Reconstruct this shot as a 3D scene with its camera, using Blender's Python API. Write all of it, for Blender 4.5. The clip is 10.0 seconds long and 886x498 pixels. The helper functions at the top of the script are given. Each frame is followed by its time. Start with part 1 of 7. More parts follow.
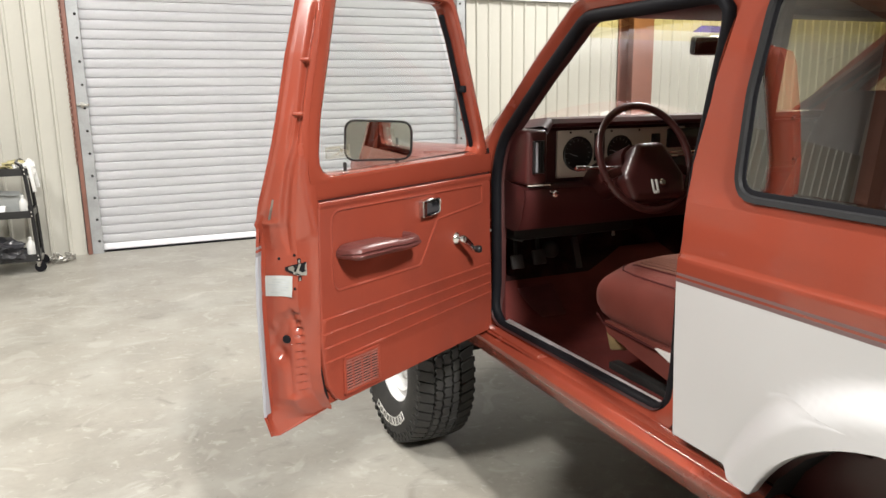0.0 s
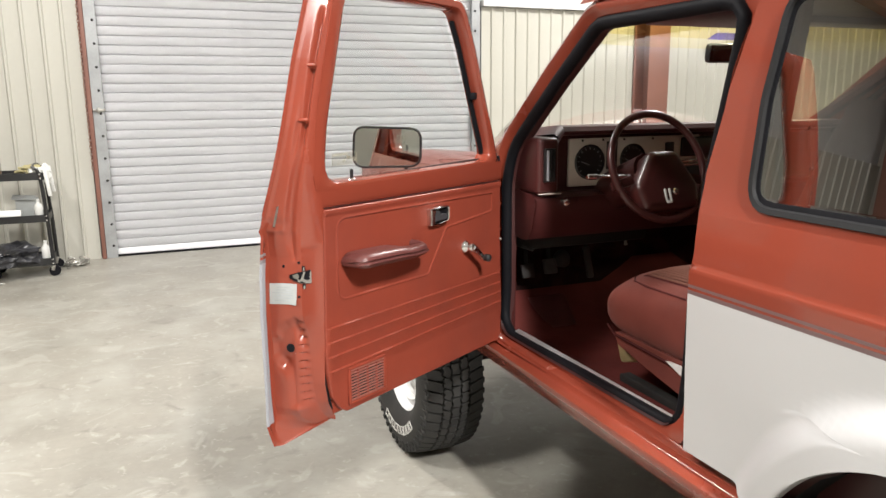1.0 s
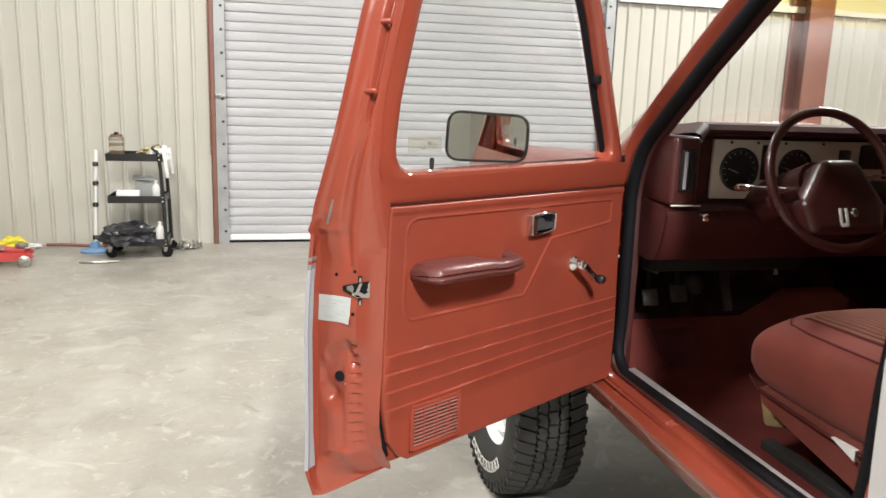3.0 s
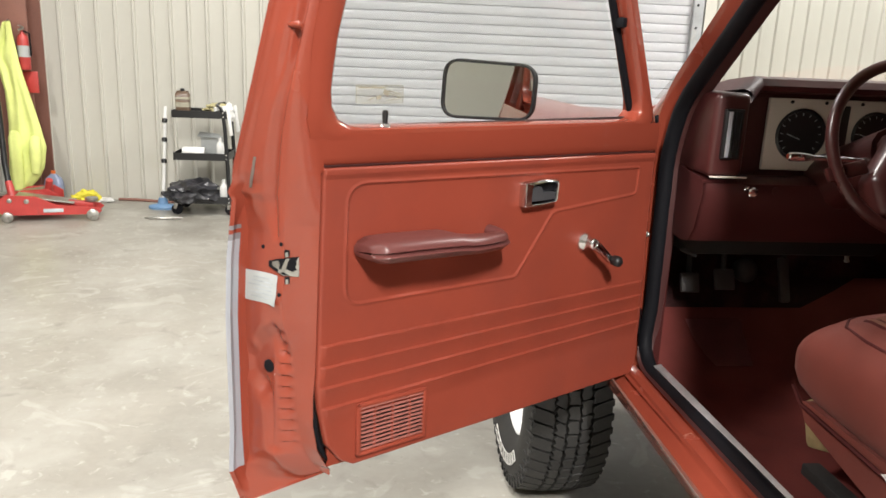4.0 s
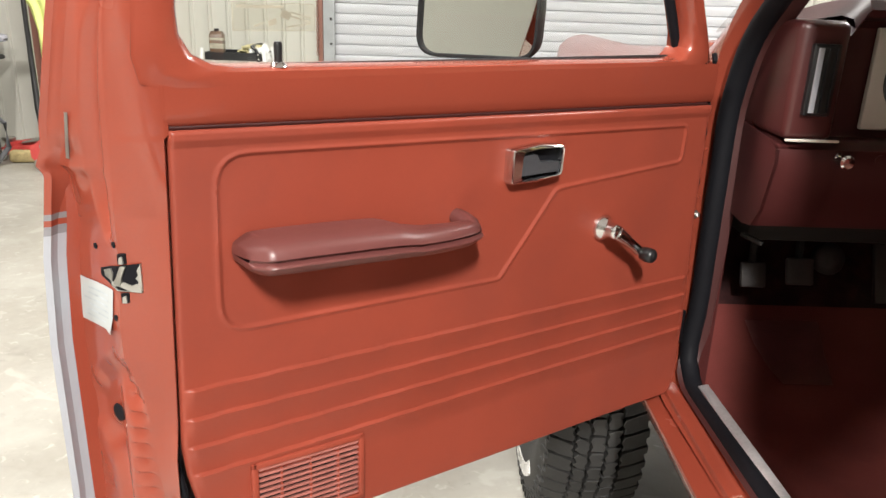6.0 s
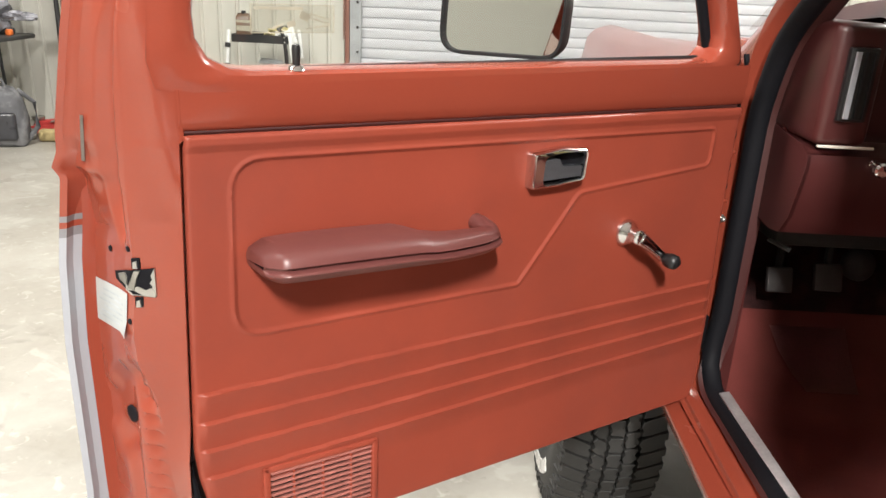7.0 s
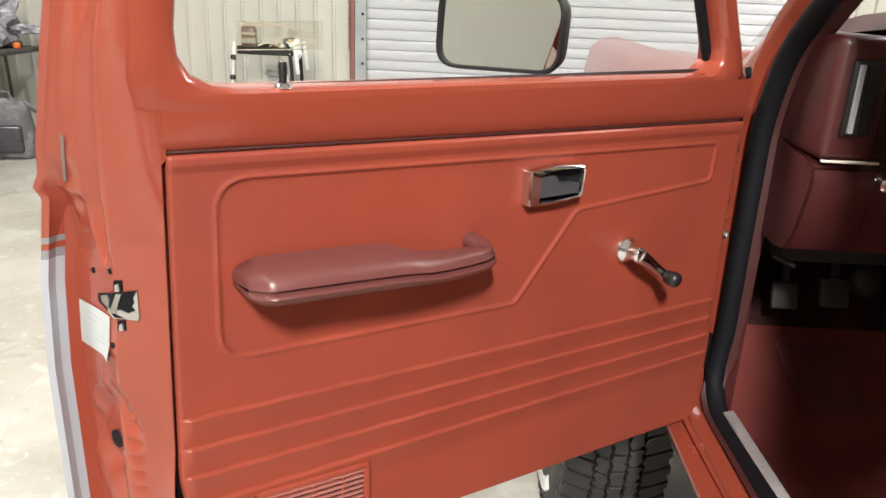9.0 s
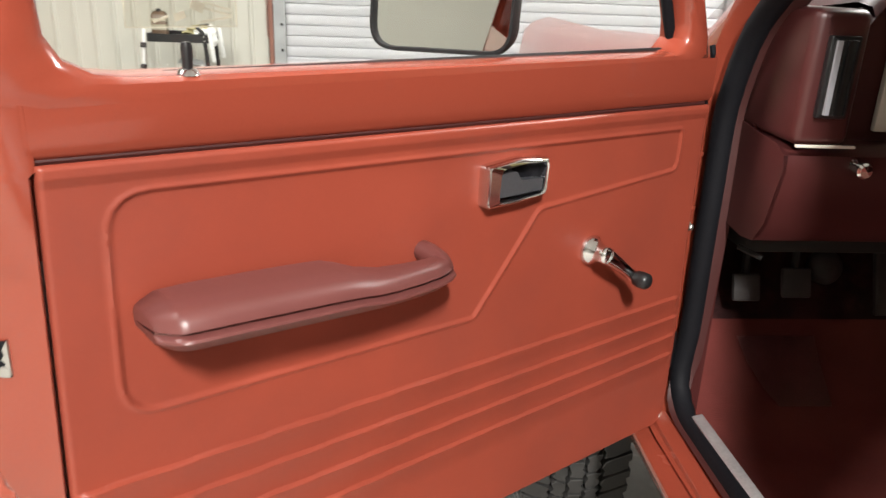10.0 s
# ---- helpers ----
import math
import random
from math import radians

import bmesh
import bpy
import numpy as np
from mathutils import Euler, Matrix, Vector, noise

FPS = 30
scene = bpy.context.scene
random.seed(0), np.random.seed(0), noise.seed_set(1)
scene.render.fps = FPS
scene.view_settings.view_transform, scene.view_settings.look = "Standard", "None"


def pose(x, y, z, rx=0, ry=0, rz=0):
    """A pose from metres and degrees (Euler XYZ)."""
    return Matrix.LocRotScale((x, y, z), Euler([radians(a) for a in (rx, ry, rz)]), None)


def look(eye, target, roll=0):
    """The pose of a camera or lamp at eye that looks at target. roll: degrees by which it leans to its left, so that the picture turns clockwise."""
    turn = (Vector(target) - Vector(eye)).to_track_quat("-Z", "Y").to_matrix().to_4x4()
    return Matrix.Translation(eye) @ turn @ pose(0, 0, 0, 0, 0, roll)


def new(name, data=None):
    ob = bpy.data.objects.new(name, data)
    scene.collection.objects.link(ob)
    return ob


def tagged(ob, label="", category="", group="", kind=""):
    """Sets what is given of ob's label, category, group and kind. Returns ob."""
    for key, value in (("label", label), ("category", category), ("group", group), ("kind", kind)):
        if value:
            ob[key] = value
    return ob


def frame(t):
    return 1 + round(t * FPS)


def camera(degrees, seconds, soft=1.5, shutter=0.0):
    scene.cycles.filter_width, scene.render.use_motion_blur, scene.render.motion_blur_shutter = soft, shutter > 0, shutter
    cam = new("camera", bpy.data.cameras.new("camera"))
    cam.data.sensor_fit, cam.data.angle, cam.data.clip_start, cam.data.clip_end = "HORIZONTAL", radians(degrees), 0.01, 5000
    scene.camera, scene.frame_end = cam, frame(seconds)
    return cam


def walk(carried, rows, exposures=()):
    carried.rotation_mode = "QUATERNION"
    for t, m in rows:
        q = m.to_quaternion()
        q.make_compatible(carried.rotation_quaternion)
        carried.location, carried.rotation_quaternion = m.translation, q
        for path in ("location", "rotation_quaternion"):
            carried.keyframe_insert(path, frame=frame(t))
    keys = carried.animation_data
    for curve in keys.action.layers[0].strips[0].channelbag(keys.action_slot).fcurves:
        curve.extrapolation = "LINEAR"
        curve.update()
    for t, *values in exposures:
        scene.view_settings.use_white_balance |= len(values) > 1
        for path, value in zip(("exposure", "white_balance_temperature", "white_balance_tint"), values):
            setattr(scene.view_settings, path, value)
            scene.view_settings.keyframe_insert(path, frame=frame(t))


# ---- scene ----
# ---------------------------------------------------------------- camera
cam = camera(61.5, 10.0, shutter=0.3)
PATH = [
    (0, (-1.99, -0.106, 1.509), (-1.209, 1.688, 1.095), -0.8),
    (0.5, (-1.978, -0.115, 1.511), (-1.214, 1.69, 1.112), -0.6),
    (1, (-1.961, -0.086, 1.507), (-1.214, 1.727, 1.112), -0.5),
    (1.5, (-1.945, -0.061, 1.5), (-1.231, 1.767, 1.112), -0.1),
    (2, (-1.908, -0.032, 1.495), (-1.231, 1.809, 1.106), 0.3),
    (2.5, (-1.862, 0.095, 1.477), (-1.269, 1.966, 1.091), 1.5),
    (2.7, (-1.833, 0.176, 1.466), (-1.297, 2.065, 1.083), 1.7),
    (3.8, (-1.547, 0.438, 1.421), (-1.302, 2.37, 0.967), 2.2),
    (4, (-1.491, 0.481, 1.42), (-1.281, 2.408, 0.93), 2.4),
    (4.5, (-1.409, 0.601, 1.398), (-1.276, 2.514, 0.83), 2.4),
    (5, (-1.372, 0.765, 1.39), (-1.271, 2.663, 0.769), 2.4),
    (5.2, (-1.349, 0.806, 1.375), (-1.259, 2.711, 0.774), 2.1),
    (6.5, (-1.282, 0.906, 1.4), (-1.274, 2.792, 0.734), 2.6),
    (7, (-1.285, 0.914, 1.409), (-1.305, 2.795, 0.729), 2.8),
    (7.5, (-1.281, 0.921, 1.406), (-1.326, 2.804, 0.733), 2.7),
    (8, (-1.283, 0.918, 1.41), (-1.344, 2.805, 0.75), 2.5),
    (8.5, (-1.279, 0.918, 1.407), (-1.349, 2.811, 0.767), 2.3),
    (9, (-1.268, 0.939, 1.414), (-1.309, 2.828, 0.758), 2.5),
    (9.5, (-1.253, 0.97, 1.401), (-1.271, 2.861, 0.749), 2.3),
    (10, (-1.293, 1.08, 1.394), (-1.143, 2.954, 0.712), 2.3),
]
# the vehicle stands along y, its middle at x = 0
walk(cam, [(t, look(eye, target, roll)) for t, eye, target, roll in PATH],
     exposures=[(0, -0.08), (2.7, -0.08), (4.2, 0.0), (6.5, 0.25), (9.0, 0.22), (10, 0.30)])

# ---------------------------------------------------------------- light
world = bpy.data.worlds.new("world")
world.use_nodes = True
world.node_tree.nodes["Background"].inputs[0].default_value = (0.9, 0.95, 1.0, 1)
world.node_tree.nodes["Background"].inputs[1].default_value = 0.03
scene.world = world
LAMP_WATTS = 530.0
# x, y and share of the full power
# unseen sources: the first follows the armrest's shadow, the rest are added fills
LAMPS = [(-1.28, -3.1, 1.96), (-4.4, 1.7, 0.66), (5.0, -3.2, 0.66), (-2.6, 5.2, 0.40), (3.6, 4.6, 1.0)]
LAMP_Z = 5.0


# ---------------------------------------------------------------- mesh helpers
def part(name, bm, material, parent=None, label="", smooth=40, at=None):
    """Links a bmesh as one mesh object, under a thing or a part."""
    me = bpy.data.meshes.new(name)
    bmesh.ops.recalc_face_normals(bm, faces=bm.faces)
    bm.to_mesh(me)
    bm.free()
    for m in (material if isinstance(material, (list, tuple)) else [material]):
        me.materials.append(m)
    if smooth:
        me.polygons.foreach_set("use_smooth", [True] * len(me.polygons))
        me.set_sharp_from_angle(angle=radians(smooth))
    ob = new(name, me)
    if parent is not None:
        ob.parent = parent
    if at is not None:
        ob.matrix_basis = at
    if label:
        tagged(ob, label)
    return ob


def thing(name, label, category, group="", at=None):
    ob = new(name)
    ob.empty_display_size = 0.1
    if at is not None:
        ob.matrix_basis = at
    return tagged(ob, label, category, group)


def box(bm, centre, size, bevel=0.0, turn=None, mi=0, seg=2):
    m = Matrix.Translation(centre) @ (turn if turn is not None else Matrix()) @ Matrix.Diagonal((*size, 1))
    made = bmesh.ops.create_cube(bm, size=1.0, matrix=m)
    faces = list({f for v in made["verts"] for f in v.link_faces})
    if bevel:
        edges = list({e for v in made["verts"] for e in v.link_edges})
        got = bmesh.ops.bevel(bm, geom=edges, offset=bevel, segments=seg, profile=0.5, affect="EDGES")
        faces = list({f for f in got["faces"]} | {f for f in faces if f.is_valid})
        stack = {f for f in faces if f.is_valid}
        for f in list(stack):
            for e in f.edges:
                stack.update(e.link_faces)
        faces = list(stack)
    for f in faces:
        if f.is_valid:
            f.material_index = mi


def loft(bm, rows, closed=False, caps=False, mi=0, loop=False):
    """A skin through rows of points; closed: each row is a ring; loop: the last row meets the first."""
    grid = [[bm.verts.new(p) for p in row] for row in rows]
    n = len(grid[0])
    for i in range(len(grid) if loop else len(grid) - 1):
        a, b = grid[i], grid[(i + 1) % len(grid)]
        for j in range(n if closed else n - 1):
            k = (j + 1) % n
            f = bm.faces.new((a[j], a[k], b[k], b[j]))
            f.material_index = mi
    if caps and closed:
        for row in (grid[0], grid[-1]):
            f = bm.faces.new(row)
            f.material_index = mi
    return grid


def tube(bm, pts, radius, n=8, closed=False, mi=0, flat=1.0, up=(0, 0, 1)):
    """A round or flattened bar along points; flat squeezes it across up."""
    pts = [Vector(p) for p in pts]
    rows = []
    last = len(pts) - 1
    for i, p in enumerate(pts):
        if closed:
            d = pts[(i + 1) % len(pts)] - pts[i - 1]
        else:
            d = pts[min(i + 1, last)] - pts[max(i - 1, 0)]
        d.normalize()
        side = d.cross(Vector(up))
        if side.length < 1e-3:
            side = d.cross(Vector((0, 1, 0)))
        side.normalize()
        top = side.cross(d).normalized()
        r = radius[i] if isinstance(radius, (list, tuple)) else radius
        rows.append([p + side * (r * flat * math.cos(2 * math.pi * k / n)) + top * (r * math.sin(2 * math.pi * k / n)) for k in range(n)])
    loft(bm, rows, closed=True, caps=not closed, mi=mi, loop=closed)


def lathe(bm, profile, n=24, m=None, mi=0, caps=False):
    """A body turned about z from (radius, height) pairs."""
    m = m or Matrix()
    rows = [[m @ Vector((r * math.cos(2 * math.pi * k / n), r * math.sin(2 * math.pi * k / n), h)) for k in range(n)] for r, h in profile]
    loft(bm, rows, closed=True, caps=caps, mi=mi)


def prism(bm, poly, place, mi=0):
    """A plate: a flat outline of (a, b) pairs; place(a, b, side) gives the point for side 0 and 1."""
    a = [bm.verts.new(place(x, y, 0)) for x, y in poly]
    b = [bm.verts.new(place(x, y, 1)) for x, y in poly]
    made = [bm.faces.new(a), bm.faces.new(b[::-1])]
    for i in range(len(poly)):
        j = (i + 1) % len(poly)
        made.append(bm.faces.new((a[i], b[i], b[j], a[j])))
    for f in made:
        f.material_index = mi


def rounded(corners, radius, n=5):
    """An outline with its corners rounded; radius: one, or one a corner."""
    out = []
    k = len(corners)
    for i in range(k):
        p, a, b = Vector(corners[i]), Vector(corners[i - 1]), Vector(corners[(i + 1) % k])
        r = radius[i] if isinstance(radius, (list, tuple)) else radius
        da, db = (a - p).normalized(), (b - p).normalized()
        cut = min(r / max(math.tan(da.angle(db) / 2), 0.05), (a - p).length * 0.49, (b - p).length * 0.49)
        s, e = p + da * cut, p + db * cut
        for j in range(n + 1):
            t = j / n
            out.append(tuple((1 - t) ** 2 * s + 2 * t * (1 - t) * p + t * t * e))
    return out


def offset(poly, by):
    """The outline moved outward (counter-clockwise outlines) by a distance."""
    out = []
    k = len(poly)
    area = sum(poly[i][0] * poly[(i + 1) % k][1] - poly[(i + 1) % k][0] * poly[i][1] for i in range(k))
    sign = 1 if area > 0 else -1
    for i in range(k):
        p, a, b = Vector(poly[i]), Vector(poly[i - 1]), Vector(poly[(i + 1) % k])
        d = (b - a)
        if d.length < 1e-9:
            d = Vector((1, 0))
        d.normalize()
        out.append((p.x + sign * d.y * by, p.y - sign * d.x * by))
    return out


def resample(poly, n, closed=True):
    pts = [Vector(p) for p in poly] + ([Vector(poly[0])] if closed else [])
    lens = [0.0]
    for a, b in zip(pts, pts[1:]):
        lens.append(lens[-1] + (b - a).length)
    out = []
    for i in range(n):
        s = lens[-1] * i / (n if closed else n - 1)
        j = max(k for k in range(len(lens) - 1) if lens[k] <= s + 1e-12)
        w = (s - lens[j]) / max(lens[j + 1] - lens[j], 1e-9)
        out.append(tuple(pts[j].lerp(pts[j + 1], min(w, 1))))
    return out


def interp(x, xs, ys):
    return float(np.interp(x, xs, ys))


# ---------------------------------------------------------------- materials
def material(name, colour, rough=0.5, metal=0.0, scale=4.0, spread=0.08, fine=60.0, bump=0.1, depth=0.002, coat=0.0,
             stain=None, stain_at=(0.55, 0.75), stain_scale=1.2, rough_spread=0.1, spec=0.5, piece=0.0):
    """Colour with variation at two scales, uneven gloss and fine relief; stain: a second colour in patches."""
    m = bpy.data.materials.new(name)
    m.use_nodes = True
    nt = m.node_tree
    bsdf = nt.nodes["Principled BSDF"]
    co = nt.nodes.new("ShaderNodeTexCoord")
    big = nt.nodes.new("ShaderNodeTexNoise")
    big.inputs["Scale"].default_value, big.inputs["Detail"].default_value = scale, 6
    small = nt.nodes.new("ShaderNodeTexNoise")
    small.inputs["Scale"].default_value, small.inputs["Detail"].default_value = fine, 4
    for t in (big, small):
        nt.links.new(co.outputs["Object"], t.inputs["Vector"])
    add = nt.nodes.new("ShaderNodeMath")
    add.operation = "MULTIPLY_ADD"
    nt.links.new(small.outputs["Fac"], add.inputs[0])
    add.inputs[1].default_value = 0.4
    nt.links.new(big.outputs["Fac"], add.inputs[2])
    ramp = nt.nodes.new("ShaderNodeMapRange")
    ramp.inputs["From Min"].default_value, ramp.inputs["From Max"].default_value = 0.45, 0.95
    ramp.inputs["To Min"].default_value, ramp.inputs["To Max"].default_value = 1 - spread, 1 + spread
    nt.links.new(add.outputs[0], ramp.inputs["Value"])
    mul = nt.nodes.new("ShaderNodeVectorMath")
    mul.operation = "SCALE"
    mul.inputs[0].default_value = colour
    nt.links.new(ramp.outputs[0], mul.inputs["Scale"])
    out = mul.outputs[0]
    if stain:
        sn = nt.nodes.new("ShaderNodeTexNoise")
        sn.inputs["Scale"].default_value, sn.inputs["Detail"].default_value, sn.inputs["Roughness"].default_value = stain_scale, 8, 0.62
        nt.links.new(co.outputs["Object"], sn.inputs["Vector"])
        sr = nt.nodes.new("ShaderNodeMapRange")
        sr.inputs["From Min"].default_value, sr.inputs["From Max"].default_value = stain_at
        nt.links.new(sn.outputs["Fac"], sr.inputs["Value"])
        mix = nt.nodes.new("ShaderNodeMix")
        mix.data_type = "RGBA"
        mix.inputs[7].default_value = (*stain, 1)
        nt.links.new(sr.outputs[0], mix.inputs[0])
        nt.links.new(out, mix.inputs[6])
        out = mix.outputs[2]
    nt.links.new(out, bsdf.inputs["Base Color"])
    rr = nt.nodes.new("ShaderNodeMapRange")
    rr.inputs["To Min"].default_value, rr.inputs["To Max"].default_value = max(rough - rough_spread, 0.02), min(rough + rough_spread, 1)
    nt.links.new(big.outputs["Fac"], rr.inputs["Value"])
    nt.links.new(rr.outputs[0], bsdf.inputs["Roughness"])
    bsdf.inputs["Metallic"].default_value = metal
    bsdf.inputs["Specular IOR Level"].default_value = spec
    bsdf.inputs["Coat Weight"].default_value = coat
    bsdf.inputs["Coat Roughness"].default_value = 0.05
    if bump:
        b = nt.nodes.new("ShaderNodeBump")
        b.inputs["Strength"].default_value, b.inputs["Distance"].default_value = bump, depth
        nt.links.new(small.outputs["Fac"], b.inputs["Height"])
        nt.links.new(b.outputs[0], bsdf.inputs["Normal"])
    return m


def glass(name, tint=(0.95, 0.97, 0.96), rough=0.0, gloss=1.0, least=0.05):
    m = bpy.data.materials.new(name)
    m.use_nodes = True
    nt = m.node_tree
    nt.nodes.remove(nt.nodes["Principled BSDF"])
    tr = nt.nodes.new("ShaderNodeBsdfTransparent")
    tr.inputs[0].default_value = (*tint, 1)
    gl = nt.nodes.new("ShaderNodeBsdfGlossy")
    gl.inputs["Roughness"].default_value = rough
    gl.inputs[0].default_value = (gloss, gloss, gloss, 1)
    lw = nt.nodes.new("ShaderNodeLayerWeight")
    lw.inputs["Blend"].default_value = 0.5
    pw = nt.nodes.new("ShaderNodeMath")
    pw.operation, pw.inputs[1].default_value = "POWER", 4.0
    nt.links.new(lw.outputs["Facing"], pw.inputs[0])
    fr = nt.nodes.new("ShaderNodeMath")
    fr.operation, fr.inputs[1].default_value, fr.inputs[2].default_value = "MULTIPLY_ADD", 0.75 * (1 - least), least
    nt.links.new(pw.outputs[0], fr.inputs[0])
    mx = nt.nodes.new("ShaderNodeMixShader")
    nt.links.new(fr.outputs[0], mx.inputs[0])
    nt.links.new(tr.outputs[0], mx.inputs[1])
    nt.links.new(gl.outputs[0], mx.inputs[2])
    nt.links.new(mx.outputs[0], nt.nodes["Material Output"].inputs[0])
    return m


RED = (0.240, 0.0462, 0.0262)
M_RED = material("red_paint", RED, rough=0.25, coat=0.6, spec=0.35, spread=0.05, scale=3, fine=400, bump=0.02, depth=0.0004, rough_spread=0.06)
M_SILL = material("chipped_red_sill_paint", RED, rough=0.25, coat=0.6, spec=0.35, spread=0.08, scale=5, fine=300, bump=0.03, depth=0.0005, rough_spread=0.1, stain=(0.40, 0.26, 0.20), stain_at=(0.685, 0.72), stain_scale=16)
M_BODY = material("red_body_paint", RED, rough=0.22, coat=0.9, spread=0.05, scale=3, fine=400, bump=0.02, depth=0.0004, rough_spread=0.06)
M_WHITE = material("white_paint", (0.49, 0.49, 0.495), rough=0.56, coat=0.04, spread=0.02, scale=2, fine=300, bump=0.02, depth=0.0004)
M_STRIPE = material("grey_pinstripe", (0.15, 0.095, 0.095), rough=0.35, spread=0.06)
# silver of the vent; also the door's white skin, greyed to its shaded tone
M_SILVER_SHADE = material("silver_and_shaded_white", (0.32, 0.33, 0.36), rough=0.35, spread=0.05)
M_TAPE = material("grey_edge_tape", (0.17, 0.165, 0.175), rough=0.45, spread=0.15, scale=30)
M_VINYL = material("red_door_vinyl", (0.262, 0.0510, 0.0300), stain=(0.215, 0.046, 0.030), stain_at=(0.46, 0.72), stain_scale=3.5, spec=0.32, rough=0.36, spread=0.10, scale=5, fine=900, bump=0.25, depth=0.0005, rough_spread=0.08)
M_GRILLE = material("worn_grille_plastic", (0.30, 0.105, 0.085), rough=0.5, spread=0.15, scale=30)
M_ARM = material("maroon_armrest", (0.128, 0.041, 0.037), rough=0.36, spread=0.08, fine=900, bump=0.2, depth=0.0004)
M_DASH = material("maroon_plastic", (0.056, 0.0138, 0.0132), rough=0.36, spread=0.1, fine=700, bump=0.25, depth=0.0006)
M_CARPET = material("maroon_carpet", (0.125, 0.029, 0.025), rough=0.8, spread=0.25, scale=8, fine=500, bump=0.7, depth=0.004, spec=0.1)
M_TOE = material("shade_darkened_carpet", (0.018, 0.006, 0.006), rough=0.85, spread=0.30, scale=9, fine=500, bump=0.7, depth=0.004, spec=0.15, stain=(0.055, 0.017, 0.016), stain_at=(0.45, 0.65), stain_scale=7)
M_PEDAL = material("worn_pedal_rubber", (0.040, 0.035, 0.034), rough=0.6, spread=0.3, scale=30, fine=200, bump=0.2)
M_MAT = material("worn_heel_mat", (0.17, 0.052, 0.050), rough=0.33, spread=0.2, scale=14, fine=200, bump=0.2)
M_FOOTWELL = material("maroon_kick_panel", (0.060, 0.014, 0.013), rough=0.5, spread=0.15, scale=8, fine=500, bump=0.7, depth=0.004, spec=0.1)
M_CLOTH = material("red_seat_cloth", (0.150, 0.037, 0.027), rough=0.85, spread=0.20, scale=6, fine=900, bump=0.5, depth=0.0015, spec=0.15)
M_CLOTH.node_tree.nodes["Principled BSDF"].inputs["Sheen Weight"].default_value = 0.07
M_CLOTH_DARK = material("striped_seat_insert", (0.07, 0.018, 0.017), rough=0.9, spread=0.2, fine=700, bump=0.5, depth=0.0015, spec=0.1)
M_RIBCLOTH = material("pale_striped_cloth", (0.17, 0.075, 0.055), rough=0.9, spread=0.2, fine=700, bump=0.4, depth=0.001, spec=0.1)
M_RUBBER = material("black_rubber", (0.008, 0.008, 0.010), rough=0.6, spec=0.10, spread=0.2, fine=120, bump=0.15)
M_TYRE = material("tyre_rubber", (0.022, 0.021, 0.020), rough=0.7, spread=0.3, scale=12, fine=150, bump=0.3, stain=(0.042, 0.040, 0.036), stain_at=(0.5, 0.9), stain_scale=9)
M_LETTER = material("tyre_letter_white", (0.62, 0.61, 0.58), rough=0.6, spread=0.1)
M_BLACK = material("black_plastic", (0.012, 0.012, 0.013), rough=0.35, spread=0.2, fine=300)
M_PADDLE = material("glossy_black_plastic", (0.055, 0.057, 0.062), rough=0.28, coat=0.4, spread=0.15, fine=300)
M_DARK = material("underbody_black", (0.015, 0.014, 0.013), rough=0.85, spread=0.4, scale=9, bump=0.4)
M_CHROME = material("chrome", (0.75, 0.75, 0.76), rough=0.08, metal=1.0, spread=0.03, bump=0.0, rough_spread=0.04)
M_STEEL = material("worn_steel", (0.42, 0.41, 0.38), rough=0.4, metal=0.9, spread=0.2, scale=20, stain=(0.12, 0.10, 0.07), stain_at=(0.5, 0.8), stain_scale=30)
M_ALU = material("sill_aluminium", (0.86, 0.86, 0.87), rough=0.40, metal=0.75, spread=0.22, scale=9, fine=200)
M_TRIM = material("dark_maroon_trim", (0.046, 0.012, 0.011), rough=0.5, spread=0.15, fine=500, bump=0.2, depth=0.0006)
M_PLATED = material("plated_steel", (0.40, 0.39, 0.36), rough=0.38, metal=0.6, spread=0.12, scale=30, stain=(0.35, 0.33, 0.29), stain_at=(0.55, 0.7), stain_scale=60)
M_BRUSHED = material("brushed_bezel", (0.58, 0.53, 0.47), rough=0.42, metal=0.1, spread=0.05, fine=400)
M_RIM = material("white_wheel_steel", (0.7, 0.7, 0.7), rough=0.35, spread=0.06)
M_PAPER = material("paper_label", (0.37, 0.385, 0.38), rough=0.6, spread=0.06, scale=20)
M_INK = material("faded_print", (0.45, 0.5, 0.52), rough=0.7, spread=0.2)
M_FAINT = material("faint_blue_print", (0.335, 0.360, 0.375), rough=0.6, spread=0.2, scale=60)
M_CREAM = material("cream_wall_steel", (0.475, 0.463, 0.412), rough=0.42, spread=0.04, scale=0.8, fine=30, bump=0.08, depth=0.003, rough_spread=0.12, stain=(0.42, 0.39, 0.305), stain_at=(0.60, 0.9), stain_scale=0.9)
M_SHUTTER = material("white_shutter_steel", (0.88, 0.88, 0.91), rough=0.45, spread=0.03, scale=1.5, fine=40, bump=0.03, depth=0.001, stain=(0.80, 0.80, 0.83), stain_at=(0.6, 0.85), stain_scale=2.2)
M_GUIDE = material("galvanised_guide", (0.36, 0.37, 0.38), rough=0.45, metal=0.5, spread=0.15, scale=6, stain=(0.5, 0.48, 0.44), stain_at=(0.6, 0.8), stain_scale=8)
M_BROWN = material("red_oxide_steel", (0.22, 0.10, 0.075), rough=0.55, spread=0.12, scale=3, stain=(0.26, 0.11, 0.08), stain_at=(0.55, 0.8), stain_scale=3)


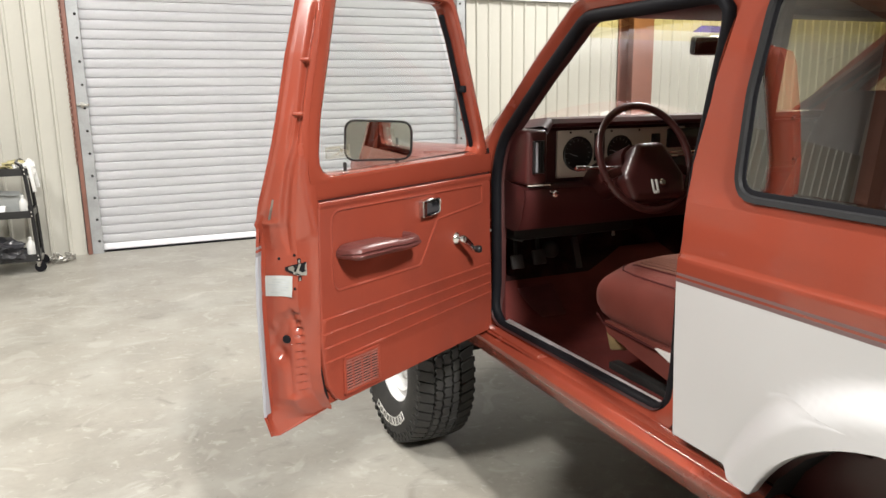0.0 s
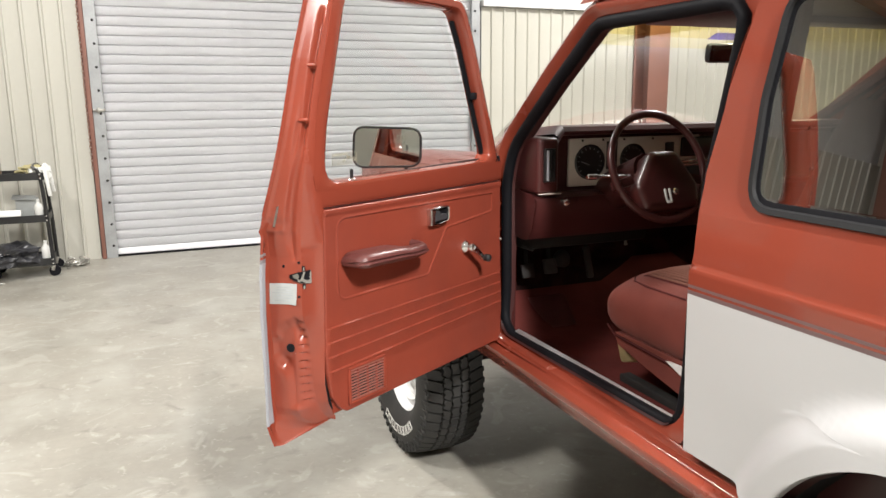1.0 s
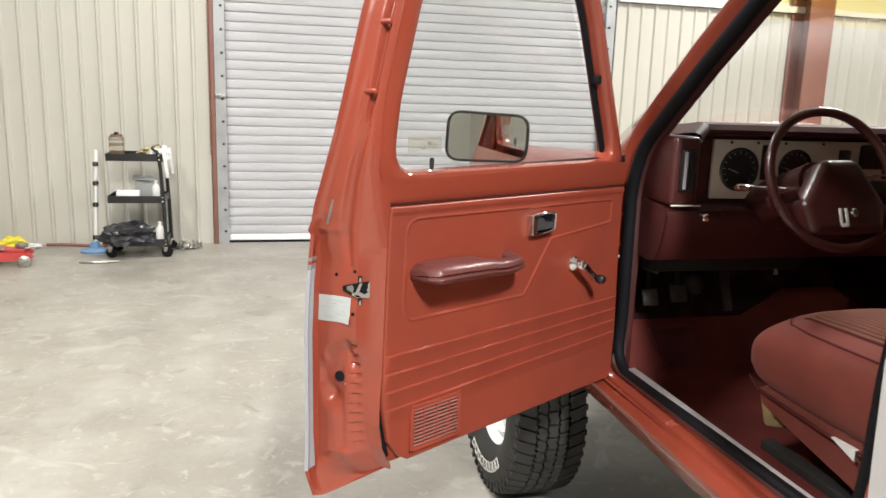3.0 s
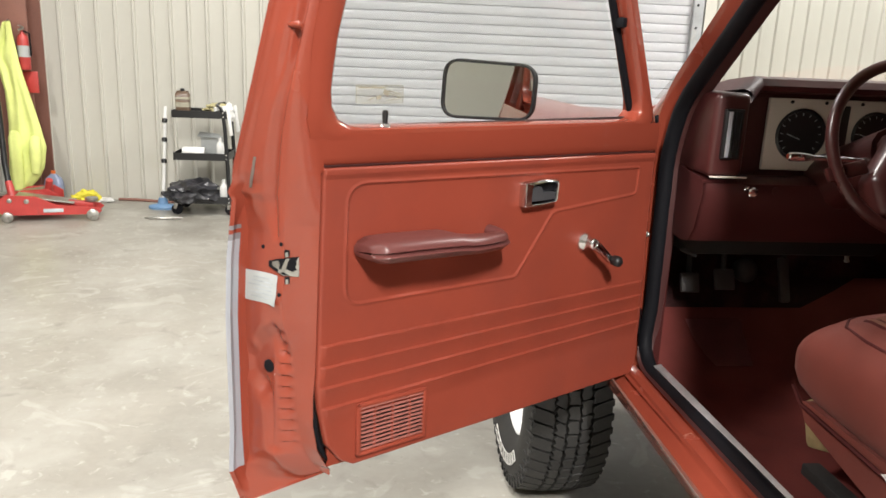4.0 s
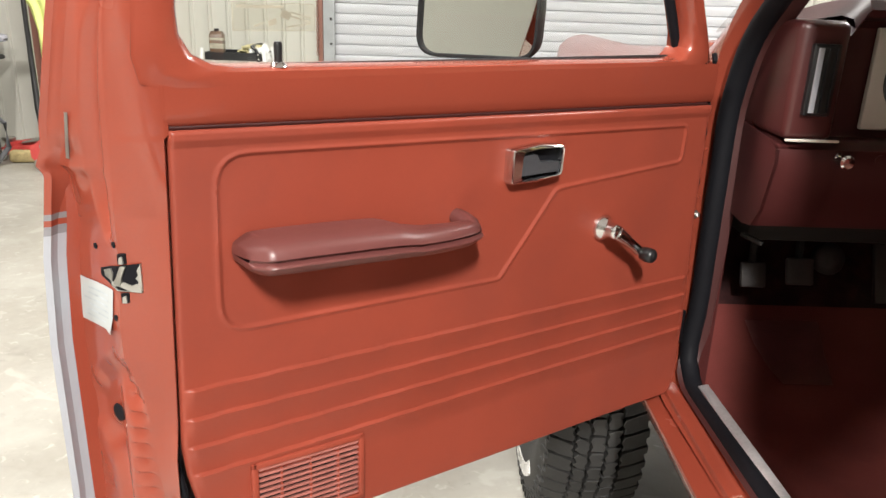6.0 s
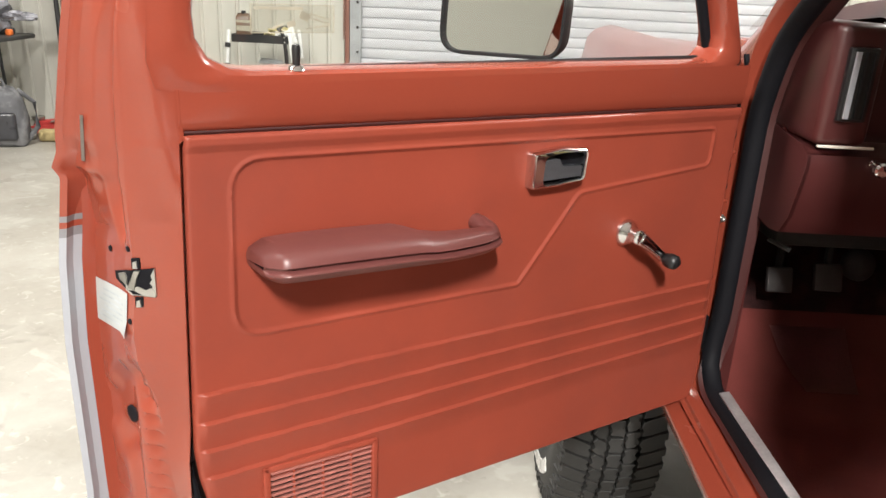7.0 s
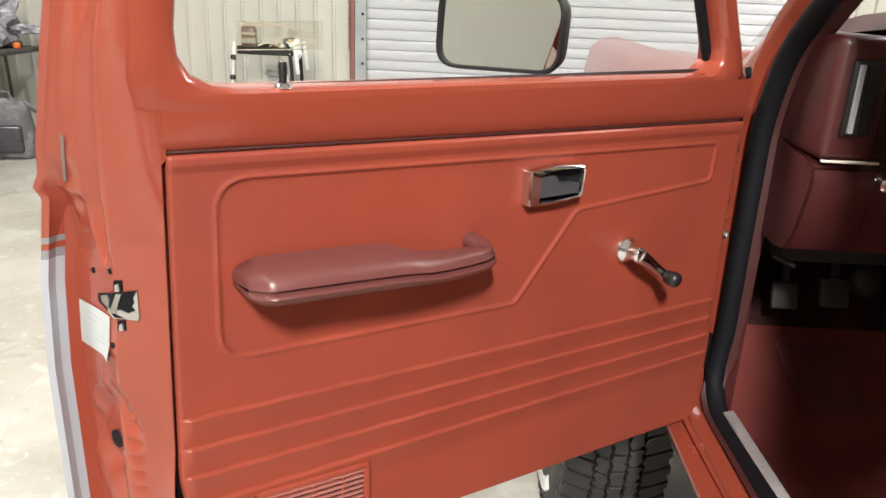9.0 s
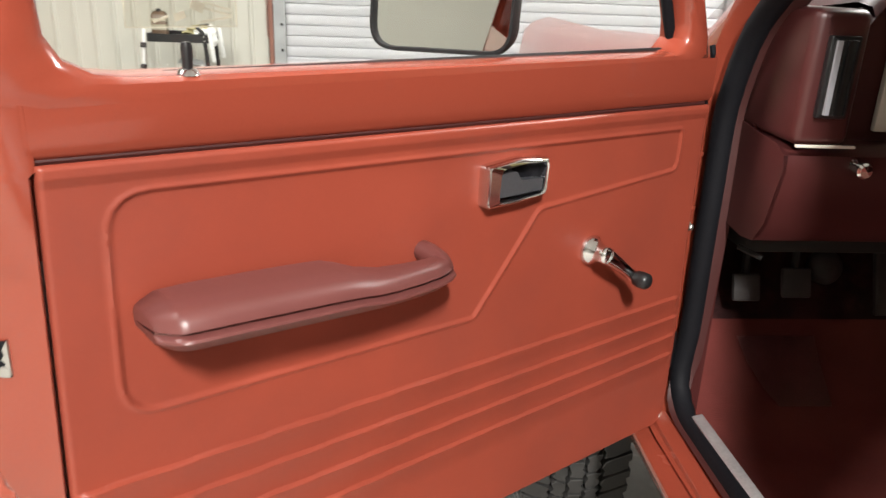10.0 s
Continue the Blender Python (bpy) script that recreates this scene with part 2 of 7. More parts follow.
def concrete():
    """Trowelled concrete: cloudy pale patches, fine grain, dark specks, hair cracks."""
    m = material("concrete_floor", (0.262, 0.246, 0.212), rough=0.42, spread=0.13, scale=1.5, fine=26, bump=0.10, depth=0.003, rough_spread=0.2,
                 stain=(0.318, 0.307, 0.272), stain_at=(0.45, 0.66), stain_scale=2.4)
    nt = m.node_tree
    bsdf = nt.nodes["Principled BSDF"]
    out = bsdf.inputs["Base Color"].links[0].from_socket
    co = [n for n in nt.nodes if n.bl_idname == "ShaderNodeTexCoord"][0]

    def layer(out, value, lo, hi, colour, weight):
        r = nt.nodes.new("ShaderNodeMapRange")
        r.inputs["From Min"].default_value, r.inputs["From Max"].default_value = lo, hi
        r.inputs["To Max"].default_value = weight
        nt.links.new(value, r.inputs["Value"])
        mix = nt.nodes.new("ShaderNodeMix")
        mix.data_type = "RGBA"
        mix.inputs[7].default_value = (*colour, 1)
        nt.links.new(r.outputs[0], mix.inputs[0])
        nt.links.new(out, mix.inputs[6])
        return mix.outputs[2]

    spots = nt.nodes.new("ShaderNodeTexNoise")
    spots.inputs["Scale"].default_value, spots.inputs["Detail"].default_value, spots.inputs["Distortion"].default_value = 5.5, 9, 0.7
    nt.links.new(co.outputs["Object"], spots.inputs["Vector"])
    out = layer(out, spots.outputs["Fac"], 0.60, 0.74, (0.15, 0.137, 0.115), 0.6)
    scuff = nt.nodes.new("ShaderNodeTexNoise")
    scuff.inputs["Scale"].default_value, scuff.inputs["Detail"].default_value, scuff.inputs["Distortion"].default_value = 3.1, 10, 2.2
    nt.links.new(co.outputs["Object"], scuff.inputs["Vector"])
    out = layer(out, scuff.outputs["Fac"], 0.58, 0.66, (0.385, 0.373, 0.336), 0.5)
    for size, twist, lo, hi, colour, weight in ((17.0, 1.2, 0.60, 0.72, (0.43, 0.418, 0.378), 0.55), (36.0, 0.4, 0.66, 0.76, (0.16, 0.145, 0.12), 0.5), (0.7, 0.5, 0.52, 0.72, (0.25, 0.235, 0.20), 0.35)):
        fleck = nt.nodes.new("ShaderNodeTexNoise")
        fleck.inputs["Scale"].default_value, fleck.inputs["Detail"].default_value, fleck.inputs["Distortion"].default_value = size, 7, twist
        nt.links.new(co.outputs["Object"], fleck.inputs["Vector"])
        out = layer(out, fleck.outputs["Fac"], lo, hi, colour, weight)
    warp = nt.nodes.new("ShaderNodeTexNoise")
    warp.inputs["Scale"].default_value, warp.inputs["Detail"].default_value = 2.6, 8
    nt.links.new(co.outputs["Object"], warp.inputs["Vector"])
    shift = nt.nodes.new("ShaderNodeVectorMath")
    shift.operation = "MULTIPLY_ADD"
    shift.inputs[1].default_value = (0.55, 0.55, 0.0)
    nt.links.new(warp.outputs["Color"], shift.inputs[0])
    nt.links.new(co.outputs["Object"], shift.inputs[2])
    crack = nt.nodes.new("ShaderNodeTexVoronoi")
    crack.feature = "DISTANCE_TO_EDGE"
    crack.inputs["Scale"].default_value = 0.55
    nt.links.new(shift.outputs[0], crack.inputs["Vector"])
    out = layer(out, crack.outputs["Distance"], 0.006, 0.0, (0.20, 0.185, 0.155), 0.16)
    nt.links.new(out, bsdf.inputs["Base Color"])
    return m


M_CONCRETE = concrete()
M_CEIL = material("white_insulation", (0.60, 0.60, 0.60), rough=0.7, spread=0.05)
M_GLASS = glass("clear_glass", (0.88, 0.90, 0.89))
M_TINT = glass("smoked_glass", (0.60, 0.57, 0.40), least=0.34)
M_SHADE = glass("yellow_shade_band", (0.92, 0.80, 0.36))
M_SHADE_LOW = glass("pale_yellow_shade", (0.95, 0.90, 0.66))
M_PURPLE = glass("purple_shade_patch", (0.10, 0.05, 0.75))
M_DECAL = glass("pale_window_decal", (0.93, 0.92, 0.87), rough=0.3, gloss=0.8)
M_WHEEL = material("dark_maroon_plastic", (0.05, 0.014, 0.013), rough=0.3, spread=0.1, fine=500, bump=0.15, depth=0.0005)
M_MIRROR = material("mirror_silver", (0.88, 0.89, 0.88), rough=0.01, metal=1.0, spread=0.0, bump=0, rough_spread=0.005)
M_DARKMIRROR = material("dark_mirror", (0.4, 0.4, 0.42), rough=0.05, metal=1.0, spread=0.0, bump=0, rough_spread=0.01)
M_HIVIS = material("high_visibility_cloth", (0.66, 0.72, 0.24), rough=0.85, spread=0.08, scale=9, fine=500, bump=0.3)
M_JACK = material("jack_red", (0.42, 0.045, 0.04), rough=0.4, spread=0.15, scale=8, stain=(0.1, 0.05, 0.04), stain_at=(0.62, 0.8), stain_scale=12)
M_BLUE = material("blue_plastic", (0.13, 0.24, 0.40), rough=0.4, spread=0.1)
M_YELLOW = material("yellow_cloth", (0.66, 0.58, 0.05), rough=0.85, spread=0.1, fine=300, bump=0.3)
M_JUGBLUE = material("washer_fluid_blue", (0.24, 0.28, 0.40), rough=0.25, spread=0.12, scale=8)
M_CREAMLABEL = material("cream_label", (0.33, 0.31, 0.24), rough=0.5, spread=0.25, scale=40)
M_ORANGE = material("orange_plastic", (0.7, 0.16, 0.03), rough=0.5)
M_BAG = material("black_bag_plastic", (0.03, 0.03, 0.034), rough=0.3, spread=0.3, scale=10, fine=40, bump=0.5)
M_GREYCLOTH = material("grey_cloth", (0.16, 0.16, 0.175), rough=0.9, spread=0.3, scale=7, fine=300, bump=0.4, stain=(0.36, 0.36, 0.39), stain_at=(0.5, 0.62), stain_scale=9)
M_PACK = material("dark_grey_pack_cloth", (0.075, 0.075, 0.08), rough=0.8, spread=0.3, scale=9, fine=300, bump=0.4, stain=(0.17, 0.17, 0.175), stain_at=(0.5, 0.62), stain_scale=5)
M_PLATE = material("white_plastic", (0.68, 0.68, 0.66), rough=0.5, spread=0.05)
M_CAN = material("dark_can_print", (0.10, 0.06, 0.035), rough=0.35, spread=0.3, scale=15)
M_KHAKI = material("khaki_cloth", (0.38, 0.34, 0.18), rough=0.9, spread=0.2, scale=20)
M_FOAM = material("bare_seat_foam", (0.30, 0.235, 0.11), rough=0.95, spread=0.2, scale=25, bump=0.6, depth=0.006)
M_TABLE = material("dark_table_top", (0.05, 0.05, 0.05), rough=0.5, spread=0.2)
M_EMIT = bpy.data.materials.new("lamp_diffuser")
M_EMIT.use_nodes = True
M_EMIT.node_tree.nodes["Principled BSDF"].inputs["Emission Color"].default_value = (1, 0.96, 0.88, 1)
M_EMIT.node_tree.nodes["Principled BSDF"].inputs["Emission Strength"].default_value = 6.0

# ---------------------------------------------------------------- the hall
WALL_Y = 7.80
X0, X1, Y0 = -10.0, 11.0, -8.0
GATE_L, GATE_R, GATE_H = -2.282, 1.760, 3.45
LINER_TOP = 2.515


def ribbed_wall(name, x0, x1, z0, z1, label, pitch, first):
    """Steel liner sheets with a narrow upright rib every 16 cm, 0.1 m thick."""
    pts = []
    x = math.ceil((x0 - first + 0.06) / pitch) * pitch + first
    pts.append((x0, WALL_Y))
    k = 0
    while x < x1 - 0.04:
        deep = 0.018 if k % 2 else 0.023
        pts += [(x - 0.020, WALL_Y), (x - 0.008, WALL_Y - deep), (x + 0.010, WALL_Y - deep), (x + 0.021, WALL_Y)]
        x += pitch
        k += 1
    pts += [(x1, WALL_Y), (x1, WALL_Y + 0.1), (x0, WALL_Y + 0.1)]
    bm = bmesh.new()
    prism(bm, pts, lambda a, b, s: Vector((a, b, z1 if s else z0)))
    ob = part(name, bm, M_CREAM, smooth=0)
    return tagged(ob, label, "wall", kind="structure")


def slab(name, lo, hi, mat, label, category):
    bm = bmesh.new()
    box(bm, [(a + b) / 2 for a, b in zip(lo, hi)], [b - a for a, b in zip(lo, hi)])
    return tagged(part(name, bm, mat, smooth=0), label, category, kind="structure")


def floor_sheet():
    bm = bmesh.new()
    nx, ny = 60, 50
    rows = []
    for j in range(ny + 1):
        y = Y0 + (WALL_Y + 0.1 - Y0) * j / ny
        rows.append([(X0 + (X1 - X0) * i / nx, y, 0.0) for i in range(nx + 1)])
    loft(bm, rows)
    ext = bmesh.ops.extrude_face_region(bm, geom=list(bm.faces))
    for v in ext["geom"]:
        if isinstance(v, bmesh.types.BMVert):
            v.co.z = -0.15
    ob = part("floor", bm, M_CONCRETE, smooth=0)
    tagged(ob, "pale trowelled concrete floor with faint stains and scuffs", "floor", kind="structure")


floor_sheet()
ribbed_wall("wall_north", X0, GATE_L - 0.05, 0, LINER_TOP, "cream ribbed steel liner wall beside the shutter", 0.1625, -2.795)
ribbed_wall("wall_north_east", GATE_R + 0.02, X1, 0, LINER_TOP, "cream ribbed steel liner wall past the shutter", 0.1555, 2.221)
slab("wall_north_upper", (X0, WALL_Y + 0.05, LINER_TOP), (GATE_L - 0.05, WALL_Y + 0.15, 5.6), M_CEIL, "white insulation above the wall liner", "wall")
slab("wall_north_upper_east", (GATE_R + 0.02, WALL_Y + 0.05, LINER_TOP), (X1, WALL_Y + 0.15, 5.6), M_CEIL, "white insulation above the wall liner", "wall")
slab("wall_north_head", (GATE_L - 0.05, WALL_Y + 0.05, GATE_H), (GATE_R + 0.02, WALL_Y + 0.15, 5.6), M_CEIL, "white insulation above the shutter", "wall")
slab("wall_south", (X0, Y0 - 0.1, 0), (X1, Y0, 5.6), M_CREAM, "plain cream steel wall", "wall")
slab("wall_west", (X0 - 0.1, Y0 - 0.1, 0), (X0, WALL_Y + 0.15, 5.6), M_CREAM, "plain cream steel wall", "wall")
slab("wall_east", (X1, Y0 - 0.1, 0), (X1 + 0.1, WALL_Y + 0.15, 5.6), M_CREAM, "plain cream steel wall", "wall")
slab("ceiling", (X0 - 0.1, Y0 - 0.1, 5.6), (X1 + 0.1, WALL_Y + 0.15, 5.7), M_CEIL, "white insulated metal roof lining", "ceiling")
slab("trim", (GATE_R + 0.02, WALL_Y - 0.06, LINER_TOP + 0.005), (X1, WALL_Y + 0.04, LINER_TOP + 0.070), M_CEIL, "white steel girt along the top of the liner", "trim")


def roller_shutter():
    gate = thing("roller_shutter", "closed white ribbed steel roll-up shutter with galvanised guides", "roller door")
    gate["kind"] = "structure"
    pitch, left, right = 0.0886, GATE_L + 0.06, GATE_R - 0.05
    bm = bmesh.new()
    prof = [(0.0, 0.015), (0.0036, 0.014), (0.007, 0.002), (0.0125, 0.0), (0.045, -0.001), (0.0755, 0.0), (0.0814, 0.002), (0.085, 0.014), (0.0886, 0.015)]
    loft(bm, [[(left, WALL_Y + 0.045 + d, z) for z, d in prof], [(right, WALL_Y + 0.045 + d, z) for z, d in prof]])
    bmesh.ops.solidify(bm, geom=list(bm.faces), thickness=0.002)
    first = part("slat", bm, M_SHUTTER, gate, smooth=25, at=pose(0, 0, 0.084))
    for i in range(1, int((GATE_H - 0.1) / pitch)):
        ob = new("slat", first.data)
        ob.parent = gate
        ob.matrix_basis = pose(0, 0, 0.084 + pitch * i)
    bm = bmesh.new()
    box(bm, ((left + right) / 2, WALL_Y + 0.060, 0.052), (right - left, 0.03, 0.060), 0.003)
    box(bm, ((left + right) / 2, WALL_Y + 0.050, 0.0105), (right - left, 0.03, 0.019), 0.004, mi=1)
    part("bottom_bar", bm, [M_SHUTTER, M_RUBBER], gate)
    bolt = None
    for a, b, hole in ((GATE_L, GATE_L + 0.10, 0.068), (GATE_R - 0.10, GATE_R, 0.037)):
        bm = bmesh.new()
        prism(bm, [(a, WALL_Y - 0.01), (b, WALL_Y - 0.01), (b, WALL_Y + 0.008), (a + 0.01, WALL_Y + 0.008), (a + 0.01, WALL_Y + 0.10), (a, WALL_Y + 0.10)],
              lambda x, y, s: Vector((x, y, GATE_H + 0.1 if s else 0.0)))
        part("guide", bm, M_GUIDE, gate, smooth=0)
        for i in range(15):
            x = a + hole
            if bolt is None:
                bm = bmesh.new()
                lathe(bm, [(0.0, 0.010), (0.009, 0.009), (0.0125, 0.003), (0.0125, 0.0)], 10, pose(0, 0, 0, 90, 0, 0))
                bolt = part("bolt", bm, M_DARK, gate)
                bolt.matrix_basis = pose(x, WALL_Y - 0.010, 0.122 + 0.2132 * i)
            else:
                ob = new("bolt", bolt.data)
                ob.parent = gate
                ob.matrix_basis = pose(x, WALL_Y - 0.010, 0.122 + 0.2132 * i)
    bm = bmesh.new()
    box(bm, (GATE_L - 0.022, WALL_Y + 0.03, GATE_H / 2), (0.038, 0.12, GATE_H), 0.004)
    part("jamb", bm, M_BROWN, gate, "red oxide steel jamb")
    bm = bmesh.new()
    box(bm, (GATE_L + 0.055, WALL_Y - 0.02, 1.43), (0.11, 0.02, 0.022), 0.003)
    box(bm, (GATE_L + 0.05, WALL_Y - 0.028, 1.43), (0.03, 0.02, 0.05), 0.004)
    part("slide_bolt", bm, M_STEEL, gate)


roller_shutter()


def hanging_chain():
    ob = thing("hanging_chain", "rusty steel pull chain hanging beside the shutter", "chain", at=pose(-2.330, WALL_Y - 0.045, 0.875))
    bm = bmesh.new()
    for i in range(60):
        z = 0.02 + 0.032 * i
        turn = pose(0, 0, z, 0, 0, 90 * (i % 2))
        tube(bm, [turn @ Vector((0.009 * math.cos(a), 0, 0.0215 * math.sin(a))) for a in [2 * math.pi * k / 10 for k in range(10)]], 0.0035, 5, closed=True, up=(0.01, 1, 0.02))
    part("chain", bm, M_BROWN, ob)


hanging_chain()


def steel_column(x, y, label):
    """A tapered steel I column."""
    ob = thing("steel_column", label, "column", at=pose(x, y, 0))
    ob["kind"] = "structure"
    bm = bmesh.new()
    box(bm, (0, -0.24, 2.8), (0.30, 0.014, 5.6), 0.002)
    part("front_flange", bm, M_BROWN, ob)
    bm = bmesh.new()
    box(bm, (0, 0.05, 2.8), (0.30, 0.014, 5.6), 0.002)
    part("back_flange", bm, M_BROWN, ob)
    bm = bmesh.new()
    box(bm, (0, -0.095, 2.8), (0.010, 0.274, 5.6))
    part("web", bm, M_BROWN, ob)
    bm = bmesh.new()
    box(bm, (0, -0.09, 0.01), (0.36, 0.40, 0.02), 0.003)
    part("base_plate", bm, M_BROWN, ob)


steel_column(4.00, 7.72, "red oxide steel column against the cream wall")
steel_column(-4.55, 7.72, "red oxide steel column with a fire extinguisher on it")


def wall_frame(y, label):
    """A rigid frame's column on the west wall with its tapered rafter."""
    ob = thing("steel_frame", label, "frame", at=pose(X0, y, 0))
    ob["kind"] = "structure"
    bm = bmesh.new()
    prism(bm, [(0.0, 0.0), (0.28, 0.0), (0.62, 4.35), (0.62, 4.95), (0.0, 4.80)], lambda a, b, s: Vector((a, 0.006 if s else -0.006, b)))
    for x0, x1 in ((0.02, 0.02), (0.28, 0.62)):
        tube(bm, [(x0, 0, 0.0), (x1, 0, 4.4)], 0.11, 4, flat=0.1, up=(0, 1, 0))
    part("column", bm, M_BROWN, ob, smooth=0)
    bm = bmesh.new()
    prism(bm, [(0.0, 4.80), (0.62, 4.35), (9.0, 5.05), (9.0, 5.50), (0.0, 5.0)], lambda a, b, s: Vector((a, 0.10 if s else -0.10, b)))
    part("rafter", bm, M_BROWN, ob, smooth=0)


for frame_y in (2.6, 7.3):
    wall_frame(frame_y, "red oxide steel portal frame against the cream wall")


def ceiling_lamps():
    for x, y, share in LAMPS:
        ob = thing("unseen_ceiling_light", "long white strip light under the roof, an added unseen source", "ceiling light", "strip lights", at=pose(x, y, LAMP_Z))
        bm = bmesh.new()
        box(bm, (0, 0, 0.07), (0.30, 1.24, 0.08), 0.01)
        part("housing", bm, M_PLATE, ob)
        bm = bmesh.new()
        box(bm, (0, 0, 0.018), (0.26, 1.2, 0.02), 0.004)
        part("diffuser", bm, M_EMIT, ob)
        for yy in (-0.5, 0.5):
            bm = bmesh.new()
            tube(bm, [(0, yy, 0.10), (0, yy, 0.6)], 0.004, 5)
            part("hanger", bm, M_STEEL, ob)
        lamp = bpy.data.lights.new("strip_lamp", "AREA")
        lamp.shape, lamp.size, lamp.size_y = "RECTANGLE", 0.26, 1.2
        lamp.energy, lamp.color = LAMP_WATTS * share, (1.0, 0.975, 0.935)
        new("strip_lamp", lamp).matrix_basis = pose(x, y, LAMP_Z - 0.01)


ceiling_lamps()

# ---------------------------------------------------------------- the vehicle
suv = thing("sport_utility_vehicle", "red and white two-door four-wheel-drive wagon with its front door swung open", "vehicle")
REAR_AXLE, FRONT_AXLE, AXLE_Z = 0.52, 2.825, 0.385
STRIPE_Z = 1.078
ARCH_Y, ARCH_Z, ARCH_R = 0.55, 0.515, 0.408


def side_x(z):
    """How far out the left body side stands at a height."""
    return -interp(z, [0.60, 0.70, 0.90, 1.08, 1.135, 1.145, 1.20, 1.26, 1.30, 1.72], [0.822, 0.832, 0.841, 0.846, 0.848, 0.842, 0.836, 0.824, 0.812, 0.765])


def pillar_y(z):
    """The rear edge of the door opening."""
    return interp(z, [0.60, 1.08, 1.18, 1.26, 1.34, 1.46, 1.56, 1.64, 1.72], [1.192, 1.192, 1.186, 1.196, 1.20, 1.175, 1.165, 1.145, 1.09])


def flare(y, z):
    r = math.hypot(y - ARCH_Y, z - ARCH_Z)
    w = min(max((r - ARCH_R - 0.040) / 0.075, 0), 1)
    lip = min(max((r - ARCH_R) / 0.040, 0), 1)
    return 0.050 * (1 - w * w * (3 - 2 * w)) - 0.004 * lip * (1 - w)


def quarter_panel(sign, name, parent):
    """The rear body side under the window, with its wheel flare; paint in bands by height."""
    bm = bmesh.new()

    def pt(y, z):
        return (sign * (-side_x(z) + flare(y, z)), y, z)

    cuts = sorted(set([0.70 + 0.0125 * i for i in range(46)] + [STRIPE_Z, 1.088, 1.093, 1.101, 1.135, 1.145]))
    cuts = [z for z in cuts if z < 1.255] + [1.258]
    rows_low = [z for z in cuts if z < ARCH_Z + ARCH_R - 0.001]
    rows_high = [z for z in cuts if z >= ARCH_Z + ARCH_R - 0.001]

    def band(z):
        return 1 if z < STRIPE_Z else (2 if z < 1.0875 or 1.0925 < z < 1.1005 else 0)

    for rows, rear in ((rows_low + [ARCH_Z + ARCH_R], None), (([ARCH_Z + ARCH_R] + rows_high), -1.0)):
        grid = []
        for z in rows:
            start = rear if rear is not None else ARCH_Y + math.sqrt(max(ARCH_R ** 2 - (z - ARCH_Z) ** 2, 0))
            end = pillar_y(z)
            ys = [start + (end - start) * i / 40 for i in range(41)] if rear is None else [start + (end - start) * (i / 90) for i in range(91)]
            row = [pt(y, z) for y in ys]
            x = row[-1][0]
            row += [(x - sign * 0.008, end + 0.006, z), (x - sign * 0.05, end + 0.004, z)]
            if rear is None:
                row = [(row[0][0] - sign * 0.03, row[0][1] - 0.002, z), (row[0][0] - sign * 0.003, row[0][1] - 0.004, z)] + row
            grid.append([bm.verts.new(p) for p in row])
        for i in range(len(grid) - 1):
            for j in range(len(grid[i]) - 1):
                f = bm.faces.new((grid[i][j], grid[i][j + 1], grid[i + 1][j + 1], grid[i + 1][j]))
                f.material_index = band((rows[i] + rows[i + 1]) / 2)
    bmesh.ops.remove_doubles(bm, verts=bm.verts, dist=0.0004)
    return part(name, bm, [M_BODY, M_WHITE, M_STRIPE], parent, "red over white rear quarter panel with grey pinstripes", smooth=50)


def window_line(grow=0.0):
    line = rounded([(1.060, 1.288), (1.062, 1.50), (1.035, 1.70), (-0.62, 1.70), (-0.62, 1.285)], [0.055, 0.3, 0.05, 0.06, 0.06])
    return offset(line, grow) if grow else line


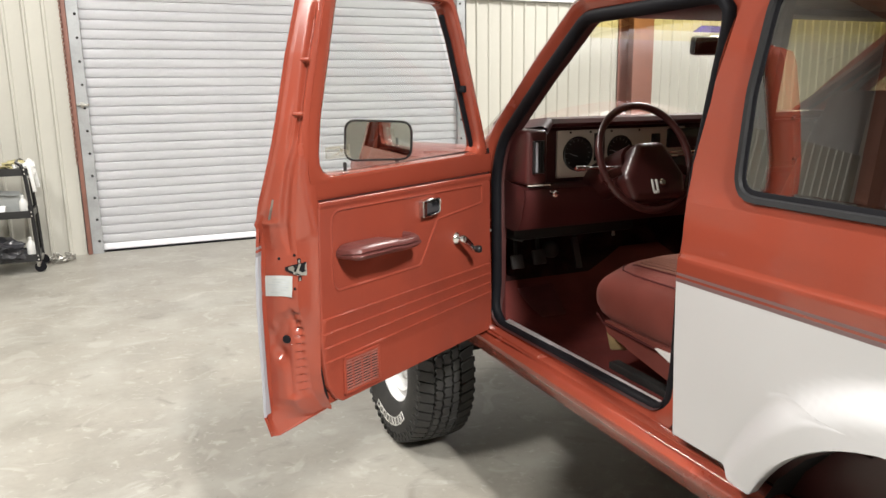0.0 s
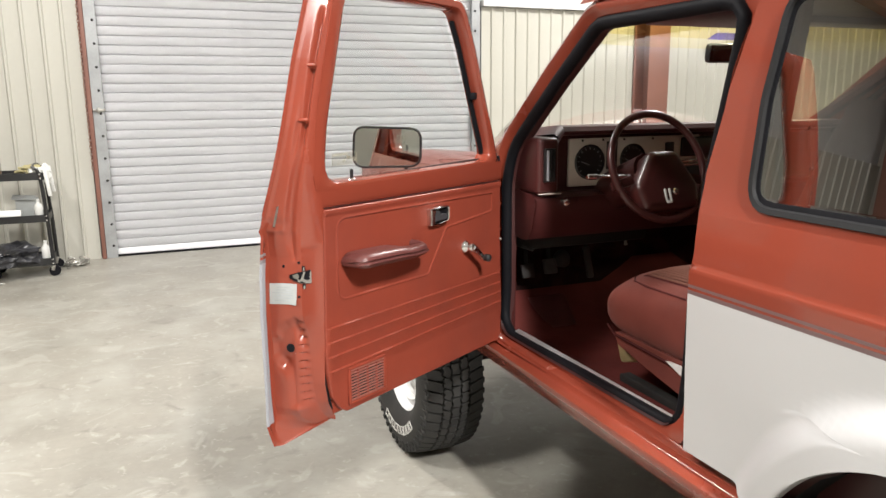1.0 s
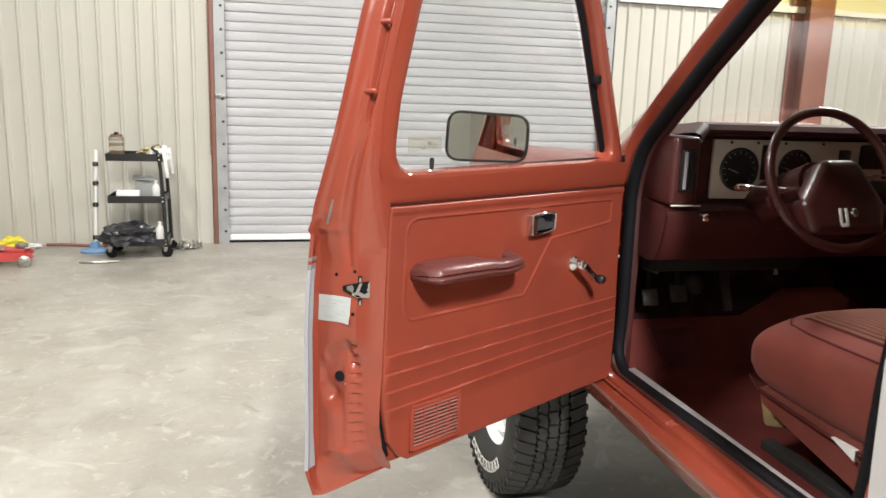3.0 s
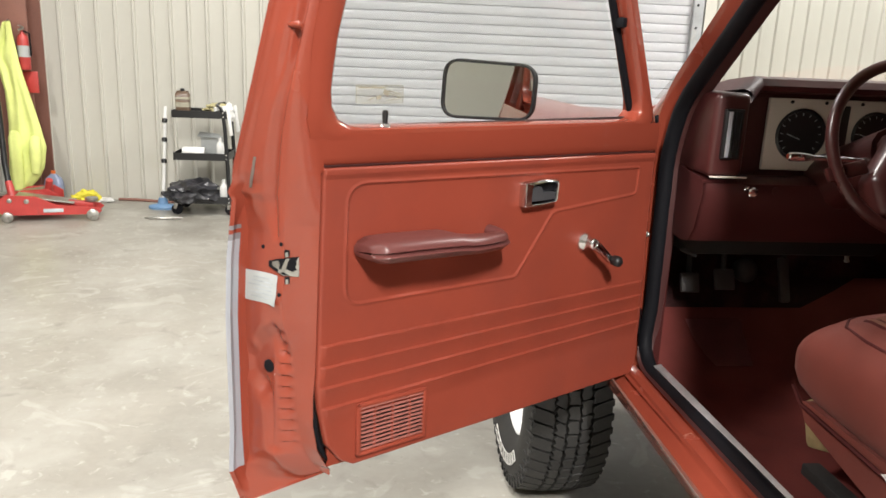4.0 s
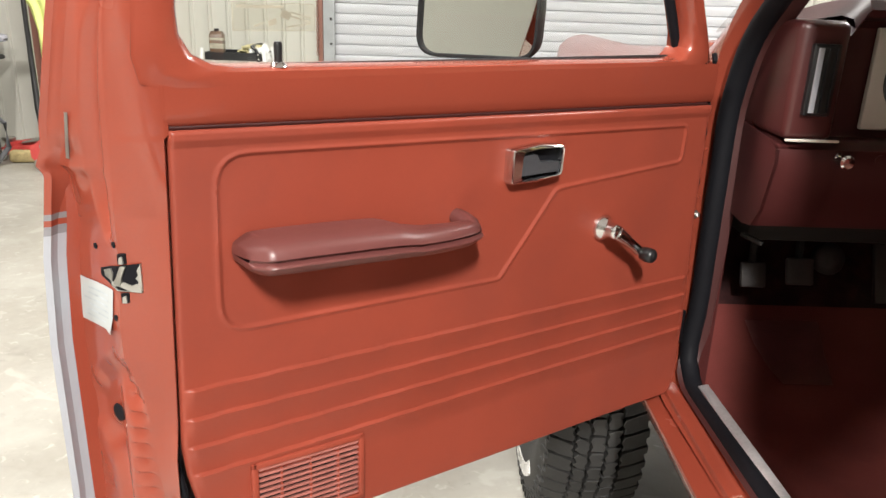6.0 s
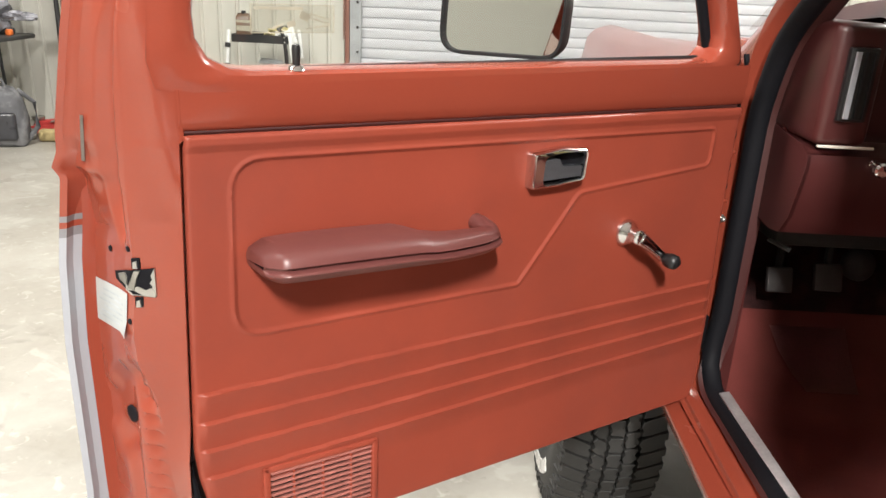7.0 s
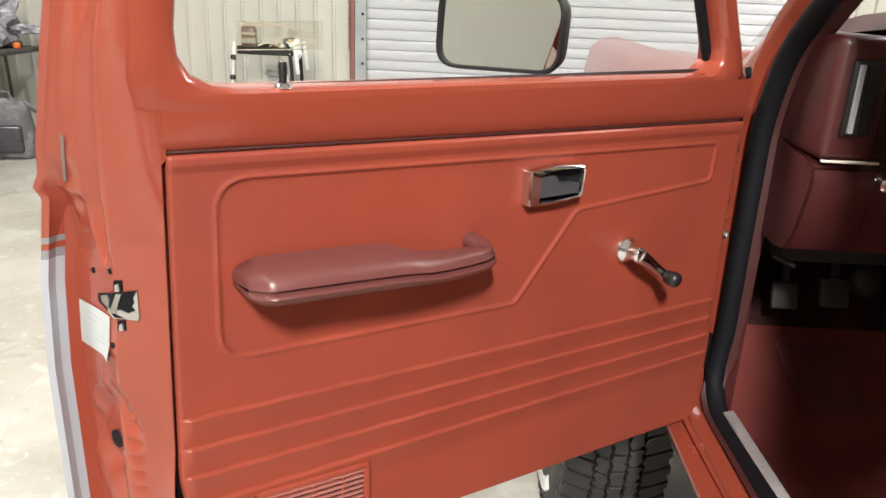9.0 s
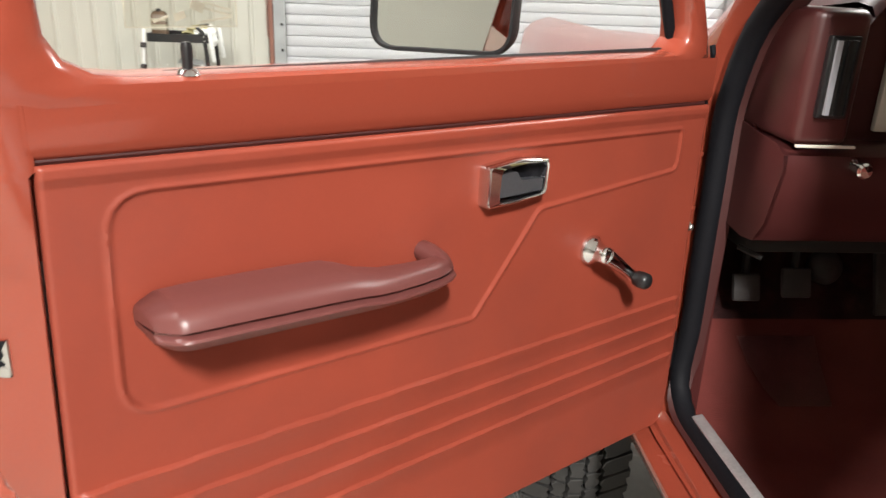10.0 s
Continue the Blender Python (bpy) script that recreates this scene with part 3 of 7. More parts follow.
def upper_side(sign, name):
    """Pillar, the sheet round the quarter window and the roof rail."""
    bm = bmesh.new()
    inner = window_line(0.004)
    lean = lambda z: sign * -side_x(z)
    outer = []
    for y, z in inner:
        if z > 1.66:
            outer.append((y if y < 0.90 else 1.10, 1.756))
        elif z < 1.32:
            outer.append((y, 1.258))
        elif y > 0.3:
            outer.append((pillar_y(z), z))
        else:
            outer.append((-1.0, z))
    outer = [(pillar_y(z) if (y > 0.93 and z < 1.72) else y, z) for y, z in outer]
    rows = []
    for t in (0.0, 0.25, 0.5, 0.75, 1.0):
        row = []
        for (y0, z0), (y1, z1) in zip(inner, outer):
            y, z = y0 + (y1 - y0) * t, z0 + (z1 - z0) * t
            row.append((lean(z), y, z))
        rows.append(row)
    loft(bm, rows, closed=True)
    loft(bm, [[(lean(z), pillar_y(z), z) for z in np.linspace(1.255, 1.735, 12)],
              [(lean(z) - sign * 0.05, pillar_y(z) + 0.004, z) for z in np.linspace(1.255, 1.735, 12)]])
    part(name, bm, M_BODY, suv, smooth=50)
    bm = bmesh.new()
    a, b, c, d = window_line(0.011), window_line(0.008), window_line(-0.002), window_line(-0.006)
    loft(bm, [[(lean(z) + s, y, z) for y, z in line] for line, s in ((a, -sign * 0.002), (b, sign * 0.008), (c, sign * 0.007), (d, -sign * 0.004))], closed=True)
    seal = part("window_seal", bm, M_SEAL, suv, "grey-black rubber quarter window seal", smooth=50)
    bm = bmesh.new()
    bm.faces.new([bm.verts.new((lean(z) - sign * 0.002, y, z)) for y, z in window_line(-0.002)])
    trim_bm = bmesh.new()
    loft(trim_bm, [[(lean(z) - sign * s, y, z) for y, z in line] for line, s in ((window_line(0.002), 0.0), (window_line(-0.014), 0.0005), (window_line(-0.016), 0.0035), (window_line(-0.006), 0.02))], closed=True)
    part("quarter_window_trim", trim_bm, M_RUBBER, suv, "black inner trim round the quarter window", smooth=40)
    part("quarter_glass", bm, M_TINT, suv, "smoked quarter window glass", smooth=0)


M_SEAL = material("grey_window_rubber", (0.016, 0.016, 0.017), rough=0.6, spec=0.18, spread=0.12, scale=6, fine=200, bump=0.1)
for sgn in (-1, 1):
    quarter_panel(sgn, "quarter_panel", suv)
    upper_side(sgn, "window_surround")


def rocker(sign):
    """The sill under the door opening, from its step to the underside."""
    prof = [(-0.70, 0.640), (-0.765, 0.672), (-0.795, 0.676), (-0.812, 0.668), (-0.817, 0.656), (-0.822, 0.653), (-0.840, 0.649), (-0.849, 0.645), (-0.851, 0.637), (-0.842, 0.618), (-0.82, 0.575), (-0.79, 0.55), (-0.72, 0.55)]
    bm = bmesh.new()
    ys = [0.86, 1.1, 1.5, 1.9, 2.14, 2.30, 2.42]
    loft(bm, [[(-sign * x if sign > 0 else x, y, z) for x, z in prof] for y in ys], caps=False)
    part("rocker_panel", bm, M_SILL, suv, "red painted sill with chipped paint", smooth=40)


rocker(-1)
rocker(1)

# the door opening: its outline along y and z, front bottom corner first
OPENING = rounded([(2.245, 0.672), (2.262, 1.215), (2.215, 1.342), (1.94, 1.553), (1.722, 1.707), (1.168, 1.707), (1.255, 1.30), (1.278, 1.0), (1.285, 0.690)],
                  [0.10, 0.2, 0.2, 0.5, 0.09, 0.06, 0.4, 0.4, 0.06], 6)


def opening_x(z):
    return -interp(z, [0.6, 0.70, 0.82, 1.26, 1.72], [0.790, 0.782, 0.742, 0.738, 0.736])


def door_opening(sign):
    bm = bmesh.new()
    s = 1 if sign < 0 else -1
    rows = []
    for grow, dx in ((0.052, -0.030), (0.046, -0.036), (0.030, -0.026), (0.012, -0.004), (-0.004, 0.0), (-0.008, 0.012)):
        row = []
        for y, z in offset(OPENING, grow):
            back = min(max((1.42 - y) / 0.14, 0), 1)
            row.append((s * (opening_x(z) + dx * (1 - back) + back * max(dx, -0.004)), y, z if z > 0.665 else 0.665 + (z - 0.665) * 0.15))
        rows.append(row)
    loft(bm, rows, closed=True)
    part("door_opening_frame", bm, M_RED, suv, smooth=45)
    bm = bmesh.new()
    loft(bm, [[(s * (opening_x(z) + dx), y, z) for y, z in offset(OPENING, grow)] for grow, dx in ((-0.0060, -0.006), (-0.0090, 0.000), (-0.0125, 0.014), (-0.012, 0.032), (-0.004, 0.036))], closed=True)
    part("opening_trim", bm, M_TRIM, suv, "maroon trim inside the door opening", smooth=45)
    bm = bmesh.new()
    line = resample(OPENING, 110)
    size = [interp(y, [1.25, 1.40], [0.017, 0.019]) for y, z in line]
    tube(bm, [(s * (opening_x(z) + interp(z, [0.69, 0.82], [0.021, -0.008])), y, z + interp(z, [0.69, 0.82], [0.004, 0.0])) for y, z in line], size, 10, closed=True, up=(1, 0, 0.001))
    part("door_seal", bm, M_RUBBER, suv, "black rubber weatherstrip round the door opening", smooth=60)


door_opening(-1)
door_opening(1)


def front_pillar(sign):
    """The red windscreen pillar outside the seal."""
    s = 1 if sign < 0 else -1
    path = [(2.46, 1.262), (2.36, 1.31), (2.285, 1.356), (1.975, 1.596), (1.765, 1.742), (1.70, 1.765), (1.45, 1.772), (1.05, 1.768), (0.4, 1.766), (-1.0, 1.76)]
    rows = []
    for y, z in path:
        x = opening_x(z) - 0.018
        rows.append([(s * (x + 0.05), y + 0.030, z + 0.022), (s * (x + 0.02), y + 0.022, z + 0.022), (s * (x + 0.0), y + 0.008, z + 0.012), (s * (x - 0.004), y - 0.006, z - 0.004),
                     (s * (x + 0.004), y - 0.022, z - 0.022), (s * (x + 0.03), y - 0.026, z - 0.03)])
    bm = bmesh.new()
    loft(bm, rows, closed=True, caps=True)
    part("front_pillar", bm, M_BODY, suv, smooth=50)


front_pillar(-1)
front_pillar(1)


def roof_and_screen():
    bm = bmesh.new()
    rows = []
    for y in (1.78, 1.72, 1.6, 1.0, 0.0, -1.0):
        drop = 0.03 if y > 1.7 else 0.0
        rows.append([(x, y, z - drop * (1 if abs(x) < 0.7 else 0.3)) for x, z in ((-0.772, 1.772), (-0.755, 1.792), (-0.70, 1.805), (-0.4, 1.825), (0, 1.832), (0.4, 1.825), (0.70, 1.805), (0.755, 1.792), (0.772, 1.772))])
    loft(bm, rows)
    part("roof", bm, M_BODY, suv, smooth=60)
    bm = bmesh.new()
    box(bm, (0, 0.36, 1.755), (1.42, 2.66, 0.02), 0.005)
    box(bm, (0, 1.70, 1.745), (1.40, 0.10, 0.045), 0.012)
    part("headliner", bm, M_DASH, suv, "maroon headliner")
    bm = bmesh.new()
    box(bm, (-0.40, 1.60, 1.725), (0.46, 0.16, 0.022), 0.009, pose(0, 0, 0, -10, 0, 0))
    part("sun_visor", bm, M_DASH, suv)
    low, high = (2.47, 1.345), (1.745, 1.762)

    def at(u, v, lift=0.0):
        y, z = low[0] + (high[0] - low[0]) * v, low[1] + (high[1] - low[1]) * v
        return (u * (0.735 - 0.02 * v), y - 0.05 * u * u + 0.14 * (1 - u * u) * (1 - v ** 3) + lift, z)

    for name, v0, v1, mat in (("windscreen", 0.0, 0.77, M_GLASS), ("shade_band_edge", 0.77, 0.835, M_SHADE_LOW), ("windscreen_shade_band", 0.835, 1.0, M_SHADE)):
        bm = bmesh.new()
        loft(bm, [[at(u, v) for u in np.linspace(-1, 1, 17)] for v in np.linspace(v0, v1, 5)])
        g = part(name, bm, mat, suv, "clear windscreen glass" if v0 == 0 else "yellowed tinted band along the top of the windscreen", smooth=60)
        g.visible_shadow = False
    bm = bmesh.new()
    loft(bm, [[at(u, v, -0.004) for u in np.linspace(-0.27, 0.0, 5)] for v in (0.830, 0.872)])
    g = part("windscreen_sticker", bm, M_PURPLE, suv, "purple film patch behind the mirror", smooth=60)
    g.visible_shadow = False
    bm = bmesh.new()
    box(bm, (0.005, 1.995, 1.655), (0.225, 0.033, 0.068), 0.015, pose(0, 0, 0, 8, 0, -14))
    tube(bm, [(0.02, 2.00, 1.667), (0.03, 1.94, 1.705), (0.03, 1.86, 1.745)], 0.008, 6)
    mirror = part("rear_view_mirror", bm, M_BLACK, suv, "black rear-view mirror")
    bm = bmesh.new()
    box(bm, (0.005 - 0.0042, 1.978, 1.653), (0.210, 0.002, 0.054), 0.0, pose(0, 0, 0, 8, 0, -14))
    part("mirror_glass", bm, M_DARKMIRROR, mirror)


roof_and_screen()


def front_end():
    # hood and wings
    bm = bmesh.new()
    rows = []
    for y, z in ((2.50, 1.306), (2.62, 1.312), (3.1, 1.296), (3.6, 1.262), (3.72, 1.24), (3.74, 1.20)):
        rows.append([(x * (1.0 if y < 3.5 else 0.985), y, z - d) for x, d in ((-0.735, 0.03), (-0.70, 0.012), (-0.60, 0.03), (-0.3, 0.034), (0, 0.034), (0.3, 0.034), (0.60, 0.03), (0.70, 0.012), (0.735, 0.03))])
    loft(bm, rows)
    part("hood", bm, M_BODY, suv, "red hood", smooth=50)
    for s in (1, -1):
        bm = bmesh.new()
        top = []
        for y in np.linspace(2.33, 3.74, 40):
            r = abs(y - FRONT_AXLE)
            low = 0.70 if r > 0.40 else 0.53 + math.sqrt(0.4 ** 2 - r ** 2)
            bulge = 0.04 * math.exp(-((r - 0.0) / 0.36) ** 4)
            zs = [low + (1.24 - low) * k / 10 for k in range(11)]
            col = [(s * (side_x(z) - bulge * max(0, 1 - (z - low) / 0.16)), y, z) for z in zs]
            col += [(s * -0.80, y, 1.268), (s * -0.745, y, 1.285)]
            top.append(col)
        loft(bm, top)
        for f in bm.faces:
            if f.calc_center_median().z < STRIPE_Z:
                f.material_index = 1
        part("front_wing", bm, [M_BODY, M_WHITE], suv, "red over white front wing", smooth=50)
    bm = bmesh.new()
    box(bm, (0, 3.72, 1.03), (1.5, 0.06, 0.36), 0.02)
    for i in range(7):
        box(bm, (0, 3.755, 0.90 + 0.045 * i), (1.0, 0.02, 0.018), 0.004)
    part("radiator_grille", bm, M_BLACK, suv)
    for s in (1, -1):
        bm = bmesh.new()
        box(bm, (s * 0.60, 3.76, 1.04), (0.20, 0.03, 0.15), 0.012)
        part("headlight", bm, M_CHROME, suv)
    for y in (3.86, -1.12):
        bm = bmesh.new()
        box(bm, (0, y, 0.72), (1.66, 0.10, 0.15), 0.03)
        part("bumper", bm, M_CHROME, suv)
    bm = bmesh.new()
    box(bm, (0, -1.0, 0.98), (1.62, 0.04, 0.62), 0.015)
    box(bm, (0, -0.985, 1.50), (1.44, 0.03, 0.46), 0.015, mi=1)
    part("tailgate", bm, [M_RED, M_TINT], suv)
    # cowl under the windscreen
    bm = bmesh.new()
    box(bm, (0, 2.50, 1.30), (1.44, 0.10, 0.05), 0.01)
    part("cowl", bm, M_RED, suv)


front_end()


def underside():
    bm = bmesh.new()
    box(bm, (0, 1.35, 0.575), (1.40, 4.4, 0.03))
    part("floor_pan", bm, M_DARK, suv)
    bm = bmesh.new()
    box(bm, (0, 2.52, 0.90), (1.36, 0.03, 0.70))
    part("firewall", bm, M_DARK, suv)
    for x in (-0.42, 0.42):
        bm = bmesh.new()
        box(bm, (x, 1.3, 0.50), (0.07, 4.5, 0.12), 0.008)
        part("chassis_rail", bm, M_DARK, suv, "black dusty chassis rail")
    for y in (FRONT_AXLE, REAR_AXLE):
        bm = bmesh.new()
        tube(bm, [(-0.68, y, AXLE_Z), (-0.1, y, AXLE_Z), (0.0, y, AXLE_Z), (0.1, y, AXLE_Z), (0.2, y, AXLE_Z), (0.3, y, AXLE_Z), (0.68, y, AXLE_Z)], [0.04, 0.04, 0.09, 0.13, 0.09, 0.04, 0.04], 12)
        part("axle", bm, M_DARK, suv)
    for x in (-0.5, 0.5):
        bm = bmesh.new()
        tube(bm, [(x, -0.2, 0.52), (x, 0.3, 0.44), (x, 0.62, 0.43), (x, 1.15, 0.54)], 0.03, 6)
        part("leaf_spring", bm, M_DARK, suv)
        for y, k in ((REAR_AXLE + 0.12, 0.86), (FRONT_AXLE - 0.12, 0.95)):
            bm = bmesh.new()
            tube(bm, [(x * 1.08, y, 0.42), (x * 0.9, y + 0.05, k)], 0.028, 8)
            part("shock_absorber", bm, M_DARK, suv)
    for y0 in (ARCH_Y, FRONT_AXLE):
        for s in (1, -1):
            bm = bmesh.new()
            r = 0.40
            rows = []
            for k in range(13):
                a = math.pi * (0.02 + 0.96 * k / 12)
                rows.append([(s * x, y0 + r * math.cos(a), 0.515 + r * math.sin(a)) for x in (-0.83, -0.46)])
            loft(bm, rows)
            part("wheel_arch_liner", bm, M_DARK, suv)
    bm = bmesh.new()
    tube(bm, [(-0.66, REAR_AXLE + 0.30, 0.86), (-0.70, REAR_AXLE + 0.33, 0.80), (-0.72, REAR_AXLE + 0.24, 0.74), (-0.70, REAR_AXLE + 0.30, 0.66)], 0.012, 6)
    box(bm, (-0.70, REAR_AXLE + 0.25, 0.84), (0.10, 0.07, 0.05), 0.01)
    part("brake_line_bracket", bm, M_BROWN, suv)


underside()


def road_wheel(y, side, steer=0.0):
    """A 31-inch all-terrain tyre on a white steel rim; the open face looks outward."""
    bm = bmesh.new()
    out = 1 if side < 0 else -1
    m = pose(0, 0, 0, 0, -90 * out, 0)
    lathe(bm, [(0.19, -0.075), (0.196, -0.04), (0.155, -0.02), (0.150, 0.055), (0.163, 0.072), (0.170, 0.055), (0.120, 0.038), (0.075, 0.062), (0.070, 0.085), (0.0, 0.088)], 40, m)
    lathe(bm, [(0.198, 0.068), (0.212, 0.088), (0.206, 0.094), (0.197, 0.086), (0.190, 0.06), (0.16, 0.055)], 48, m)
    for k in range(5):
        a = 2 * math.pi * k / 5
        lathe(bm, [(0.0, 0.012), (0.009, 0.010), (0.010, 0.0)], 6, m @ Matrix.Translation((0.088 * math.cos(a), 0.088 * math.sin(a), 0.052)))
    rim = part("rim", bm, M_RIM, suv, "white steel wheel rim", smooth=40)
    bm = bmesh.new()
    R, W = AXLE_Z, 0.128
    prof = [(0.200, -0.085), (0.215, -0.104), (0.262, -0.128), (0.315, -0.131), (0.345, -0.122), (R - 0.028, -0.108), (R - 0.021, -0.05), (R - 0.020, 0.0), (R - 0.021, 0.05),
            (R - 0.028, 0.108), (0.345, 0.122), (0.315, 0.131), (0.262, 0.128), (0.215, 0.104), (0.200, 0.085)]
    lathe(bm, prof, 72, m)
    n = 52
    pitch = 2 * math.pi * R / n
    # one pitch of the tread, as outlines along and across: half the centre rib, a middle block and a shoulder block
    centre = [(0.003, -0.014), (0.020, -0.019), (0.038, -0.012), (0.063, -0.016), (0.062, 0.013), (0.044, 0.019), (0.024, 0.012), (0.004, 0.016)]
    middle = [(0.004, 0.022), (0.018, 0.027), (0.036, 0.021), (0.061, 0.025), (0.064, 0.044), (0.046, 0.055), (0.026, 0.048), (0.008, 0.056), (0.000, 0.040)]
    shoulder = [(0.006, 0.063), (0.024, 0.056), (0.040, 0.063), (0.060, 0.059), (0.064, 0.082), (0.062, 0.118), (0.034, 0.118), (0.034, 0.125), (0.006, 0.125), (0.003, 0.090)]

    def on_tread(s, w, deep):
        a = (s + 0.32 * abs(w)) / R
        r = R - 0.010 * (abs(w) / 0.125) ** 3 - deep
        return m @ Vector((r * math.cos(a), r * math.sin(a), w))

    for k in range(n):
        for flip in (0, 1):
            for line in ((centre, middle, shoulder) if flip else (middle, shoulder)):
                off = 0.5 * pitch if line is shoulder else 0.0
                shape = [(k * pitch + s + off, w) if not flip else ((k + 1.45) * pitch - s + off, -w) if line is not centre else ((k + 0.3) * pitch + s, w) for s, w in ((s * 0.675, w) for s, w in line)]
                cs, cw = sum(s for s, w in shape) / len(shape), sum(w for s, w in shape) / len(shape)
                top = [(cs + (s - cs) * 0.96, cw + (w - cw) * 0.96) for s, w in shape]
                rows = [[on_tread(s, w, 0.022) for s, w in shape], [on_tread(s, w, 0.0015) for s, w in shape], [on_tread(s, w, 0.0) for s, w in top]]
                grid = loft(bm, rows, closed=True)
                bm.faces.new(grid[-1])
        for w in (-1, 1):
            base = m @ pose(0, 0, 0, 0, 0, math.degrees(((k + 0.45 * (w < 0)) * pitch + 0.04) / R)) @ Matrix.Translation((R - 0.036, 0, w * 0.1205)) @ pose(0, 0, 0, 0, 20 * w, 0)
            box(bm, (0, 0, 0), (1, 1, 1), 0, base @ Matrix.Diagonal((0.034 if k % 2 else 0.024, 0.021, 0.010, 1)))
    tyre = part("tyre", bm, M_TYRE, rim, "black all-terrain tyre with blocky tread", smooth=30)
    # two words of raised outlined letters, drawn as hollow bars
    for k in range(-5, 15):
        if side > 0 or y < 1 or k in (4, 5):
            continue
        a = 1.92 + 0.142 * k
        bm = bmesh.new()
        base = m @ pose(0, 0, 0, 0, 0, math.degrees(a)) @ Matrix.Translation((0.284, 0, 0.1315))
        lean = 0.004 * (k % 3 - 1)
        out_line = [(-0.019, -0.0155 - lean), (0.019, -0.0155 + lean), (0.019, 0.0155 + lean), (-0.019, 0.0155 - lean)]
        in_line = [(-0.0145, -0.011 - lean), (0.0145, -0.011 + lean), (0.0145, 0.011 + lean), (-0.0145, 0.011 - lean)]
        loft(bm, [[base @ Vector((p, q, h)) for p, q in line] for line, h in ((out_line, 0.0), (out_line, 0.003), (in_line, 0.003), (in_line, 0.0))], closed=True)
        part("letter_bar", bm, M_LETTER, rim, "raised white outline on the sidewall" if k == 0 else "", smooth=0)
    rim.matrix_basis = pose(side * 0.865, y, AXLE_Z, 0, 0, steer)


road_wheel(FRONT_AXLE, -1)
road_wheel(FRONT_AXLE, 1)
road_wheel(REAR_AXLE, -1)
road_wheel(REAR_AXLE, 1)


# ---------------------------------------------------------------- cabin
def cabin():
    bm = bmesh.new()
    prof = [(-0.2, 0.615), (1.0, 0.615), (2.05, 0.615), (2.20, 0.625), (2.26, 0.645), (2.345, 0.718), (2.39, 0.777)]
    xs = [-0.765, -0.70, -0.5, -0.25, -0.16, -0.10, 0.10, 0.16, 0.25, 0.7, 0.765]
    loft(bm, [[(x, y, z + (0.09 if abs(x) < 0.13 else 0.05 if abs(x) < 0.2 else 0)) for x in xs] for y, z in prof])
    part("cabin_floor", bm, M_CARPET, suv, "maroon carpet on the cabin floor", smooth=30)
    # toe board carpet takes a near-black colour for the shade under the dash
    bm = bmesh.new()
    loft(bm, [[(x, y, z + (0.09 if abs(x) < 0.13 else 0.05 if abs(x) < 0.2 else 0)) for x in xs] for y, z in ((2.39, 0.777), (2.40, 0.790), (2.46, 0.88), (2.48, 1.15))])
    part("toe_board", bm, M_TOE, suv, "worn maroon footwell carpet, its colour darkened for the shade", smooth=30)
    for s in (1, -1):
        bm = bmesh.new()
        prism(bm, [(2.252, 0.62), (2.252, 1.34), (2.30, 1.36), (2.5, 1.2), (2.5, 0.62)], lambda y, z, k: Vector((s * (-0.738 if k else -0.712), y, z)))
        part("kick_panel", bm, M_FOOTWELL, suv, smooth=0)
        bm = bmesh.new()
        box(bm, (s * -0.747, 1.70, 0.699), (0.020, 0.92, 0.006), 0.002, pose(0, 0, 0, 0, s * -14, s * 0.9))
        part("sill_plate", bm, M_ALU, suv, "scuffed bright aluminium sill plate")
        bm = bmesh.new()
        box(bm, (s * -0.72, 0.2, 0.95), (0.06, 1.96, 0.62), 0.02)
        part("side_trim", bm, M_DASH, suv)
        # pillar trim inside
        bm = bmesh.new()
        tube(bm, [(s * -0.715, 2.30, 1.38), (s * -0.70, 1.95, 1.59), (s * -0.69, 1.75, 1.735)], 0.026, 8)
        part("pillar_trim", bm, M_DASH, suv)
        bm = bmesh.new()
        tube(bm, [(s * -0.725, 1.13, 1.25), (s * -0.70, 1.09, 1.72)], 0.034, 8)
        part("pillar_trim", bm, M_DASH, suv)
    bm = bmesh.new()
    prism(bm, [(1.24, 0.60), (1.24, 1.24), (2.24, 1.24), (2.24, 0.60)], lambda y, z, k: Vector((0.80 if k else 0.72, y, z)))
    box(bm, (0.77, 1.74, 1.28), (0.07, 1.0, 0.08), 0.02)
    part("passenger_door", bm, M_VINYL, suv, "closed red passenger door", smooth=0)
    bm = bmesh.new()
    tube(bm, [(0.765, 2.20, 1.31), (0.75, 1.94, 1.54), (0.735, 1.74, 1.69), (0.735, 1.18, 1.70), (0.765, 1.22, 1.30)], 0.022, 8)
    part("passenger_window_frame", bm, M_RED, suv)
    bm = bmesh.new()
    bm.faces.new([bm.verts.new(p) for p in ((0.762, 2.18, 1.30), (0.748, 1.94, 1.53), (0.735, 1.75, 1.69), (0.735, 1.18, 1.69), (0.765, 1.22, 1.30))])
    part("passenger_glass", bm, M_TINT, suv, "smoked passenger window glass", smooth=0)


cabin()


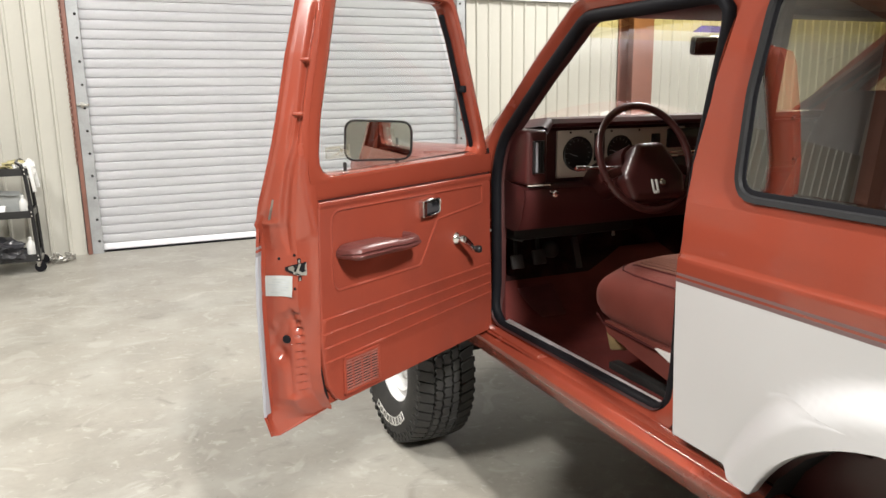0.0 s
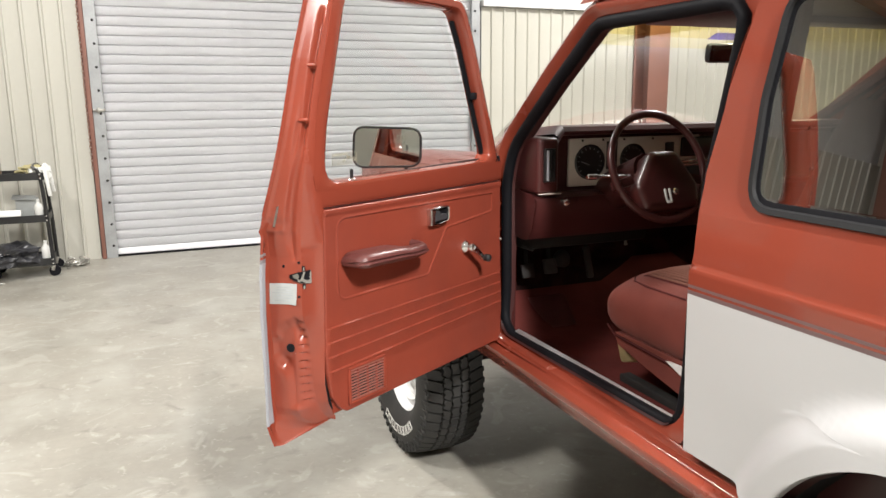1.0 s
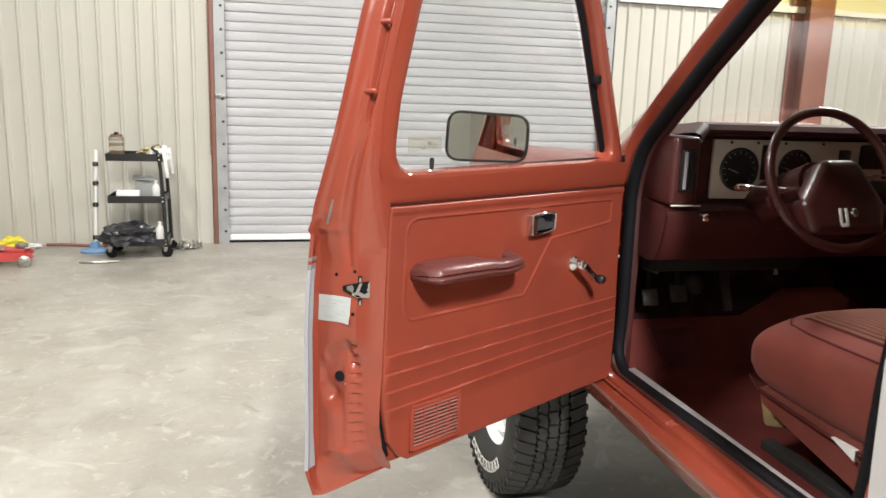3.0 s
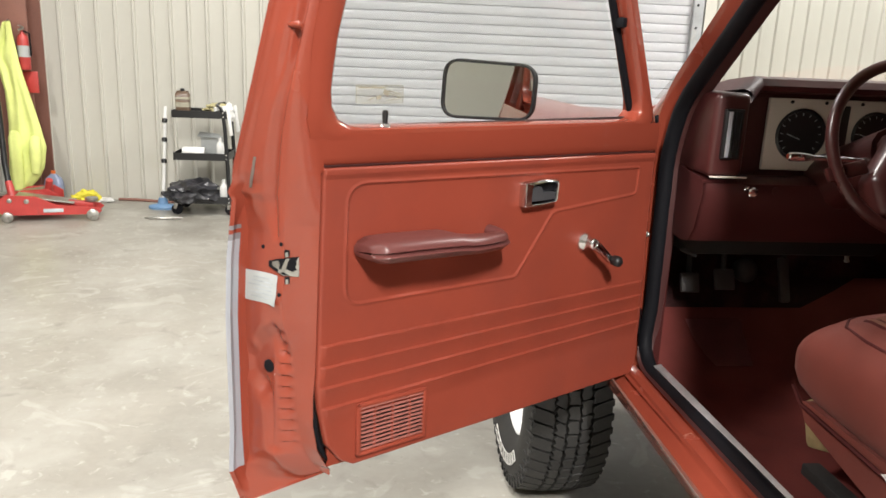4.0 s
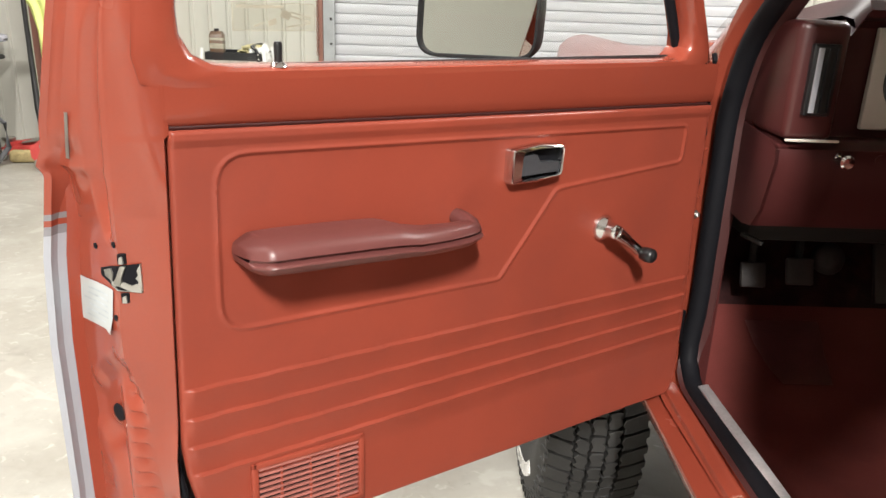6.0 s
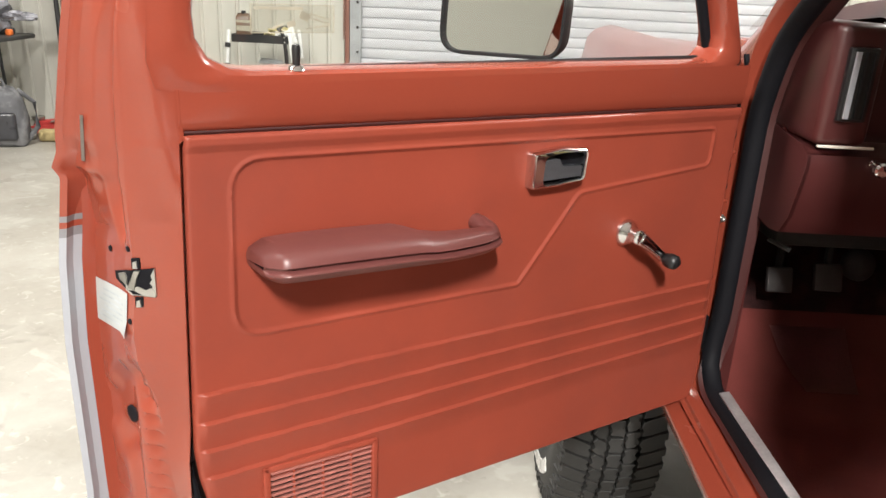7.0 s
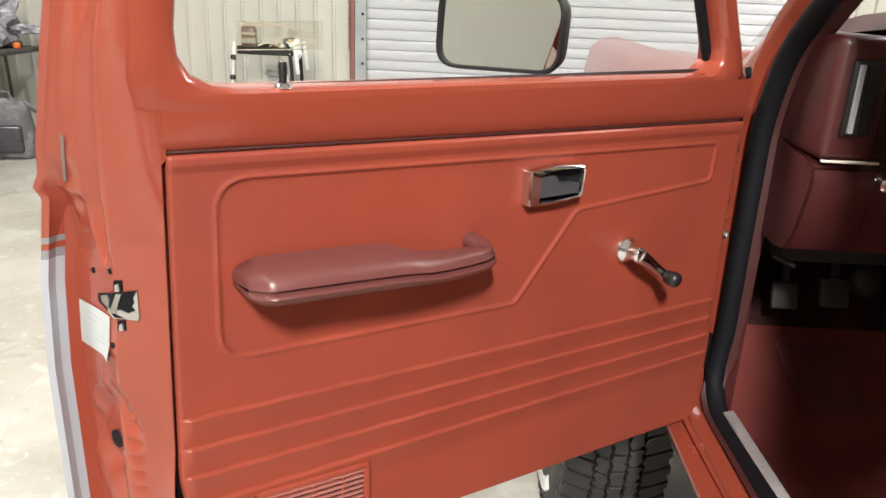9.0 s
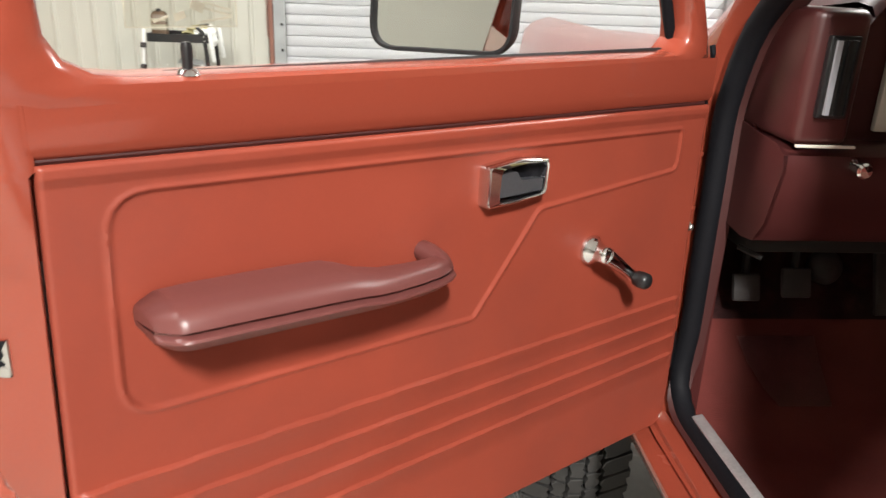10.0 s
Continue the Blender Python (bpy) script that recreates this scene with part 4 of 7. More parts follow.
def dashboard():
    bm = bmesh.new()
    prof = [(2.50, 1.325), (2.42, 1.378), (2.29, 1.404), (2.17, 1.415), (2.132, 1.410), (2.120, 1.395), (2.130, 1.383), (2.163, 1.378), (2.174, 1.366), (2.174, 1.20), (2.165, 1.186),
            (2.13, 1.184), (2.105, 1.172), (2.10, 1.15), (2.125, 1.06), (2.15, 1.026), (2.19, 1.020), (2.45, 1.04)]
    rows = []
    for x in (-0.62, -0.60, -0.58, -0.2, 0.0, 0.3, 0.60, 0.72, 0.745):
        rows.append([(x, y, z if z < 1.38 else z - (0.03 if x <= -0.61 else 0.0)) for y, z in prof])
    loft(bm, rows)
    dash = part("dashboard", bm, M_DASH, suv, "maroon padded dashboard", smooth=35)
    # left vent pod
    bm = bmesh.new()
    box(bm, (-0.6795, 2.19, 1.283), (0.083, 0.20, 0.188), 0.014, seg=3)
    loft(bm, [[(x, y, z) for y, z in ((2.22, 1.205), (2.20, 1.190), (2.13, 1.184), (2.105, 1.172), (2.10, 1.15), (2.125, 1.06), (2.15, 1.026), (2.19, 1.020), (2.30, 1.03))] for x in (-0.721, -0.719, -0.70, -0.615)])
    prism(bm, [(2.30, 1.205), (2.20, 1.190), (2.13, 1.184), (2.105, 1.172), (2.10, 1.15), (2.125, 1.06), (2.15, 1.026), (2.19, 1.020), (2.30, 1.03)], lambda y, z, k: Vector((-0.7215 if k else -0.715, y, z)))
    part("vent_pod", bm, M_DASH, dash)
    bm = bmesh.new()
    box(bm, (-0.677, 2.087, 1.286), (0.044, 0.012, 0.112), 0.003)
    box(bm, (-0.677, 2.0805, 1.286), (0.034, 0.006, 0.102), 0.001, mi=1)
    for i in range(3):
        box(bm, (-0.690 + 0.013 * i, 2.077, 1.286), (0.007 if i == 0 else 0.002, 0.008, 0.10), 0.0, mi=2 if i == 0 else 0)
    part("air_vent", bm, [M_BLACK, M_DARK, M_SILVER_SHADE], dash)
    bm = bmesh.new()
    box(bm, (-0.674, 2.086, 1.190), (0.088, 0.006, 0.004), 0.001)
    part("bright_strip", bm, M_BRUSHED, dash)
    # instrument panel
    bm = bmesh.new()
    box(bm, (-0.273, 2.164, 1.284), (0.57, 0.012, 0.168), 0.003)
    bezel = part("instrument_bezel", bm, M_BRUSHED, dash, "brushed grey instrument panel")
    face = pose(0, 0, 0, 90, 0, 0)
    for x, z, r in ((-0.473, 1.284, 0.062), (-0.290, 1.288, 0.056)):
        bm = bmesh.new()
        lathe(bm, [(r, 0.0), (r, 0.004), (r - 0.004, 0.007), (r - 0.008, 0.0), (0.0, 0.0)], 36, Matrix.Translation((x, 2.1575, z)) @ face)
        for k in range(13):
            a = math.radians(-130 + 260 * k / 12 + 90)
            q = r - 0.014
            box(bm, (x + q * math.cos(a), 2.1565, z + q * math.sin(a)), (0.0012, 0.001, 0.007), 0, pose(0, 0, 0, 0, -math.degrees(a) + 90, 0), mi=1)
        box(bm, (x - 0.018, 2.1560, z - 0.004), (0.036, 0.001, 0.0016), 0, pose(0, 0, 0, 0, 20, 0), mi=1)
        part("gauge", bm, [M_BLACK, M_INK], dash, "dark round gauge with pale marks")
    for name, c, s, b in (("warning_light_strip", (-0.381, 2.157, 1.305), (0.046, 0.006, 0.10), 0.003), ("switch_block", (-0.128, 2.156, 1.322), (0.040, 0.008, 0.046), 0.004),
                          ("radio", (0.0, 2.154, 1.325), (0.155, 0.012, 0.072), 0.006), ("heater_control", (0.0, 2.154, 1.225), (0.155, 0.012, 0.060), 0.004)):
        bm = bmesh.new()
        box(bm, c, s, b)
        part(name, bm, M_BLACK, dash)
    for z in (1.272, 1.258):
        bm = bmesh.new()
        box(bm, (0.005, 2.152, z), (0.17, 0.006, 0.006), 0.001)
        part("chrome_trim", bm, M_CHROME, dash)
    for x in (-0.505, -0.42, -0.33, -0.205):
        bm = bmesh.new()
        lathe(bm, [(0.0, 0.004), (0.004, 0.003), (0.004, 0.0)], 8, Matrix.Translation((x, 2.1575, 1.360)) @ face)
        part("bezel_screw", bm, M_DARK, dash)
    # light switch and a small plug
    bm = bmesh.new()
    lathe(bm, [(0.013, -0.01), (0.013, 0.003), (0.006, 0.006), (0.006, 0.022), (0.011, 0.024), (0.012, 0.034), (0.009, 0.038), (0.0, 0.039)], 18, Matrix.Translation((-0.614, 2.108, 1.158)) @ face)
    part("light_switch", bm, M_CHROME, dash, "chrome pull switch")
    bm = bmesh.new()
    lathe(bm, [(0.009, -0.01), (0.009, 0.012), (0.0, 0.013)], 14, Matrix.Translation((-0.545, 2.112, 1.158)) @ face)
    part("dash_plug", bm, M_DASH, dash)


dashboard()


def steering_wheel():
    base = Matrix.Translation((-0.374, 1.905, 1.285)) @ pose(0, 0, 0, 68, 0, 0)
    bm = bmesh.new()
    tube(bm, [base @ Vector((0.181 * math.cos(a), 0.181 * math.sin(a), 0.0)) for a in [2 * math.pi * k / 56 for k in range(56)]], 0.0125, 10, closed=True, up=(0.02, 0.93, 0.37))
    wheel = part("steering_wheel", bm, M_WHEEL, suv, "maroon two-spoke steering wheel", smooth=60)
    bm = bmesh.new()
    outline = rounded([(-0.030, 0.048), (0.070, 0.048), (0.132, -0.070), (0.118, -0.150), (-0.095, -0.150), (-0.112, -0.070)], 0.03, 5)
    small = offset(outline, -0.022)
    loft(bm, [[base @ Vector((x, y, z)) for x, y in line] for line, z in ((outline, -0.030), (outline, 0.006), (offset(outline, -0.007), 0.018), (small, 0.024))], closed=True, caps=True)
    part("hub_pad", bm, M_WHEEL, wheel, smooth=50)
    for s in (-1, 1):
        bm = bmesh.new()
        box(bm, base @ Vector((s * 0.150, -0.05, -0.006)), (0.09, 0.03, 0.012), 0.004, base.to_3x3().to_4x4() @ pose(0, 0, 0, 0, 0, s * -14))
        part("spoke", bm, M_WHEEL, wheel)
    bm = bmesh.new()
    for s in (-1, 1):
        box(bm, base @ Vector((-0.006 + s * 0.0085, -0.105, 0.0255)), (0.008, 0.044, 0.003), 0.001, base.to_3x3().to_4x4())
    box(bm, base @ Vector((-0.006, -0.126, 0.0255)), (0.020, 0.010, 0.003), 0.001, base.to_3x3().to_4x4())
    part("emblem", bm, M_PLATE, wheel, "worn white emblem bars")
    bm = bmesh.new()
    tube(bm, [base @ Vector((0, 0, -0.02)), base @ Vector((0, 0, -0.06))], 0.05, 14)
    tube(bm, [base @ Vector((0, 0, -0.05)), base @ Vector((0, -0.01, -0.30))], [0.062, 0.075], 14)
    part("steering_column", bm, M_DASH, wheel)
    bm = bmesh.new()
    tube(bm, [base @ Vector((-0.05, -0.01, -0.07)), base @ Vector((-0.19, -0.012, -0.05)), base @ Vector((-0.215, -0.012, -0.047)), base @ Vector((-0.245, -0.012, -0.045)), base @ Vector((-0.25, -0.012, -0.0445))], [0.005, 0.0055, 0.009, 0.0095, 0.006], 8)
    part("turn_signal_lever", bm, M_CHROME, wheel, "chrome turn signal lever")
    bm = bmesh.new()
    lathe(bm, [(0.012, 0.0), (0.012, 0.008), (0.008, 0.012), (0.0, 0.012)], 12, base @ Matrix.Translation((0.024, -0.095, 0.022)))
    part("horn_badge", bm, M_CHROME, wheel)


steering_wheel()


def pedals():
    # a worn rubber heel mat on the slope of the floor
    bm = bmesh.new()
    loft(bm, [[(x, y, z + 0.006) for x in np.linspace(-0.60 + e, -0.44, 6)] for e, y, z in ((0.0, 2.366, 0.745), (0.012, 2.33, 0.706), (0.032, 2.29, 0.672), (0.055, 2.262, 0.648))])
    bmesh.ops.solidify(bm, geom=list(bm.faces), thickness=0.005)
    part("heel_mat", bm, M_MAT, suv, "worn glossy maroon rubber heel mat", smooth=40)
    for name, x, z, w, h in (("clutch_pedal", -0.603, 0.858, 0.054, 0.054), ("brake_pedal", -0.505, 0.868, 0.058, 0.058), ("throttle_pedal", -0.332, 0.868, 0.030, 0.125)):
        bm = bmesh.new()
        box(bm, (x, 2.36, z), (w, 0.014, h), 0.005, pose(0, 0, 0, -20, 0, 0), mi=1)
        tube(bm, [(x, 2.372, z + 0.01), (x + 0.008, 2.40, z + 0.14), (x + 0.01, 2.42, z + 0.28)], 0.008, 6, mi=0)
        part(name, bm, [M_DARK, M_PEDAL], suv)
    bm = bmesh.new()
    lathe(bm, [(0.034, 0.0), (0.036, 0.012), (0.030, 0.024), (0.014, 0.030), (0.0, 0.031)], 20, Matrix.Translation((-0.415, 2.43, 0.875)) @ pose(0, 0, 0, 70, 0, 0))
    part("column_boot", bm, M_PEDAL, suv, "dark rubber boot in the toe board", smooth=50)
    bm = bmesh.new()
    tube(bm, [(-0.20, 2.36, 1.03), (-0.18, 2.33, 0.96), (-0.17, 2.34, 0.93)], 0.008, 6)
    part("hanging_wire", bm, M_STEEL, suv)
    bm = bmesh.new()
    tube(bm, [(-0.69, 2.25, 0.98), (-0.66, 2.22, 0.97)], 0.005, 6)
    part("hanging_wire", bm, M_DARK, suv)
    bm = bmesh.new()
    box(bm, (-0.40, 2.34, 1.0), (0.55, 0.16, 0.08), 0.02)
    part("under_dash_box", bm, M_DARK, suv)


pedals()


def front_seat(x, name="front_seat"):
    """A bucket seat: cushion with a rolled front, striped insert, back and head restraint."""
    ys = [1.864, 1.858, 1.842, 1.815, 1.76, 1.60, 1.40, 1.22]
    lows = [0.846, 0.822, 0.795, 0.775, 0.762, 0.755, 0.755, 0.755]
    highs = [0.900, 0.930, 0.956, 0.975, 0.987, 0.992, 1.0, 1.012]
    wides = [0.205, 0.226, 0.242, 0.251, 0.256, 0.258, 0.258, 0.256]

    def crown(px, y, lift=0.0):
        """A point on the crowned top of the cushion."""
        lo, hi, w = (interp(-y, [-v for v in ys], q) for q in (lows, highs, wides))
        return (px, y, (lo + hi) / 2 + (hi - lo) / 2 * max(1 - (abs(px) / w) ** 2.5, 0) ** 0.45 + lift)

    bm = bmesh.new()
    rows = []
    for y, lo, hi, w in zip(ys, lows, highs, wides):
        row = []
        for k in range(40):
            a = 2 * math.pi * k / 40
            c, s = math.cos(a), math.sin(a)
            px = math.copysign(abs(c) ** 0.8, c) * w
            row.append((px, y, (lo + hi) / 2 + math.copysign(abs(s) ** (0.9 if s > 0 else 0.5), s) * (hi - lo) / 2))
        rows.append(row)
    loft(bm, rows, closed=True, caps=True)
    seat = part(name, bm, M_CLOTH, suv, "red cloth bucket seat with a striped insert", smooth=60, at=pose(x, 0, -0.012))
    # a dark centre with fine pale ribs
    bm = bmesh.new()
    loft(bm, [[crown(px, y, 0.002 if abs(px) < 0.155 else -0.004) for px in (-0.16, -0.15, -0.1, -0.05, 0, 0.05, 0.1, 0.15, 0.16)] for y in (1.78, 1.76, 1.60, 1.40, 1.25)])
    part("seat_insert", bm, M_CLOTH_DARK, seat, "dark centre of the cushion", smooth=60)
    for i in range(19):
        px = -0.144 + 0.016 * i
        bm = bmesh.new()
        tube(bm, [crown(px, y, d) for y, d in ((1.775, -0.002), (1.765, 0.002), (1.60, 0.002), (1.40, 0.002), (1.27, 0.002))], 0.0052, 6)
        part("seat_rib", bm, M_RIBCLOTH, seat, "pale rib of the striped centre" if i == 0 else "", smooth=60)
    for name, line, r in (("cushion_seam", [crown(px, y) for px, y in ((-0.205, 1.28), (-0.203, 1.50), (-0.200, 1.70), (-0.190, 1.775), (-0.16, 1.812), (-0.08, 1.828), (0.08, 1.828), (0.16, 1.812), (0.20, 1.76), (0.205, 1.28))], 0.0032),
                          ("piping", [(-0.240, 1.835, 0.806), (-0.254, 1.78, 0.790), (-0.256, 1.5, 0.780), (-0.256, 1.25, 0.782)], 0.0045)):
        bm = bmesh.new()
        tube(bm, line, r, 6)
        part(name, bm, M_CLOTH_DARK, seat, smooth=60)
    bm = bmesh.new()
    rows = []
    for k in range(8):
        t = k / 7
        z, y = 0.93 + 0.58 * t, 1.24 - 0.20 * t
        w = 0.25 - 0.05 * t ** 3
        th = 0.075 - 0.03 * t
        row = []
        for j in range(24):
            a = 2 * math.pi * j / 24
            c, s = math.cos(a), math.sin(a)
            row.append((math.copysign(abs(c) ** 0.45, c) * w, y + math.copysign(abs(s) ** 0.6, s) * th, z))
        rows.append(row)
    loft(bm, rows, closed=True, caps=True)
    part("backrest", bm, M_CLOTH, seat, smooth=60)
    for px in (-0.235, 0.235):
        bm = bmesh.new()
        prism(bm, rounded([(1.790, 0.800), (1.22, 0.80), (1.22, 0.65), (1.36, 0.655), (1.46, 0.700), (1.62, 0.730), (1.765, 0.760)], [0.02, 0.005, 0.01, 0.03, 0.06, 0.06, 0.02], 4), lambda y, z, k: Vector((px + (0.016 if k else -0.016), y, z)))
        part("seat_skirt", bm, M_CLOTH, seat, smooth=30)
        bm = bmesh.new()
        box(bm, (px * 0.85, 1.52, 0.635), (0.04, 0.55, 0.03), 0.004)
        part("seat_rail", bm, M_DARK, seat)
    return seat


driver = front_seat(-0.357)
front_seat(0.37)
bm = bmesh.new()
box(bm, (-0.195, 1.775, 0.745), (0.05, 0.075, 0.10), 0.012, pose(0, 0, 0, -18, 0, 8), seg=2)
part("torn_foam", bm, M_FOAM, driver, "tan bare foam under the cushion")
# white plate added in place of the bright triangular gap under the seat
bm = bmesh.new()
prism(bm, [(1.525, 0.786), (1.455, 0.789), (1.455, 0.764)], lambda y, z, k: Vector((-0.262 if k else -0.250, y, z)))
part("white_gap_plate", bm, M_PLATE, driver, "white plate for the bright gap under the seat")
bm = bmesh.new()
box(bm, (0, 0.42, 0.86), (1.2, 0.42, 0.16), 0.05, seg=3)
box(bm, (0, 0.20, 1.14), (1.2, 0.14, 0.48), 0.05, pose(0, 0, 0, 10, 0, 0), seg=3)
part("rear_seat", bm, M_CLOTH, suv, "red cloth rear bench", smooth=50)

# ---------------------------------------------------------------- the open door
# local axes: x towards the hinge, y outward, z up from the floor
DOOR_AT = pose(-1.203, 1.900, 0, 0, 0, 36.6)
WINDOW = rounded([(-0.427, 1.313), (-0.405, 1.45), (-0.318, 1.757), (0.215, 1.765), (0.278, 1.66), (0.436, 1.308)], [0.095, 0.3, 0.055, 0.05, 0.3, 0.035], 6)
PANEL_Y = 0.0


def door_tilt(z):
    """How far the window frame leans inward above the belt."""
    return -0.005 * max(z - 1.30, 0)


def rear_edge(z):
    """The bend between the inner face and the latch face, as (x, y)."""
    x = interp(z, [0.66, 0.70, 0.72, 0.735, 0.755, 0.78, 0.86, 0.90, 0.95, 1.0, 1.04, 1.09, 1.25, 1.30, 1.36, 1.44, 1.60, 1.76, 1.80], [-0.418, -0.420, -0.432, -0.444, -0.456, -0.465, -0.474, -0.475, -0.481, -0.497, -0.498, -0.492, -0.490, -0.490, -0.488, -0.473, -0.431, -0.378, -0.346])
    y = interp(z, [0.66, 0.72, 0.80, 0.95, 1.20, 1.28, 1.38], [0.012, 0.022, 0.029, 0.028, 0.031, 0.022, 0.008])
    return x, y


def face_end(z):
    """Where the latch face meets the hem of the outer skin, as (x, y)."""
    w = interp(z, [0.665, 0.74, 1.14, 1.24], [0.0, 1.0, 1.0, 0.0])
    x, y = outer_edge(z)
    return x + 0.012 + 0.019 * w, y - 0.010 + 0.029 * w


def face_xy(t, z):
    """The latch face between its bend (0) and its hem (1); at the louvres it steps in towards the bend."""
    (xa, ya), (xc, yc) = rear_edge(z), face_end(z)
    straight = xa + (min(xa, -0.497) - xa) * interp(z, [0.70, 0.76, 1.02, 1.04], [0.0, 1.0, 1.0, 0.0])
    return straight + (xc - straight) * t + (xa - straight) * max(1 - t / 0.30, 0) ** 1.3, ya + (yc - ya) * t


def outer_edge(z):
    """The rear edge of the outer skin, as (x, y)."""
    x = interp(z, [0.655, 0.725, 0.80, 1.0, 1.10, 1.194, 1.206, 1.222, 1.25, 1.30, 1.35, 1.40, 1.45, 1.60, 1.76, 1.80],
               [-0.535, -0.556, -0.550, -0.551, -0.546, -0.534, -0.541, -0.535, -0.534, -0.528, -0.522, -0.514, -0.505, -0.468, -0.418, -0.395])
    y = interp(z, [0.655, 0.80, 1.20, 1.25, 1.30, 1.35, 1.40, 1.45, 1.80], [0.100, 0.108, 0.109, 0.100, 0.086, 0.073, 0.063, 0.056, 0.040])
    return x, y


def seg_distance(px, pz, line):
    best = np.full(px.shape, 9.0)
    inside = np.zeros(px.shape, bool)
    k = len(line)
    for i in range(k):
        (ax, az), (bx, bz) = line[i], line[(i + 1) % k]
        ex, ez = bx - ax, bz - az
        t = np.clip(((px - ax) * ex + (pz - az) * ez) / max(ex * ex + ez * ez, 1e-12), 0, 1)
        best = np.minimum(best, np.hypot(px - ax - t * ex, pz - az - t * ez))
        hit = ((az > pz) != (bz > pz)) & (px < (bx - ax) * (pz - az) / (bz - az + 1e-12) + ax)
        inside ^= hit
    return best, inside


POCKET = [(0.22, 0.985), (0.45, 0.975), (0.66, 0.955), (0.84, 0.925), (0.84, 0.895), (0.66, 0.878), (0.50, 0.862), (0.40, 0.830), (0.36, 0.770), (0.26, 0.770), (0.26, 0.880), (0.24, 0.930)]
DENT = [(0.20, 1.140), (0.24, 1.30), (0.16, 1.40), (0.34, 1.44), (0.52, 1.33), (0.48, 1.24), (0.34, 1.17)]


def card_edge(z):
    """The rear edge of the trim card."""
    return interp(z, [0.70, 0.735, 0.77, 0.82, 0.87, 0.90, 1.245], [-0.389, -0.419, -0.438, -0.4495, -0.4515, -0.4505, -0.4385])


def sag(x, z):
    """How the pressed lines of the door run down towards the hinge; x and z may be arrays."""
    return np.interp(z, [0.95, 1.0, 1.20, 1.25, 1.30], [0.0, 0.004, 0.008, 0.008, 0.0]) - (x + 0.44) * np.interp(z, [0.70, 0.95, 1.20, 1.25, 1.30], [0.030, 0.050, 0.030, 0.0235, 0.0])


def foot_z(x):
    """The bottom edge of the door under the trim card."""
    return interp(x, [-0.44, -0.36, -0.05, 0.51], [0.728, 0.721, 0.692, 0.6626])


def door_shell():
    bm = bmesh.new()
    # latch face, from the inner bend to the outer skin, with its pressings
    n = 34
    zs = np.arange(0.665, 1.797, 0.0034)
    T, Z = np.meshgrid(np.linspace(0, 1, n + 1), zs)
    deep = np.zeros(T.shape)
    for line, amount, soft in ((POCKET, 0.010, 0.030), (DENT, 0.010, 0.026)):
        dist, inside = seg_distance(T * 0.11, Z, [(a * 0.11, b) for a, b in line])
        w = np.clip(0.5 + np.where(inside, dist, -dist) / soft, 0, 1)
        deep += amount * w * w * (3 - 2 * w)
    # scalloped louvres down the inside of the pocket
    saw = ((Z - 0.762) / 0.0205) % 1.0
    deep += 0.008 * np.clip(1 - np.abs(T - 0.12) / 0.10, 0, 1) ** 0.6 * saw ** 1.5 * ((Z > 0.762) & (Z < 0.987))
    # hammered dents and the step at the belt
    deep += 0.006 * np.exp(-((T - 0.55) / 0.13) ** 2 - ((Z - 1.42) / 0.06) ** 2) - 0.004 * np.exp(-((T - 0.75) / 0.12) ** 2 - ((Z - 1.19) / 0.018) ** 2)
    deep += 0.012 * np.exp(-((T - 0.25) / 0.14) ** 2) * np.clip((Z - 1.40) / 0.04, 0, 1) * np.clip((1.72 - Z) / 0.04, 0, 1)
    deep += 0.012 * np.exp(-((T - 0.57) / 0.13) ** 2 - ((Z - 0.873) / 0.017) ** 2) + 0.010 * np.exp(-((T - 0.12 - (Z - 0.93) * 2.2) / 0.09) ** 2 - ((Z - 0.957) / 0.028) ** 2)
    deep -= 0.004 * np.exp(-((T - 0.70) / 0.07) ** 2 - ((Z - 0.948) / 0.012) ** 2)
    deep *= np.clip(T / 0.03, 0, 1) * np.clip((1 - T) / 0.08, 0, 1)
    rows = []
    for i, z in enumerate(zs):
        (xa, ya), (xb, yb), (xc, yc) = rear_edge(z), outer_edge(z), face_end(z)
        lean = door_tilt(z)
        inner = card_edge(max(z, 0.726)) - 0.0018 - interp(z, [0.70, 0.76, 0.92], [0.010, 0.008, 0.0])
        if z > 1.245:
            inner = interp(z, [1.245, 1.33, 1.36], [-0.4365, -0.4365, xa + 0.034])
        row = [(inner, 0.012 + lean, z), (inner - 0.001, (0.003 if z < 1.245 else 0.0015) + lean, z), (inner - 0.003, 0.0005 + lean, z)]
        row += [(inner - 0.004 + (xa - inner + 0.004) * f, 0.0008 + (ya - 0.0008) * f ** interp(z, [1.16, 1.25], [0.75, 2.6]) + lean, z) for f in (0.1, 0.22, 0.36, 0.52, 0.68, 0.84, 0.95)]
        row = [(px, py, max(pz, 0.716)) for px, py, pz in row]
        for k in range(n + 1):
            t = k / n
            x, y = face_xy(t, z)
            y += lean
            row.append((x + 0.95 * deep[i, k], y + 0.29 * deep[i, k], max(z, 0.716 - 0.052 * t)))
        row += [(xb + (xc - xb) * 0.6, yb + (yc - yb) * 0.6 + lean, z), (xb + (xc - xb) * 0.3, yb + (yc - yb) * 0.3 + lean, z), (xb + 0.003, yb - 0.0005 + lean, z), (xb - 0.004, yb + 0.002 + lean, z), (xb, yb + 0.006 + lean, z), (xb + 0.03, yb + 0.008 + lean, z)]
        rows.append(row)
    loft(bm, rows)
    for f in bm.faces:
        c = f.calc_center_median()
        xb, yb = outer_edge(c.z)
        if math.hypot(c.x - xb, c.y - yb) < 0.027 and c.x < -0.38:
            f.material_index = 3
